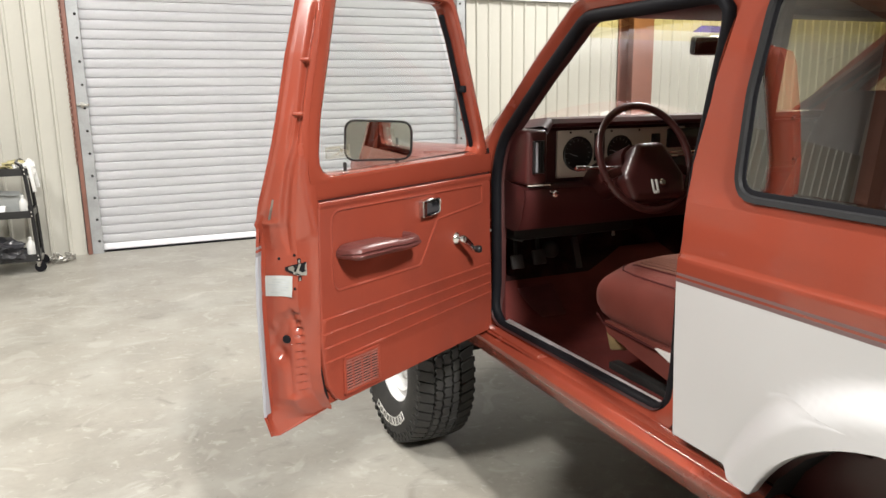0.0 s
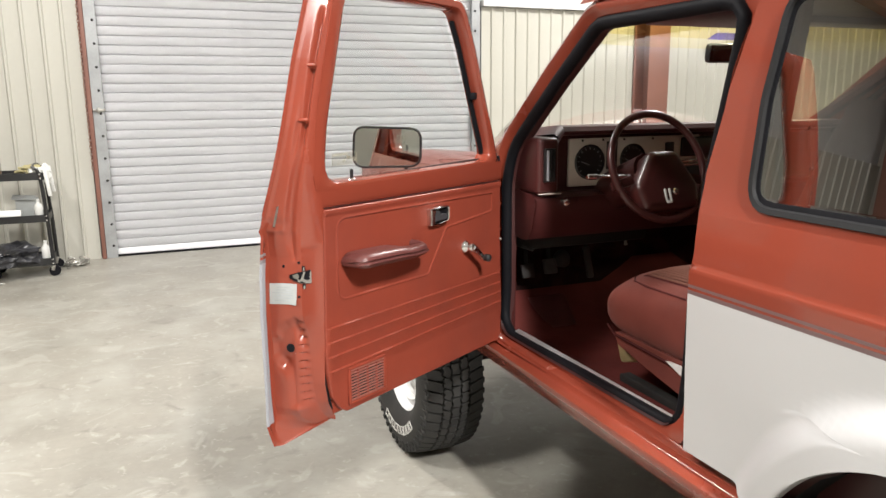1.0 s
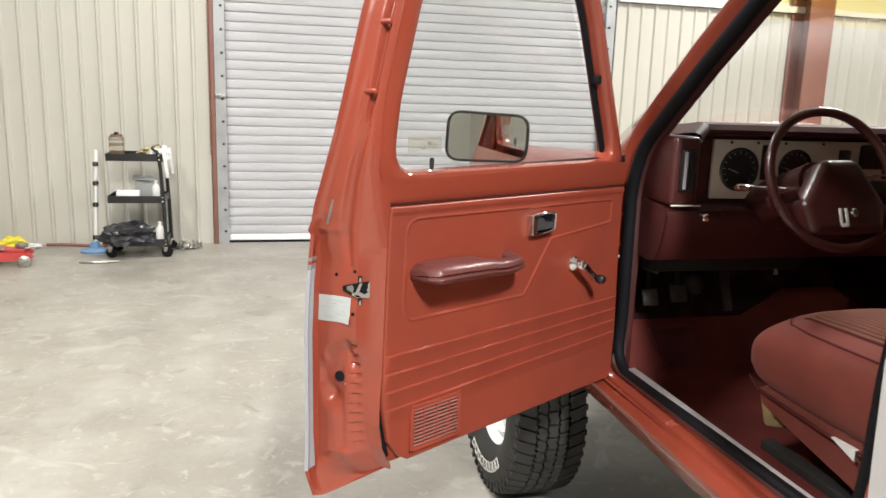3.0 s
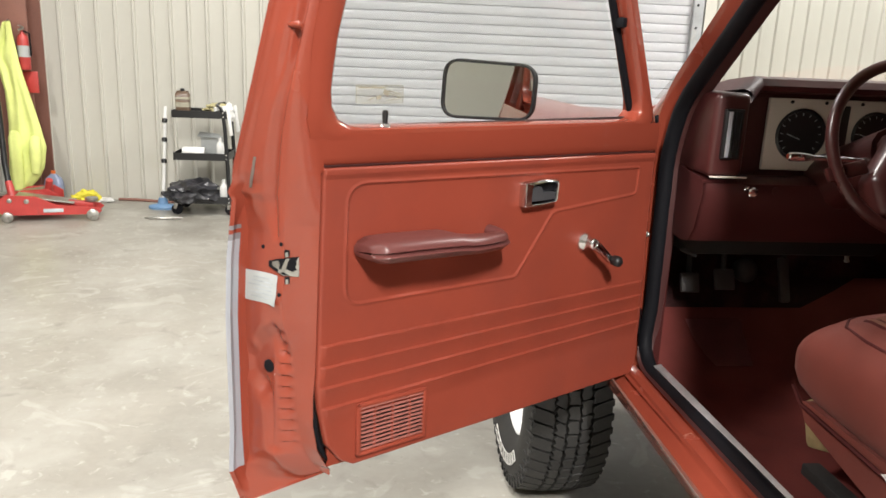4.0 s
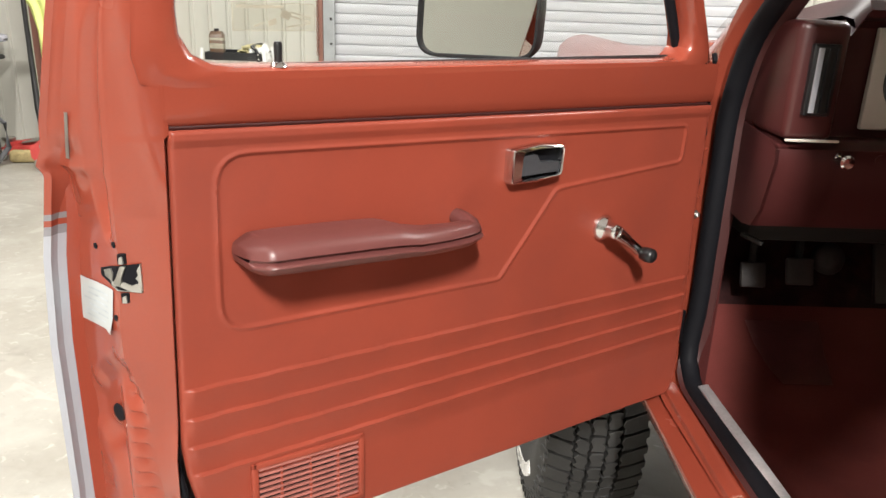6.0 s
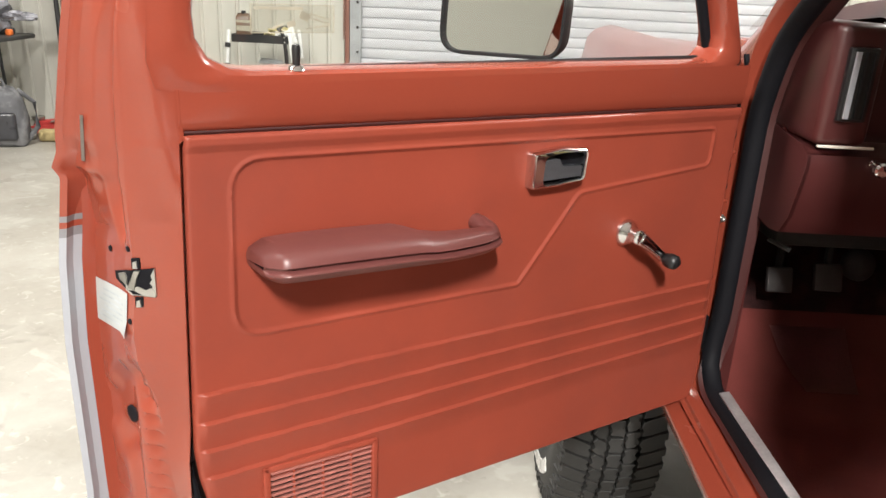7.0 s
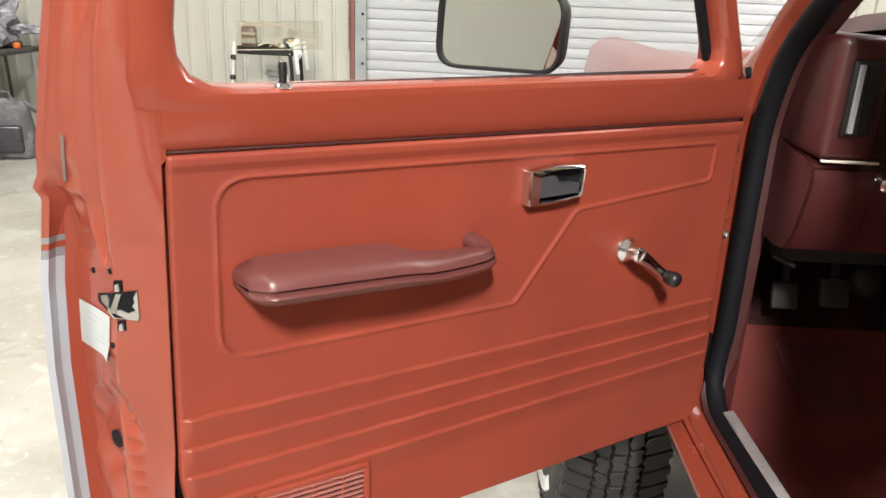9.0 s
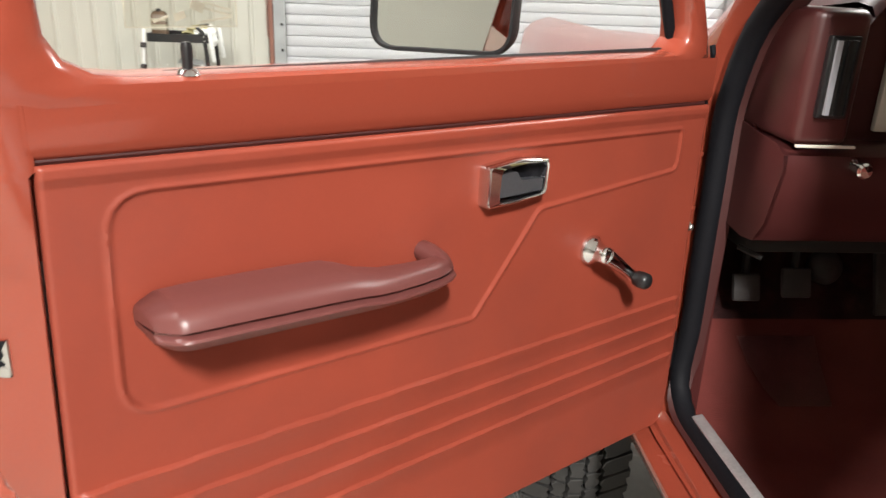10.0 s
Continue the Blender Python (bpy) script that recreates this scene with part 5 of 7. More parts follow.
    # inner face under the window, belt rail, and the strip behind the trim panel
    belt = []
    for x in np.concatenate([np.linspace(-0.4425, -0.33, 14), np.linspace(-0.31, 0.497, 46)]):
        w = min((x + 0.4425) / 0.11, 1)
        belt.append([(x, y, z + float(sag(x, z))) for y, z in ((0.012, 1.2445), (0.004, 1.2470), (0.0006 - 0.0001 * w, 1.2520), (0.0006 - 0.0016 * w, 1.262), (0.0006 - 0.0031 * w, 1.278), (0.0006 - 0.0026 * w, 1.2990))])
    loft(bm, belt)
    loft(bm, [[(x, 0.012, max(z, foot_z(x))) for x in np.linspace(-0.425, 0.49, 20)] for z in (0.60, 0.8, 1.0, 1.24)])
    # bottom and front faces
    loft(bm, [[(x, 0.012, foot_z(x)), (x, 0.05, foot_z(x) - 0.008), (x, 0.105, 0.664 - 0.030 * (x + 0.44))] for x in np.linspace(-0.42, 0.51, 20)])
    loft(bm, [[(-0.530, 0.104, 0.662), (-0.475, 0.06, 0.689), (-0.418, 0.014, 0.716)], [(-0.42, 0.105, 0.664), (-0.42, 0.06, 0.690), (-0.418, 0.016, 0.715)]])
    loft(bm, [[(0.505, 0.011, z), (0.512, 0.02, z), (0.524, 0.06, z), (0.534, 0.115, z)] for z in np.linspace(0.66, 1.30, 8)])
    # window frame: ring from the opening to the outer outline
    inner = resample(WINDOW, 96)
    outline = rounded([(-0.470, 1.290), (-0.458, 1.45), (-0.362, 1.802), (0.245, 1.800), (0.312, 1.68), (0.492, 1.290)], [0.03, 0.3, 0.07, 0.07, 0.3, 0.03], 6)
    outer = []
    cx, cz = 0.0, 1.52
    for x, z in inner:
        a = math.atan2(z - cz, x - cx)
        best = None
        dirv = Vector((math.cos(a), math.sin(a)))
        k = len(outline)
        for i in range(k):
            p, q = Vector(outline[i]), Vector(outline[(i + 1) % k])
            e = q - p
            den = dirv.x * e.y - dirv.y * e.x
            if abs(den) < 1e-9:
                continue
            w = p - Vector((cx, cz))
            t = (w.x * e.y - w.y * e.x) / den
            u = (w.x * dirv.y - w.y * dirv.x) / den
            if t > 0 and -1e-6 <= u <= 1 + 1e-6 and (best is None or t < best):
                best = t
        outer.append((cx + dirv.x * best, cz + dirv.y * best))
    rows = []
    for t, y, use in ((0.0, 0.052, 0), (0.0, 0.030, 0), (0.06, 0.008, 0), (0.22, 0.0, 1), (0.7, -0.002, 1), (0.92, 0.004, 1), (1.0, 0.016, 1), (1.0, 0.036, 1), (0.85, 0.046, 1)):
        row = []
        for a, b in zip(inner, outer):
            low = (1 if b[0] < -0.33 else min(max((1.325 - b[1]) / 0.03, 0), 1)) if 0.8 < t and y < 0.02 else 0
            z = a[1] + (b[1] - a[1]) * t
            row.append((a[0] + (b[0] - a[0]) * t, y + (interp(b[0], [-0.4425, -0.3325], [0.0009, -0.002]) - y) * low + door_tilt(z), z))
        rows.append(row)
    loft(bm, rows, closed=True)
    # outer skin
    skin = []
    for z in [0.66, 0.70, 0.80, 0.90, 1.0, STRIPE_Z, 1.088, 1.0925, 1.101, 1.135, 1.145, 1.2, 1.26, 1.30]:
        y0 = outer_edge(z)[1] + 0.006
        skin.append([(x, y0 + 0.008 * math.sin(math.pi * (x + 0.545) / 1.08), z) for x in np.linspace(outer_edge(z)[0] + 0.02, 0.53, 12)])
    loft(bm, skin)
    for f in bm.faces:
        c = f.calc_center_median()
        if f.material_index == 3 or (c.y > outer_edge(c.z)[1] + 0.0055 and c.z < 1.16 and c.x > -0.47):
            # white hem and lower skin are coloured grey, toned down for shade
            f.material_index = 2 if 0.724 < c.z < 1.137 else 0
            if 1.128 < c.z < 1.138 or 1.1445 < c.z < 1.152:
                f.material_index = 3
    return part("door", bm, [M_RED, M_WHITE, M_SILVER_SHADE, M_TAPE], suv, "open red door with vinyl trim panel and full window frame", smooth=42, at=DOOR_AT)


door = door_shell()

RECESS = rounded([(-0.393, 1.217), (0.435, 1.214), (0.432, 1.157), (0.128, 1.137), (0.022, 1.016), (-0.397, 1.016)], [0.04, 0.012, 0.014, 0.02, 0.012, 0.035], 5)


def trim_panel():
    """The vinyl card: a welted field round the armrest, four pleats, rolled edges."""
    n = 400
    u0, v0 = np.meshgrid(np.linspace(0, 1, 380), np.linspace(0, 1, n), indexing="ij")
    foot = 0.720 - 0.029 * u0
    Z = foot + (1.243 - foot) * v0
    left = np.interp(Z, [0.715, 0.722, 0.738, 0.775, 0.84, 0.88, 0.90, 1.243], [-0.354, -0.378, -0.404, -0.432, -0.446, -0.450, -0.450, -0.438])
    right = np.interp(Z, [0.69, 0.70, 0.72, 0.86, 0.94, 1.04, 1.243], [0.478, 0.494, 0.504, 0.507, 0.504, 0.498, 0.496])
    U = left + (right - left) * u0
    dist, inside = seg_distance(U, Z, RECESS)
    h = 0.0019 * np.exp(-(dist / 0.0026) ** 2)
    ease = np.clip(dist / 0.005, 0, 1)
    h -= np.where(inside, 0.0016 * ease * ease * (3 - 2 * ease), 0)
    for k, z0 in enumerate((0.957, 0.920, 0.883, 0.845)):
        nxt = 0.038
        d = z0 - Z
        step = np.where((d > -0.003) & (d < nxt), np.clip((d + 0.0012) / 0.0016, 0, 1) * (1 - np.clip(d / nxt, 0, 1)) ** 1.6, 0)
        h += 0.0056 * step * np.clip((right - 0.008 - U) / 0.01, 0, 1) * np.clip((U - left - 0.003) / 0.010, 0, 1)
    h += 0.003 * np.clip((Z - 1.225) / 0.008, 0, 1)
    # faint waviness of the card
    h += 0.0008 * np.sin(U * 9 + 1) * np.sin(Z * 13)
    drop = sag(U, Z)
    us = u0[:, 0]
    edge = np.minimum(np.minimum(U - left, right - U), np.minimum(Z - foot, 1.2432 - Z))
    h -= 0.0035 * (1 - np.clip(edge / 0.004, 0, 1)) ** 2
    bm = bmesh.new()
    grid = [[bm.verts.new((U[i, j], -h[i, j], Z[i, j] + drop[i, j])) for j in range(n)] for i in range(len(us))]
    for i in range(len(us) - 1):
        for j in range(n - 1):
            bm.faces.new((grid[i][j], grid[i + 1][j], grid[i + 1][j + 1], grid[i][j + 1]))
    rim = [grid[i][0] for i in range(len(us))] + [grid[-1][j] for j in range(1, n)] + [grid[i][-1] for i in range(len(us) - 2, -1, -1)] + [grid[0][j] for j in range(n - 2, 0, -1)]
    back = [bm.verts.new((v.co.x, 0.011, v.co.z)) for v in rim]
    for i in range(len(rim)):
        j = (i + 1) % len(rim)
        bm.faces.new((rim[i], rim[j], back[j], back[i]))
    part("trim_panel", bm, M_VINYL, door, "red moulded vinyl door card with pleats", smooth=60)
    # dark strips laid in the gap round the card as its shade
    bm = bmesh.new()
    line = [(card_edge(z) - 0.002, z) for z in (1.243, 1.1, 1.0, 0.90)] + [(card_edge(z) - 0.003, z) for z in (0.87, 0.84, 0.81, 0.785, 0.765, 0.752, 0.742)]
    tube(bm, [(x, 0.0085, z) for x, z in line], [0.0010, 0.0011, 0.0013, 0.0016, 0.0025, 0.0035, 0.0045, 0.005, 0.0050, 0.0036, 0.0015], 6)
    tube(bm, [(x, 0.006, 1.2455 + float(sag(x, 1.2455))) for x in np.linspace(-0.438, 0.488, 12)], 0.0032, 6, mi=1)
    part("card_gap_shade", bm, [M_RUBBER, M_TRIM], door, "dark strips for the shade in the gap round the door card")


trim_panel()


def door_grille():
    bm = bmesh.new()
    x0, x1, z0, z1 = -0.374, -0.211, 0.731, 0.834
    for a, b in (((x0, z1 - 0.009), (x1, z1)), ((x0, z0), (x1, z0 + 0.009)), ((x0, z0), (x0 + 0.010, z1)), ((x1 - 0.010, z0), (x1, z1))):
        box(bm, ((a[0] + b[0]) / 2, -0.004, (a[1] + b[1]) / 2), (b[0] - a[0], 0.008, b[1] - a[1]), 0.003)
    box(bm, ((x0 + x1) / 2, 0.0005, (z0 + z1) / 2), (x1 - x0 - 0.008, 0.003, z1 - z0 - 0.008), mi=1)
    for i in range(11):
        z = z0 + 0.0125 + 0.0079 * i
        box(bm, ((x0 + x1) / 2, -0.004, z), (x1 - x0 - 0.02, 0.006, 0.0036), 0.0008, pose(0, 0, 0, -14, 0, 0), seg=1, mi=2)
    for i in range(3):
        x = x0 + (x1 - x0) * (i + 1) / 4
        box(bm, (x, -0.003, (z0 + z1) / 2), (0.003, 0.007, z1 - z0 - 0.02), 0.0008, seg=1)
    for v in bm.verts:
        v.co.z -= 0.003 + 0.07 * (v.co.x + 0.29)
    part("speaker_grille", bm, [M_VINYL, M_RUBBER, M_GRILLE], door, "red slatted speaker grille", smooth=30)


door_grille()


def armrest():
    """A padded rest that narrows into a pull grip, which bends back into the card."""
    us = [-0.3800, -0.3790, -0.3768, -0.3702, -0.3665, -0.3635, -0.3575, -0.33, -0.28, -0.23, -0.200, -0.187, -0.172, -0.15, -0.12, -0.09, -0.072, -0.060, -0.053]
    depth = [0.050, 0.0530, 0.0560, 0.0640, 0.0680, 0.0702, 0.0722, 0.0740, 0.076, 0.0765, 0.0765, 0.0760, 0.0755, 0.074, 0.071, 0.066, 0.060, 0.052, 0.040]
    inner = [0.0] * 11 + [0.006, 0.020, 0.031, 0.035, 0.034, 0.030, 0.026, 0.024]
    top = [1.1240, 1.1262, 1.1280, 1.1318, 1.1336, 1.1350, 1.1356, 1.1355, 1.133, 1.130, 1.1275, 1.125, 1.121, 1.1185, 1.117, 1.115, 1.1135, 1.111, 1.107]
    bot = [1.1065, 1.1045, 1.1030, 1.1005, 1.0998, 1.0995, 1.0992, 1.098, 1.096, 1.093, 1.091, 1.090, 1.089, 1.088, 1.087, 1.0865, 1.087, 1.089, 1.092]
    bm = bmesh.new()

    def section(u, d0, d1, zb, zt):
        zs = zb + (zt - zb) * 0.46
        k = min(1.0, (d1 - d0) / 0.06)
        pts = [(d0, zt - 0.006), (d0 + 0.004 * k, zt - 0.001), (d0 + (d1 - d0) * 0.45, zt), (d1 - 0.016 * k, zt - 0.0012), (d1 - 0.008 * k, zt - 0.0045), (d1 - 0.003, zt - 0.010), (d1 - 0.001, zs + 0.0035), (d1 - 0.006, zs + 0.0015),
               (d1 - 0.006, zs - 0.0005), (d1 + 0.0025, zs - 0.0025), (d1 + 0.0035, zs - 0.0045), (d1 + 0.0015, zs - 0.0065), (d1 - 0.002, zb + 0.004), (d1 - 0.012 * k, zb), (d0 + 0.004 * k, zb), (d0, zb + 0.004)]
        return [(u, -d, z) for d, z in pts]

    loft(bm, [section(*q) for q in zip(us, inner, depth, bot, top)], closed=True, caps=True)
    tube(bm, [(-0.070, -0.044, 1.100), (-0.064, -0.030, 1.1035), (-0.062, -0.012, 1.106), (-0.062, 0.003, 1.107)], [0.0125, 0.0130, 0.0125, 0.012], 12)
    part("armrest", bm, M_ARM, door, "maroon padded armrest with a pull grip", smooth=48)


armrest()


def door_fittings():
    # inside handle
    x0, x1, z0, z1 = 0.020, 0.120, 1.144, 1.195
    outer = rounded([(x0, z0), (x0 + 0.05, z0 - 0.001), (x1, z0 + 0.004), (x1 + 0.002, z1 - 0.001), (x0 + 0.055, z1 + 0.003), (x0 + 0.001, z1 - 0.001)], [0.006, 0.1, 0.006, 0.004, 0.1, 0.006], 4)
    inner = rounded([(x0 + 0.018, z0 + 0.007), (x0 + 0.05, z0 + 0.006), (x1 - 0.005, z0 + 0.008), (x1 - 0.003, z1 - 0.006), (x0 + 0.055, z1 - 0.005), (x0 + 0.020, z1 - 0.008)], [0.005, 0.1, 0.005, 0.004, 0.1, 0.007], 4)
    bm = bmesh.new()
    loft(bm, [[(x, y, z) for x, z in line] for line, y in ((outer, 0.002), (outer, -0.013), (offset(outer, -0.002), -0.0165), (offset(inner, 0.002), -0.018), (inner, -0.015), (inner, -0.003))], closed=True)
    handle = part("inside_handle", bm, M_CHROME, door, "chrome inside handle bezel", smooth=40)
    bm = bmesh.new()
    bm.faces.new([bm.verts.new((x, -0.0035, z)) for x, z in offset(inner, 0.001)])
    part("handle_recess", bm, M_RUBBER, door, smooth=0)
    bm = bmesh.new()
    prism(bm, [(x0 + 0.019, z0 + 0.011), (x1 - 0.008, z0 + 0.011), (x1 - 0.008, z0 + 0.026), (x0 + 0.055, z0 + 0.028), (x0 + 0.047, z1 - 0.012), (x0 + 0.040, z1 - 0.0105), (x0 + 0.022, z1 - 0.012), (x0 + 0.019, z1 - 0.018)],
          lambda x, z, k: Vector((x, -0.0150 if k else -0.0036, z)))
    part("handle_paddle", bm, M_PADDLE, door, "black plastic handle paddle")
    # window crank
    bm = bmesh.new()
    face = pose(0, 0, 0, 90, 0, 0)
    lathe(bm, [(0.021, -0.002), (0.022, 0.004), (0.018, 0.009), (0.012, 0.020), (0.013, 0.030), (0.008, 0.036), (0.0, 0.037)], 24, Matrix.Translation((0.241, 0.0, 1.045)) @ face)
    tube(bm, [(0.243, -0.028, 1.044), (0.259, -0.033, 1.033), (0.282, -0.034, 1.017), (0.301, -0.033, 1.003)], [0.013, 0.0105, 0.0085, 0.009], 10)
    lathe(bm, [(0.006, 0.0), (0.006, 0.012), (0.011, 0.015), (0.0125, 0.024), (0.0115, 0.034), (0.007, 0.038), (0.0, 0.039)], 18, Matrix.Translation((0.301, -0.026, 1.002)) @ face, mi=1)
    part("window_crank", bm, [M_CHROME, M_BLACK], door, "chrome window crank with a black knob", smooth=50)
    # lock knob at the window sill
    bm = bmesh.new()
    lathe(bm, [(0.010, 1.3035), (0.0075, 1.308), (0.005, 1.309)], 12, Matrix.Translation((-0.310, 0.014, 0.007)), mi=1)
    lathe(bm, [(0.0042, 1.306), (0.0050, 1.326), (0.0040, 1.330), (0.0, 1.331)], 10, Matrix.Translation((-0.310, 0.014, 0.007)))
    part("lock_knob", bm, [M_BLACK, M_CHROME], door, smooth=50)
    # glass, its run channel, its decal
    bm = bmesh.new()
    loft(bm, [[(x, 0.047 + door_tilt(z), z) for x, z in ((interp(z, [1.29, 1.45, 1.77], [-0.43, -0.41, -0.318]), z), (interp(z, [1.29, 1.31, 1.66, 1.77], [0.44, 0.44, 0.25, 0.19]), z))] for z in np.linspace(1.29, 1.765, 8)])
    g = part("door_glass", bm, M_GLASS, door, "clear wound-up door window", smooth=60)
    g.visible_shadow = False
    bm = bmesh.new()
    tube(bm, [(x, 0.036 + door_tilt(z), z) for x, z in ((0.428, 1.318), (0.352, 1.48), (0.268, 1.662), (0.225, 1.735))], 0.0085, 8)
    part("glass_channel", bm, M_RUBBER, door, "black felt window channel", smooth=60)
    bm = bmesh.new()
    tube(bm, [(x, 0.036 + door_tilt(1.31), 1.3085) for x in np.linspace(-0.38, 0.40, 6)], 0.0045, 6)
    part("belt_seal", bm, M_SEAL, door, smooth=60)
    bm = bmesh.new()
    box(bm, (0.335, 0.020 + door_tilt(1.5), 1.515), (0.016, 0.02, 0.022), 0.004)
    part("channel_clip", bm, M_RUBBER, door)
    bm = bmesh.new()
    bm.faces.new([bm.verts.new(p) for p in ((-0.348, 0.0445, 1.3465), (-0.250, 0.0445, 1.3465), (-0.250, 0.0445, 1.3765), (-0.348, 0.0445, 1.3765))])
    part("window_decal", bm, M_DECAL, door, "pale faded decal on the glass", smooth=0).visible_shadow = False
    bm = bmesh.new()
    for x, z, w, h, turn in ((-0.299, 1.3762, 0.098, 0.0009, 0), (-0.299, 1.3468, 0.098, 0.0009, 0), (-0.3478, 1.3615, 0.0009, 0.029, 0), (-0.2502, 1.3615, 0.0009, 0.029, 0),
                             (-0.316, 1.3722, 0.056, 0.0030, 0), (-0.268, 1.3640, 0.026, 0.0016, 14), (-0.270, 1.3600, 0.030, 0.0016, 14), (-0.286, 1.3640, 0.012, 0.0085, 24), (-0.302, 1.3560, 0.010, 0.0060, -18), (-0.318, 1.3535, 0.014, 0.0018, -20), (-0.270, 1.3530, 0.030, 0.0016, -8)):
        box(bm, (x, 0.0425, z), (w, 0.0008, h), 0.0, pose(0, 0, 0, 0, turn, 0))
    part("decal_print", bm, M_CREAMLABEL, door, smooth=0)
    # torn latch opening that wraps the bend, with plated steel inside
    plan = [Vector((-0.4712, 0.0200)), Vector((-0.4800, 0.0248)), Vector((-0.4922, 0.0308)), Vector((-0.5005, 0.0600))]

    def wrap(u, z, proud=0.0):
        """A point along the opening: u from its rim on the inner face (0) round the bend to its tip on the latch face (1)."""
        lens = [0.0, 0.22, 0.46, 1.0]
        x, y = interp(u, lens, [p.x for p in plan]), interp(u, lens, [p.y for p in plan])
        nx = interp(u, [0.3, 0.6], [-0.62, -0.96])
        return Vector((x + proud * nx, y - proud * math.sqrt(1 - nx * nx), z))

    def plate(name, outline, depth, mat, parent, label=""):
        made = bmesh.new()
        prism(made, outline, lambda u, z, k: wrap(u, z, depth if k else -0.002))
        return part(name, made, mat, parent, label, smooth=0)

    # black skin laid over the face stands for the dark inside the opening
    bm = bmesh.new()
    us = [0.0, 0.1, 0.22, 0.34, 0.46, 0.6, 0.75, 0.9, 1.0]
    loft(bm, [[wrap(u, interp(u, [0, 0.5, 1], [lo, lo + 0.003, 1.091]) * (1 - v) + interp(u, [0, 0.5, 1], [1.1115, 1.109, 1.100]) * v, 0.0034) for u in us] for v in (0, 0.5, 1) for lo in (1.0785,)])
    latch = part("latch", bm, M_RUBBER, door, "black skin for the dark of a torn latch opening, with plated steel claws", smooth=0)
    plate("latch_lip", [(0.02, 1.0785), (0.24, 1.0800), (0.46, 1.0815), (0.62, 1.0850), (0.60, 1.0905), (0.46, 1.0885), (0.36, 1.0910), (0.22, 1.0865), (0.12, 1.0890), (0.03, 1.0860)], 0.0050, M_PLATED, latch, "bright plated steel lip")
    plate("latch_lip", [(0.0, 1.0800), (0.10, 1.0860), (0.07, 1.0910), (0.13, 1.0945), (0.07, 1.0985), (0.09, 1.1035), (0.0, 1.1110)], 0.0044, M_PLATED, latch)
    plate("latch_claw", [(0.40, 1.0880), (0.52, 1.0890), (0.47, 1.0960), (0.38, 1.1090), (0.30, 1.1085), (0.36, 1.0990)], 0.0065, M_STEEL, latch)
    plate("latch_claw", [(0.60, 1.0900), (0.82, 1.0935), (0.84, 1.1000), (0.62, 1.1045), (0.56, 1.0985)], 0.0048, M_STEEL, latch)
    for z in (1.1165, 1.0725):
        plate("latch_tab", [(0.30, z - 0.0055), (0.43, z - 0.0055), (0.43, z + 0.0055), (0.30, z + 0.0055)], 0.0036, M_RUBBER, latch)
        plate("latch_tab", [(0.33, z - 0.0050), (0.40, z - 0.0050), (0.39, z + 0.0020), (0.34, z + 0.0030)], 0.0056, M_PLATED, latch)

    def on_face(t, z, proud=0.0):
        x, y = face_xy(t, z)
        return Vector((x - 0.95 * proud, y + door_tilt(z) - 0.29 * proud, z))

    # three small black discs stand in for dark open holes; the large is a plug
    for t, z, r in ((0.07, 1.130, 0.0034), (0.49, 1.119, 0.0034), (0.07, 1.048, 0.0034), (0.41, 0.915, 0.0110)):
        bm = bmesh.new()
        p = on_face(t, z, 0.0006 - (0.0074 if r > 0.01 else 0.0))
        lathe(bm, [(r, -0.001), (r * 0.95, 0.0008), (r * 0.6, 0.0012), (0.0, 0.0010)], 16, Matrix.Translation(p) @ pose(0, 0, 0, 0, 0, 17) @ pose(0, 0, 0, 0, -90, 0))
        part("hole_and_plug_disc", bm, M_RUBBER, door, "black disc, small for a dark open hole, large for a rubber plug")
    bm = bmesh.new()
    loft(bm, [[on_face(t, z + 0.0015 * math.sin(5 * t), 0.0012 + (0.004 if t < 0.2 and z < 1.035 else 0.0)) for t in (0.134, 0.32, 0.50, 0.70, 0.87)] for z in (1.026, 1.030, 1.044, 1.062, 1.077)])
    part("paper_sticker", bm, M_PAPER, door, "white paper certification sticker", smooth=60)
    bm = bmesh.new()
    for i in range(6):
        z = 1.034 + 0.0065 * i
        loft(bm, [[on_face(t, zz + 0.0015 * math.sin(5 * t), 0.0018) for t in (0.22, 0.40, 0.60, 0.80 - 0.06 * (i % 3))] for zz in (z, z + 0.0022)])
    part("sticker_print", bm, M_FAINT, door, "faint unreadable print", smooth=0)
    bm = bmesh.new()
    loft(bm, [[on_face(t, z, 0.003) for t in (0.76, 0.83)] for z in (1.215, 1.265)])
    bmesh.ops.solidify(bm, geom=list(bm.faces), thickness=0.004)
    part("edge_plate", bm, M_PLATED, door)
    bm = bmesh.new()
    loft(bm, [[on_face(t, z, -0.0064) for t in (0.10, 0.28)] for z in (0.9010, 0.9040)])
    part("chalk_mark", bm, M_PLATE, door, "short white paint mark", smooth=0)
    # notches of the window frame
    for z in (1.462, 1.585):
        bm = bmesh.new()
        p = on_face(0.35, z)
        box(bm, p + Vector((0, 0, 0)), (0.010, 0.035, 0.010), 0.004, pose(0, 0, 0, 0, 30, 0))
        part("frame_notch", bm, M_RED, door)
    # hinges and check strap
    for z in (0.86, 1.15):
        bm = bmesh.new()
        box(bm, (0.535, 0.095, z), (0.06, 0.03, 0.05), 0.006)
        tube(bm, [(0.555, 0.10, z - 0.035), (0.555, 0.10, z + 0.035)], 0.011, 10)
        part("hinge", bm, M_RED, door)
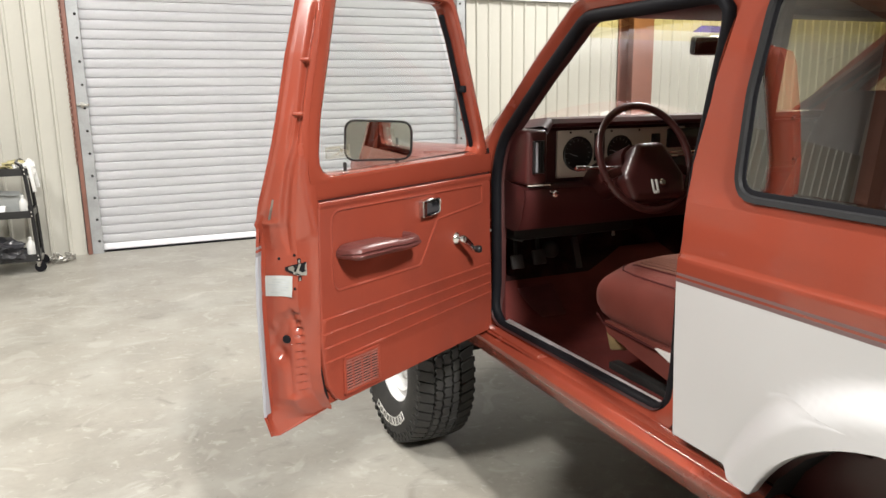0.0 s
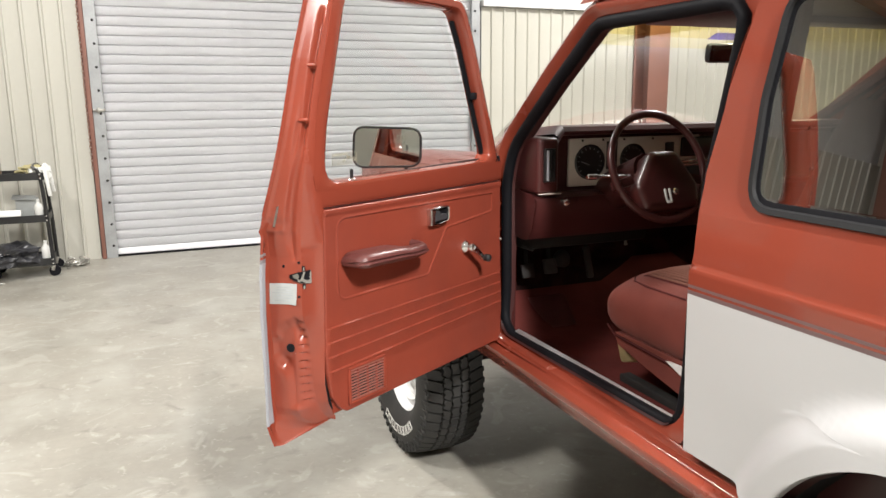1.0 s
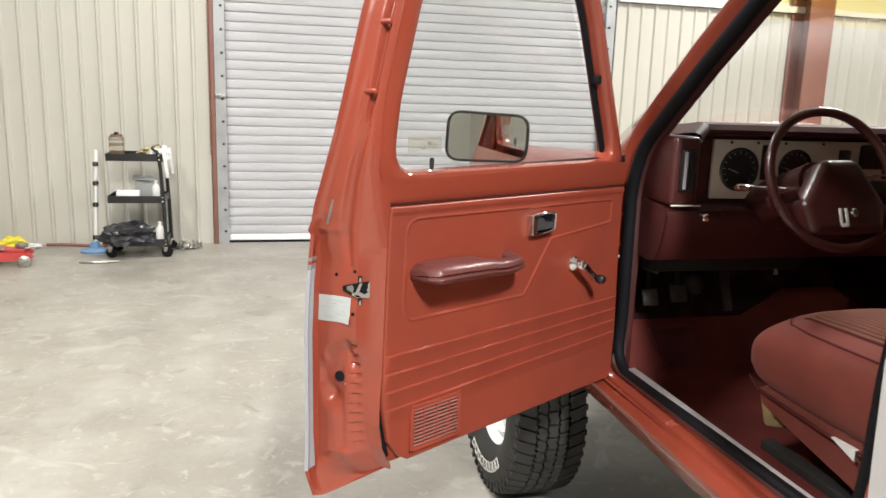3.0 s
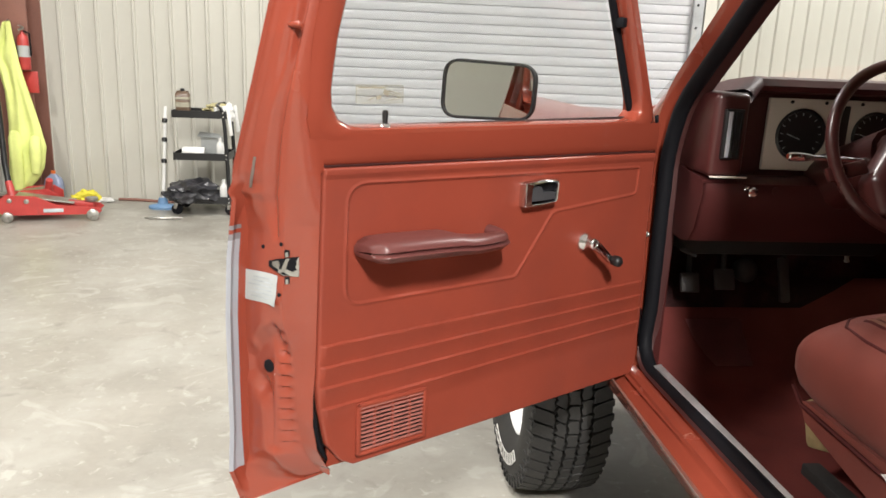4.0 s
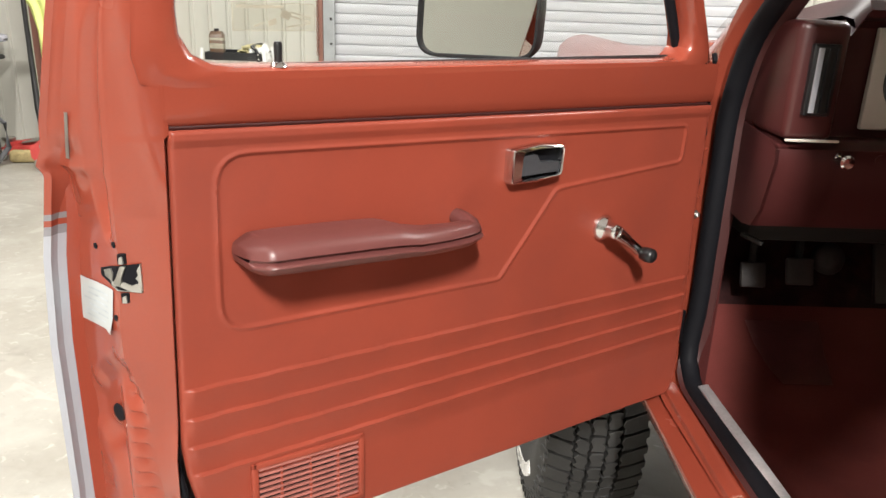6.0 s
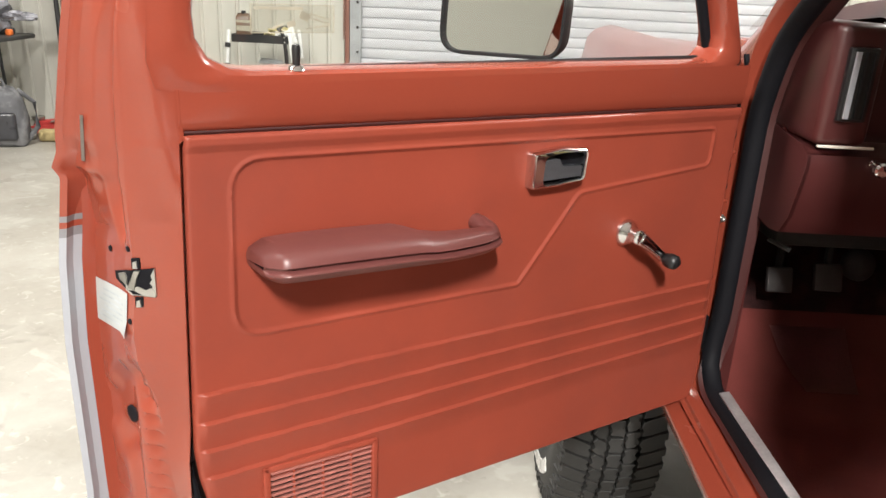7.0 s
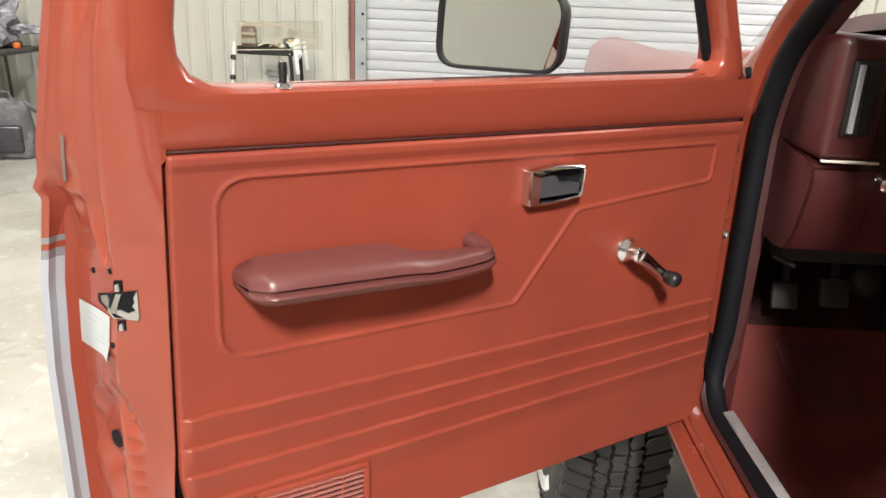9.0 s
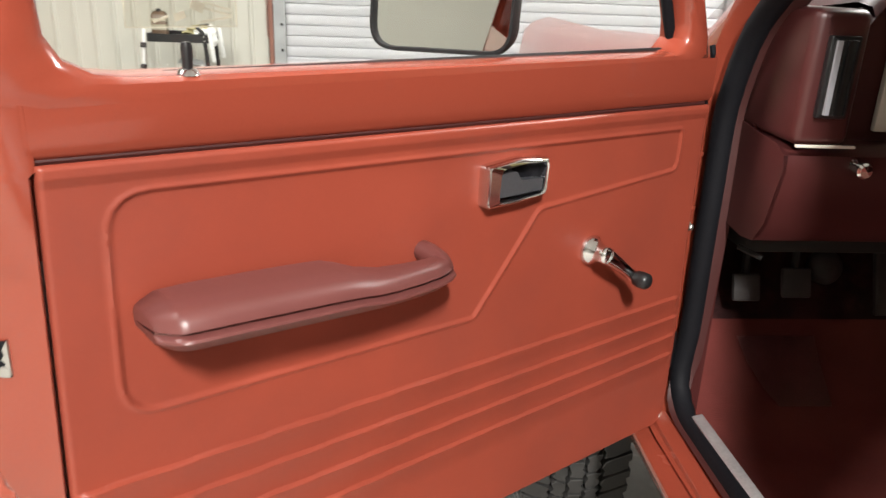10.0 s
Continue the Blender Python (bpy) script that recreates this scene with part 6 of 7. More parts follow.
    # dark tubes as shade in the hinge-side gap, card clips, a hinge bolt
    for lo, hi in ((0.80, 0.90), (0.935, 1.035), (1.075, 1.135), (1.165, 1.235), (1.255, 1.315)):
        bm = bmesh.new()
        tube(bm, [(0.5065, 0.0155, lo), (0.5070, 0.0125, lo + 0.012), (0.5065, 0.0125, hi - 0.012), (0.506, 0.0155, hi)], 0.0046, 6)
        part("shut_gap_shade", bm, M_RUBBER, door, "dark tube for the shade in the hinge-side gap")
    for z in (1.150, 1.062, 0.918):
        bm = bmesh.new()
        box(bm, (0.502, 0.004, z), (0.010, 0.006, 0.007), 0.002)
        part("card_clip", bm, M_RED, door)
    bm = bmesh.new()
    lathe(bm, [(0.0085, 0.0), (0.0085, 0.003), (0.0055, 0.003), (0.0055, 0.008), (0.004, 0.010), (0.0, 0.010)], 6, Matrix.Translation((0.523, 0.020, 1.022)) @ face)
    part("hinge_bolt", bm, M_STEEL, door, "worn steel hinge bolt")
    bm = bmesh.new()
    box(bm, (0.525, 0.03, 0.79), (0.03, 0.03, 0.07), 0.004)
    part("rubber_boot", bm, M_RUBBER, door)
    # wing mirror on the outside of the door
    bm = bmesh.new()
    mir = Matrix.Translation((0.147, 0.225, 1.360)) @ pose(0, 0, 0, 0, 0, -64.4)
    shape = rounded([(-0.112, -0.066), (0.106, -0.062), (0.110, 0.058), (-0.106, 0.066)], 0.038, 6)
    loft(bm, [[mir @ Vector((x, y, z)) for x, z in line] for line, y in ((offset(shape, -0.0055), -0.004), (offset(shape, -0.0045), -0.012), (shape, -0.012), (offset(shape, 0.002), 0.0), (offset(shape, -0.004), 0.03), (offset(shape, -0.03), 0.055))], closed=True)
    f = bm.faces.new([bm.verts.new(mir @ Vector((x, 0.055, z))) for x, z in offset(shape, -0.03)])
    tube(bm, [mir @ Vector((0.05, 0.05, -0.02)), mir @ Vector((0.05, 0.07, -0.09)), (0.24, 0.17, 1.255), (0.28, 0.13, 1.25)], 0.008, 8)
    part("wing_mirror", bm, M_SEAL, door, "black framed wing mirror", smooth=50)
    bm = bmesh.new()
    bm.faces.new([bm.verts.new(mir @ Vector((x, -0.0045, z))) for x, z in offset(shape, -0.005)])
    part("wing_mirror_glass", bm, M_MIRROR, door, "mirror glass", smooth=0)


door_fittings()

# ---------------------------------------------------------------- things along the wall
def lump(bm, centre, size, seed, rough=0.18, mi=0):
    """A crumpled soft heap."""
    made = bmesh.ops.create_icosphere(bm, subdivisions=4, radius=1.0)
    for v in made["verts"]:
        k = 1 + rough * (noise.noise(v.co * 2.1 + Vector((seed, 0, 0))) + 0.5 * noise.noise(v.co * 5.3 + Vector((0, seed, 0))) + 0.28 * noise.noise(v.co * 11.0 + Vector((seed, seed, 0))))
        p = v.co * k
        v.co = Vector((centre[0] + p.x * size[0], centre[1] + p.y * size[1], max(centre[2] + p.z * size[2], centre[2] - size[2] * 0.72)))
        for f in v.link_faces:
            f.material_index = mi


def bottle(name, x, y, z, r, h, mat, cap, label):
    ob = thing(name, label, "bottle", at=pose(x, y, z))
    bm = bmesh.new()
    lathe(bm, [(r * 0.9, 0.0), (r, 0.006), (r, h * 0.62), (r * 0.85, h * 0.72), (r * 0.38, h * 0.84), (r * 0.36, h * 0.9)], 20, caps=True)
    part("body", bm, mat, ob, smooth=50)
    bm = bmesh.new()
    lathe(bm, [(r * 0.42, h * 0.88), (r * 0.42, h), (0.0, h)], 14, caps=False)
    part("cap", bm, cap, ob, smooth=40)
    return ob


def tool_cart():
    ob = thing("utility_cart", "black three-shelf rolling utility cart with tools on it", "cart", at=pose(-2.925, 7.335, 0))
    for z in (0.105, 0.489, 0.854):
        bm = bmesh.new()
        prof = [(-0.234, -0.19), (0.234, -0.19), (0.234, 0.19), (-0.234, 0.19)]
        outer, inner = rounded(prof, 0.02, 3), rounded([(a * 0.96, b * 0.94) for a, b in prof], 0.02, 3)
        loft(bm, [[(x, y, z + h) for x, y in line] for line, h in ((inner, 0.006), (outer, 0.0), (outer, 0.062), (inner, 0.062), (inner, 0.010))], closed=True, caps=True)
        part("shelf", bm, M_BLACK, ob, smooth=30)
    for y in (-0.18, 0.18):
        bm = bmesh.new()
        tube(bm, [(0.236, y, 0.10), (0.228, y, 0.45), (0.212, y, 0.78), (0.200, y, 0.90), (0.182, y, 0.95)], [0.017, 0.017, 0.016, 0.016, 0.013], 8)
        part("post", bm, M_BLACK, ob, smooth=50)
        bm = bmesh.new()
        box(bm, (0.256, y, 0.83), (0.030, 0.022, 0.24), 0.006, pose(0, 0, 0, 0, -6, 0))
        part("side_bracket", bm, M_PLATE, ob, "white plastic bracket beside the post")
    bm = bmesh.new()
    tube(bm, [(0.182, -0.18, 0.94), (0.150, -0.17, 0.968), (0.140, 0.0, 0.972), (0.150, 0.17, 0.968), (0.182, 0.18, 0.94)], 0.012, 8)
    part("push_handle", bm, M_BLACK, ob)
    for x in (-0.222, 0.240):
        for y in (-0.16, 0.16):
            bm = bmesh.new()
            lathe(bm, [(0.0, -0.014), (0.044, -0.013), (0.049, 0.0), (0.044, 0.013), (0.0, 0.014)], 18, pose(x, y, 0.049, 90, 0, 18))
            part("caster", bm, M_RUBBER, ob)
            bm = bmesh.new()
            box(bm, (x - 0.012, y, 0.082), (0.034, 0.046, 0.062), 0.008, pose(0, 0, 0, 0, 16, 0))
            lathe(bm, [(0.0, -0.018), (0.014, -0.018), (0.016, -0.015)], 10, pose(x, y, 0.049, 90, 0, 18))
            part("caster_fork", bm, M_STEEL, ob)
    bm = bmesh.new()
    for y in (-0.197, 0.197):
        for x, z in ((0.232, 0.12), (0.232, 0.155), (0.222, 0.505), (0.220, 0.54), (0.206, 0.87), (0.204, 0.905)):
            lathe(bm, [(0.0, 0.004), (0.007, 0.003), (0.008, 0.0)], 8, Matrix.Translation((x, y, z)) @ pose(0, 0, 0, 90 if y < 0 else -90, 0, 0))
    part("bolt_heads", bm, M_CHROME, ob, smooth=40)["kind"] = "stuff"


tool_cart()
bottle("spray_can", -2.765, 7.215, 0.499, 0.033, 0.185, M_PLATE, M_PLATE, "white spray can on the cart's middle shelf")
bottle("aerosol_can", -2.745, 7.205, 0.115, 0.035, 0.20, M_PLATE, M_PLATE, "white aerosol can on the cart's bottom shelf")


def cleaner_can():
    ob = thing("cleaner_can", "dark rectangular solvent can with a cream label on the cart", "can", at=pose(-3.078, 7.255, 0.864))
    outline = rounded([(-0.058, -0.036), (0.058, -0.036), (0.058, 0.036), (-0.058, 0.036)], 0.012, 4)
    bm = bmesh.new()
    loft(bm, [[(x, y, z) for x, y in line] for line, z in ((outline, 0.0), (outline, 0.185), (offset(outline, -0.004), 0.19), (offset(outline, -0.022), 0.212))], closed=True, caps=True)
    part("body", bm, M_CAN, ob, smooth=40)
    bm = bmesh.new()
    loft(bm, [[(x, y, z) for x, y in offset(outline, 0.0012)] for z in (0.075, 0.115)], closed=True)
    part("label", bm, M_CREAMLABEL, ob, "cream printed label band", smooth=40)
    bm = bmesh.new()
    loft(bm, [[(x, y, z) for x, y in offset(outline, 0.0012)] for z in (0.14, 0.160)], closed=True)
    part("label", bm, M_CREAMLABEL, ob, smooth=40)
    bm = bmesh.new()
    lathe(bm, [(0.019, 0.208), (0.019, 0.232), (0.0, 0.233)], 14)
    part("cap", bm, M_BLACK, ob, smooth=40)


cleaner_can()


def shelf_boxes():
    ob = thing("paper_towel_roll", "pinkish-white paper roll lying on the cart's middle shelf", "paper roll", at=pose(-2.995, 7.225, 0.499) @ Matrix.Diagonal((0.86, 0.9, 0.9, 1)))
    bm = bmesh.new()
    lathe(bm, [(0.018, -0.11), (0.050, -0.11), (0.054, -0.105), (0.054, 0.105), (0.050, 0.11), (0.018, 0.11), (0.018, -0.11)], 24, pose(0, 0, 0.055, 0, 90, 0))
    part("roll", bm, M_PLATE, ob, smooth=40)
    ob = thing("carton", "pale grey cardboard carton tilted on the cart's middle shelf", "box", at=pose(-2.865, 7.37, 0.499) @ Matrix.Diagonal((0.9, 0.9, 0.9, 1)))
    bm = bmesh.new()
    box(bm, (0, 0, 0.10), (0.19, 0.13, 0.20), 0.004)
    box(bm, (-0.02, -0.05, 0.215), (0.20, 0.12, 0.006), 0.001, pose(0, 0, 0, 14, 4, 0))
    part("box", bm, M_PAPER, ob)


shelf_boxes()


def heap(name, label, category, at, parts):
    ob = thing(name, label, category, at=at)
    for pname, mat, centre, size, seed, rough in parts:
        bm = bmesh.new()
        lump(bm, centre, size, seed, rough=rough)
        part(pname, bm, mat, ob, smooth=50)
    return ob


heap("rag_pile", "khaki and white rags in a pile on the cart", "rags", pose(-2.825, 7.31, 0.864) @ Matrix.Diagonal((0.86, 0.9, 0.9, 1)), [("khaki_rag", M_KHAKI, (0.02, 0, 0.07), (0.12, 0.10, 0.05), 3, 0.5), ("white_rag", M_PLATE, (0.09, -0.06, 0.055), (0.10, 0.09, 0.045), 9, 0.5), ("glove", M_PLATE, (0.17, -0.1, 0.03), (0.04, 0.03, 0.10), 5, 0.4)])
heap("rubbish_bag", "shiny black plastic bag slumped on the cart's bottom shelf", "bag", pose(-3.005, 7.265, 0.115) @ Matrix.Diagonal((0.95, 0.9, 0.92, 1)), [("bag", M_BAG, (0.0, -0.05, 0.085), (0.24, 0.19, 0.115), 6, 0.40)])


def floor_mop():
    ob = thing("floor_mop", "white-handled mop with a blue flat head leaning by the cart", "mop", at=pose(-3.334, 7.44, 0))
    bm = bmesh.new()
    tube(bm, [(0.0, 0.0, 0.05), (-0.004, 0.12, 0.45), (-0.009, 0.26, 0.906)], 0.0155, 8)
    part("pole", bm, M_PLATE, ob)
    for z in (0.13, 0.42, 0.61, 0.78):
        bm = bmesh.new()
        lathe(bm, [(0.019, -0.02), (0.026, -0.015), (0.026, 0.015), (0.019, 0.02)], 10, pose(-0.010 * z, 0.287 * z - 0.012, z, -16, 0, 0))
        part("collar", bm, M_BLACK, ob)
    bm = bmesh.new()
    lathe(bm, [(0.0, 0.0), (0.125, 0.0), (0.13, 0.02), (0.11, 0.035), (0.05, 0.045), (0.035, 0.10), (0.0, 0.10)], 24, pose(0, -0.02, 0) @ Matrix.Diagonal((1, 0.6, 1, 1)))
    part("mop_head", bm, M_BLUE, ob)


floor_mop()


def floor_jack(at, label, handle=True):
    ob = thing("floor_jack", label, "trolley jack", at=at)
    for s in (-1, 1):
        bm = bmesh.new()
        prism(bm, [(-0.40, 0.06), (0.40, 0.055), (0.44, 0.09), (0.40, 0.12), (0.05, 0.15), (-0.12, 0.235), (-0.36, 0.25), (-0.44, 0.20), (-0.44, 0.10)],
              lambda x, z, k: Vector((x, s * (0.13 if k else 0.115), z)))
        part("side_frame", bm, M_JACK, ob, smooth=0)
    bm = bmesh.new()
    box(bm, (0.10, 0, 0.15), (0.52, 0.10, 0.06), 0.01, pose(0, 0, 0, 0, 6, 0))
    part("lift_arm", bm, M_JACK, ob)
    bm = bmesh.new()
    box(bm, (-0.05, 0, 0.20), (0.5, 0.215, 0.012), 0.003, pose(0, 0, 0, 0, 9, 0))
    part("cover_plate", bm, M_STEEL, ob)
    bm = bmesh.new()
    lathe(bm, [(0.05, 0.16), (0.06, 0.175), (0.06, 0.195), (0.045, 0.2), (0.0, 0.195)], 18, Matrix.Translation((0.34, 0, 0)))
    part("saddle", bm, M_STEEL, ob)
    for x, y, r in ((0.36, -0.16, 0.055), (0.36, 0.16, 0.055), (-0.36, -0.17, 0.05), (-0.36, 0.17, 0.05)):
        bm = bmesh.new()
        lathe(bm, [(0.0, -0.022), (r * 0.8, -0.022), (r, -0.015), (r, 0.015), (r * 0.8, 0.022), (0.0, 0.022)], 20, pose(x, y, r, 90, 0, 0))
        part("roller", bm, M_STEEL, ob)
    for x, z in ((-0.34, 0.20), (-0.20, 0.19)):
        bm = bmesh.new()
        lathe(bm, [(0.022, 0.0), (0.022, 0.008), (0.012, 0.012), (0.0, 0.012)], 12, Matrix.Translation((x, -0.13, z)) @ pose(0, 0, 0, 90, 0, 0))
        part("pivot_bolt", bm, M_STEEL, ob)
    bm = bmesh.new()
    box(bm, (0.02, -0.133, 0.10), (0.17, 0.004, 0.035), 0.002)
    part("maker_plate", bm, M_INK, ob)
    bm = bmesh.new()
    tube(bm, [(-0.34, 0.05, 0.18), (-0.38, 0.12, 0.34)], [0.040, 0.032], 12)
    part("handle_socket", bm, M_JACK, ob, smooth=50)
    if handle:
        bm = bmesh.new()
        tube(bm, [(-0.37, 0.10, 0.28), (-0.405, 0.17, 0.50), (-0.415, 0.20, 1.20), (-0.422, 0.223, 2.0)], [0.028, 0.028, 0.022, 0.019], 10)
        part("handle", bm, M_BLACK, ob, smooth=50)
    return ob


JACK_SIZE = Matrix.Diagonal((0.876, 0.876, 0.876, 1))
floor_jack(pose(-4.098, 6.924, 0, 0, 0, 13.3) @ JACK_SIZE, "red trolley jack with a tall black handle on the floor")
floor_jack(pose(-4.518, 7.142, 0, 0, 0, 188) @ JACK_SIZE, "second red trolley jack behind the first", handle=False)
bm = bmesh.new()
box(bm, (-4.60, 6.935, 0.052), (0.24, 0.09, 0.10), 0.028, pose(0, 0, 0, 0, 0, 7), seg=3)
tagged(part("foam_block", bm, M_FOAM, smooth=50), "tan rounded foam block on the floor beside the jack", "block")


def fire_extinguisher():
    ob = thing("fire_extinguisher", "red fire extinguisher hung on the steel column", "extinguisher", at=pose(-4.425, 7.420, 1.195) @ Matrix.Diagonal((0.68, 0.68, 0.68, 1)))
    bm = bmesh.new()
    lathe(bm, [(0.0, 0.0), (0.06, 0.004), (0.07, 0.03), (0.07, 0.36), (0.055, 0.42), (0.025, 0.45), (0.022, 0.48)], 24)
    part("cylinder", bm, M_JACK, ob, smooth=50)
    bm = bmesh.new()
    lathe(bm, [(0.0712, 0.16), (0.0712, 0.30)], 24)
    part("paper_label", bm, M_PAPER, ob)
    bm = bmesh.new()
    box(bm, (0, -0.03, 0.50), (0.03, 0.13, 0.025), 0.006, pose(0, 0, 0, 12, 0, 0))
    box(bm, (0, -0.03, 0.535), (0.025, 0.12, 0.012), 0.004, pose(0, 0, 0, -8, 0, 0))
    part("valve_lever", bm, M_STEEL, ob)
    bm = bmesh.new()
    tube(bm, [(0.02, -0.02, 0.48), (0.09, -0.02, 0.45), (0.095, -0.02, 0.25), (0.09, -0.02, 0.18)], 0.012, 8)
    part("hose", bm, M_RUBBER, ob)


fire_extinguisher()
bm = bmesh.new()
box(bm, (-4.410, 7.4645, 1.092), (0.13, 0.014, 0.182), 0.003)
tagged(part("wall_sign", bm, M_JACK), "red safety sign beside the fire extinguisher", "sign")


def hung_jacket():
    """A bright hooded work jacket hung by its collar, in folds."""
    ob = thing("work_jacket", "fluorescent yellow hooded work jacket hung on the column", "jacket", at=pose(-4.404, 7.36, -0.072) @ Matrix.Diagonal((0.86, 0.86, 0.86, 1)))
    hs = [0.20, 0.24, 0.38, 0.50, 0.72, 0.93, 1.28, 1.50, 1.58, 1.67, 1.80, 1.93]
    lefts = [-0.18, -0.215, -0.24, -0.237, -0.222, -0.206, -0.212, -0.265, -0.335, -0.30, -0.211, -0.165]
    rights = [-0.10, -0.08, 0.03, 0.103, 0.139, 0.096, 0.011, -0.039, -0.053, -0.065, -0.087, -0.10]
    bm = bmesh.new()
    rows = []
    for z in np.linspace(0.20, 1.93, 60):
        a0, a1 = interp(z, hs, lefts), interp(z, hs, rights)
        d = interp(z, [0.2, 0.5, 1.2, 1.93], [0.05, 0.085, 0.06, 0.03])
        row = []
        for k in range(40):
            a = 2 * math.pi * k / 40
            q = (1 - math.cos(a)) / 2
            x = a0 + (a1 - a0) * q
            fold = 0.016 * math.sin(q * 9 + z * 2.2) + 0.012 * math.sin(q * 17 - z * 4) + 0.016 * noise.noise(Vector((x * 7, 3.0, z * 4)))
            row.append((x, -d * math.sin(a) + fold * abs(math.sin(a)), z + 0.02 * noise.noise(Vector((x * 8, 1.0, z * 3)))))
        rows.append(row)
    loft(bm, rows, closed=True, caps=True)
    part("jacket_body", bm, M_HIVIS, ob, smooth=70)
    for x, top, low, w in ((-0.13, 0.84, 0.26, 0.062), (0.055, 0.80, 0.46, 0.055)):
        bm = bmesh.new()
        tube(bm, [(x, -0.05, top), (x + 0.008, -0.085, top - 0.03), (x + 0.01, -0.095, (top + low) / 2), (x - 0.01, -0.075, low)], [w * 0.9, w, w * 1.05, w * 0.8], 14, up=(0, 1, 0))
        part("sleeve", bm, M_HIVIS, ob, smooth=70)
    bm = bmesh.new()
    tube(bm, [(-0.13, 0.0, 1.91), (-0.15, 0.06, 1.95), (-0.16, 0.132, 1.95)], 0.006, 6)
    part("hook", bm, M_STEEL, ob)


hung_jacket()


def fluid_jug():
    ob = thing("washer_fluid_jug", "blue washer fluid jug with an orange cap by the wall", "jug", at=pose(-4.345, 7.60, 0) @ Matrix.Diagonal((0.86, 0.86, 0.86, 1)))
    bm = bmesh.new()
    rows = []
    for z, w, d in ((0.0, 0.085, 0.055), (0.01, 0.095, 0.06), (0.20, 0.095, 0.06), (0.26, 0.08, 0.05), (0.30, 0.035, 0.03), (0.315, 0.022, 0.022)):
        rows.append([(math.copysign(abs(math.cos(a)) ** 0.5, math.cos(a)) * w, math.copysign(abs(math.sin(a)) ** 0.5, math.sin(a)) * d, z) for a in [2 * math.pi * k / 24 for k in range(24)]])
    loft(bm, rows, closed=True, caps=True)
    part("body", bm, M_JUGBLUE, ob, smooth=50)
    bm = bmesh.new()
    box(bm, (0.02, -0.062, 0.11), (0.12, 0.004, 0.13), 0.002)
    part("label", bm, M_PAPER, ob, "white and blue paper label")
    bm = bmesh.new()
    lathe(bm, [(0.024, 0.312), (0.024, 0.345), (0.0, 0.346)], 14)
    part("cap", bm, M_ORANGE, ob)


fluid_jug()
heap("yellow_rag", "yellow cloth dropped on the floor by the wall", "rag", pose(-4.085, 7.66, 0.0) @ Matrix.Diagonal((0.86, 0.86, 0.86, 1)), [("cloth", M_YELLOW, (0, 0, 0.05), (0.13, 0.10, 0.07), 12, 0.5), ("white_cloth", M_PLATE, (0.17, 0.02, 0.02), (0.10, 0.06, 0.025), 14, 0.4)])


def chain_heap():
    ob = thing("tie_chain", "loose dark tie-down chain heaped on the floor", "chain", at=pose(-2.585, 7.57, 0))
    bm = bmesh.new()
    rng = random.Random(3)
    for i in range(46):
        x, y = rng.gauss(0, 0.11), rng.gauss(0, 0.07)
        turn = pose(x, y, 0.012 + abs(rng.gauss(0, 0.02)), rng.uniform(60, 120), rng.uniform(-40, 40), rng.uniform(0, 180))
        tube(bm, [turn @ Vector((0.020 * math.cos(a), 0, 0.034 * math.sin(a))) for a in [2 * math.pi * k / 9 for k in range(9)]], 0.006, 5, closed=True, up=(0.3, 0.9, 0.2))
    part("chain", bm, M_STEEL, ob)


chain_heap()


def wiper_blade():
    ob = thing("rubber_strip", "grey bent rubber strip lying on the concrete", "strip", at=pose(-3.213, 6.945, 0) @ Matrix.Diagonal((0.82, 0.82, 0.82, 1)))
    bm = bmesh.new()
    tube(bm, [(-0.19, 0.02, 0.012), (-0.10, -0.015, 0.02), (0.0, -0.02, 0.018), (0.10, -0.005, 0.02), (0.19, 0.04, 0.012)], [0.008, 0.014, 0.012, 0.014, 0.008], 6)
    part("strip", bm, M_STEEL, ob)


wiper_blade()
bm = bmesh.new()
tube(bm, [(-3.83, 7.765, 0.012), (-3.65, 7.745, 0.014), (-3.42, 7.69, 0.012), (-3.20, 7.66, 0.014)], 0.014, 6)
tagged(part("floor_pipe", bm, M_BROWN), "thin brown pipe lying along the foot of the wall", "pipe")


def folding_table():
    ob = thing("folding_table", "dark folding table loaded with clothes and tools", "table", at=pose(-5.40, 6.76, 0, 0, 0, 90))
    bm = bmesh.new()
    box(bm, (0, 0, 0.78), (1.72, 0.74, 0.040), 0.012)
    part("table_top", bm, M_TABLE, ob)
    for x in (-0.62, 0.40):
        bm = bmesh.new()
        for y in (-0.30, 0.30):
            tube(bm, [(x, y, 0.765), (x + 0.05, y, 0.0)], 0.013, 8)
        tube(bm, [(x + 0.03, -0.30, 0.35), (x + 0.03, 0.30, 0.35)], 0.010, 6)
        tube(bm, [(x, 0, 0.755), (x - 0.25, 0, 0.755), (x + 0.025, 0, 0.40)], 0.009, 6)
        part("leg_frame", bm, M_BLACK, ob)


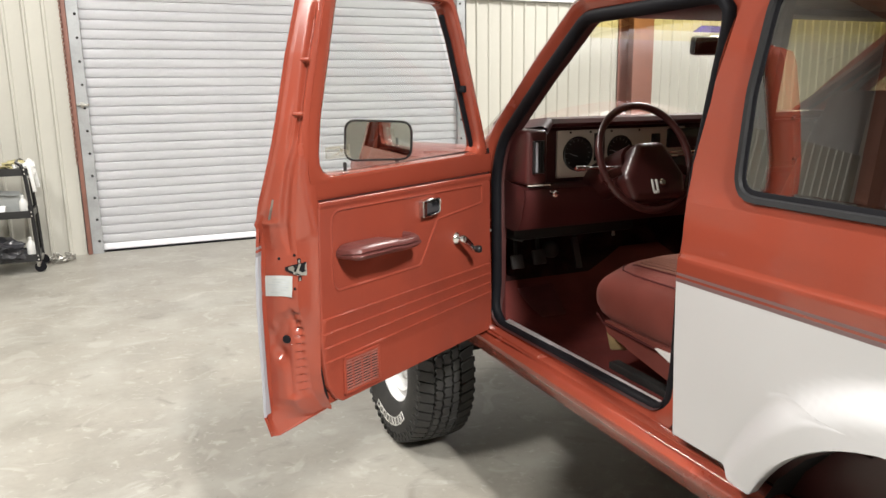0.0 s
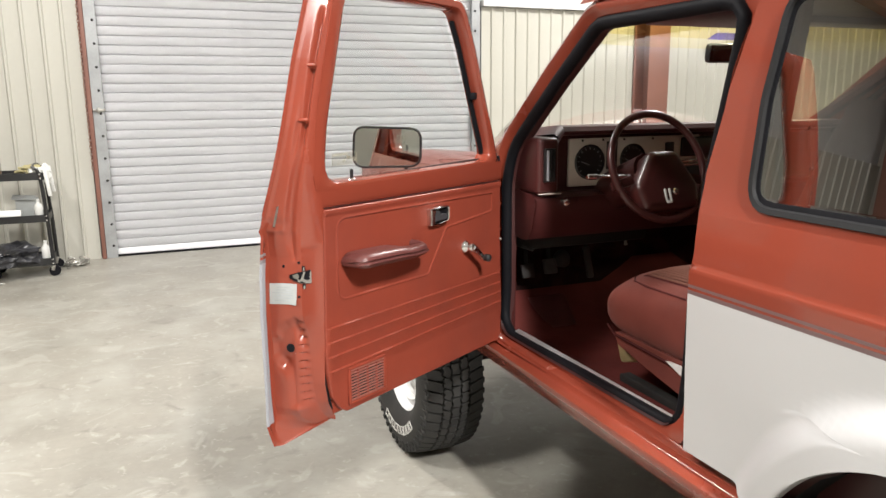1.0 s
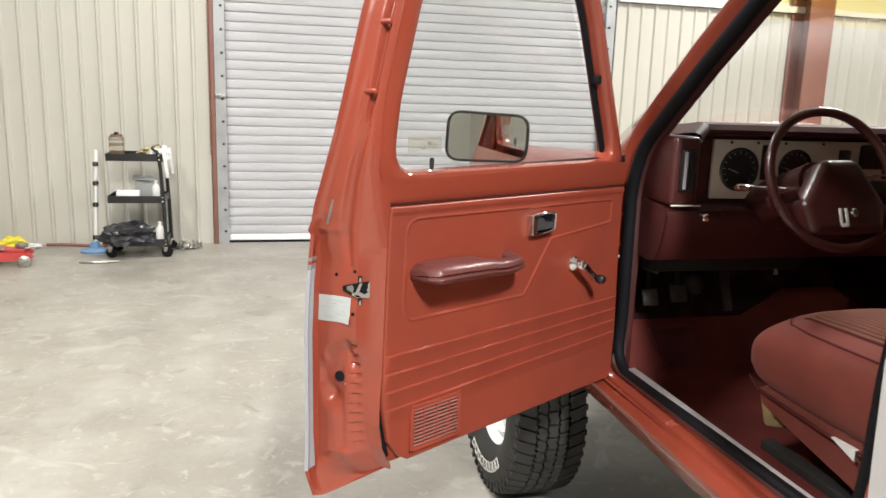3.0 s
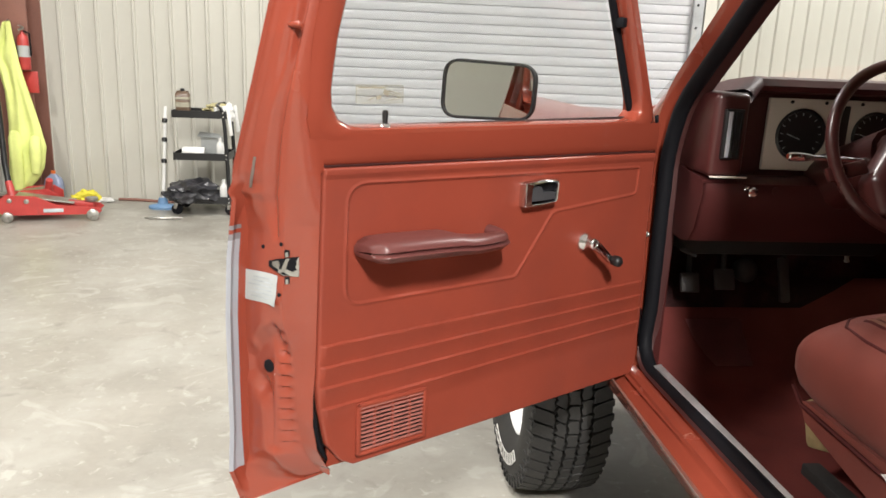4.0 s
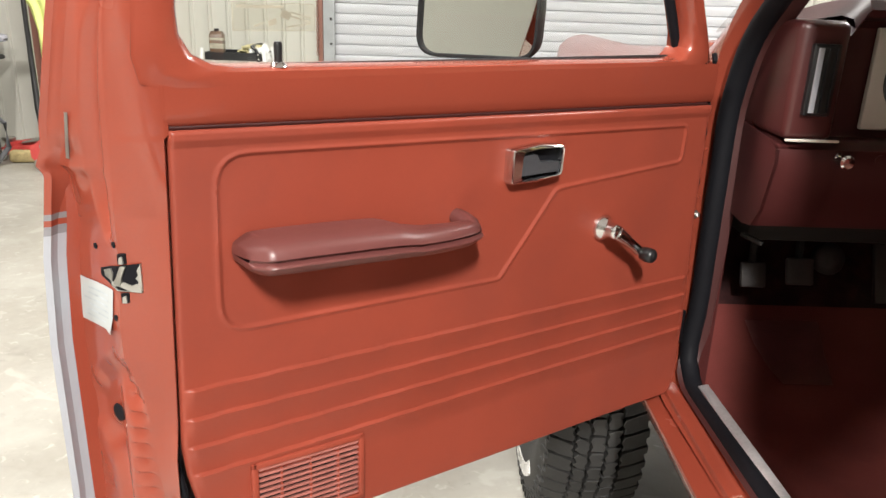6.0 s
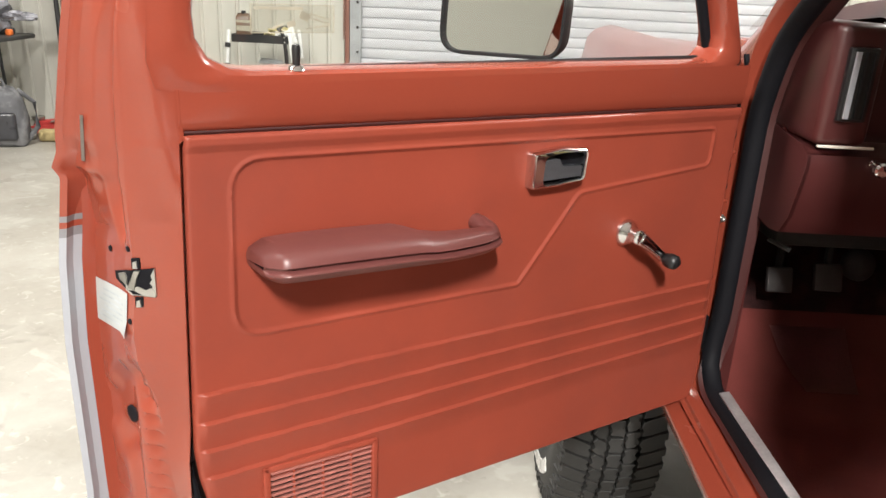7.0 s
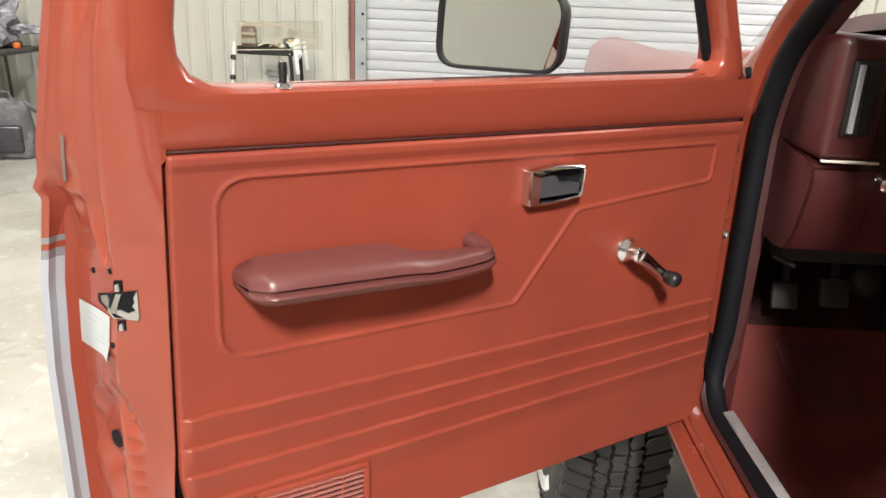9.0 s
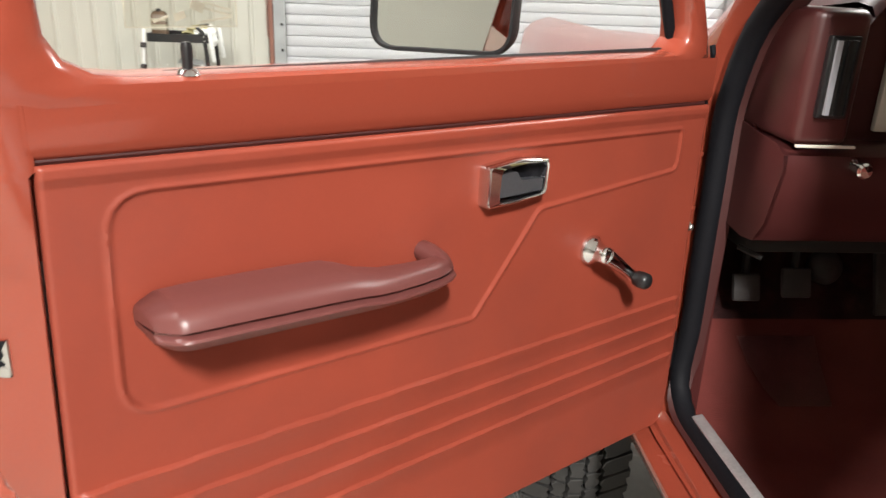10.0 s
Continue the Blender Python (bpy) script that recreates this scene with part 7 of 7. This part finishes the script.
folding_table()
heap("clothes_pile", "grey camouflage clothes piled on the folding table", "clothes", pose(-5.42, 7.34, 0.80), [("folded_coat", M_GREYCLOTH, (0, 0, 0.20), (0.31, 0.26, 0.26), 21, 0.4), ("sleeve", M_GREYCLOTH, (0.38, 0.06, 0.15), (0.16, 0.07, 0.045), 25, 0.4)])
bm = bmesh.new()
box(bm, (-5.14, 7.37, 0.830), (0.14, 0.07, 0.06), 0.02, pose(0, 0, 0, 0, 0, 20))
box(bm, (-5.085, 7.32, 0.825), (0.05, 0.05, 0.05), 0.012, mi=1)
tagged(part("cordless_drill", bm, [M_BLACK, M_ORANGE]), "black and orange power tool on the folding table", "tool")


def backpack():
    ob = thing("backpack", "grey and black backpack standing on the floor by the table", "backpack", at=pose(-4.89, 6.73, 0, 0, 0, 15))
    bm = bmesh.new()
    rows = []
    for z, w, d in ((0.0, 0.15, 0.09), (0.03, 0.18, 0.12), (0.20, 0.185, 0.13), (0.36, 0.16, 0.11), (0.44, 0.11, 0.08), (0.47, 0.05, 0.04)):
        rows.append([(math.copysign(abs(math.cos(a)) ** 0.6, math.cos(a)) * w, math.copysign(abs(math.sin(a)) ** 0.6, math.sin(a)) * d, z + 0.01 * math.sin(3 * a)) for a in [2 * math.pi * k / 24 for k in range(24)]])
    loft(bm, rows, closed=True, caps=True)
    part("bag_body", bm, M_PACK, ob, smooth=60)
    bm = bmesh.new()
    box(bm, (0.0, -0.125, 0.17), (0.26, 0.06, 0.22), 0.025, seg=3)
    part("front_pocket", bm, M_BAG, ob)
    bm = bmesh.new()
    tube(bm, [(-0.05, 0, 0.46), (-0.03, 0, 0.52), (0.03, 0, 0.52), (0.05, 0, 0.46)], 0.012, 8)
    part("grab_loop", bm, M_PACK, ob)
    bm = bmesh.new()
    tube(bm, [(0.12, 0.05, 0.43), (0.24, 0.02, 0.34), (0.25, 0.0, 0.15), (0.16, 0.0, 0.04)], 0.020, 8, flat=0.5)
    part("shoulder_strap", bm, M_PACK, ob)


backpack()
heap("duffel_bag", "dark duffel bag under the folding table", "bag", pose(-5.30, 6.78, 0.0), [("bag", M_BAG, (0, 0, 0.24), (0.36, 0.22, 0.30), 31, 0.2)])
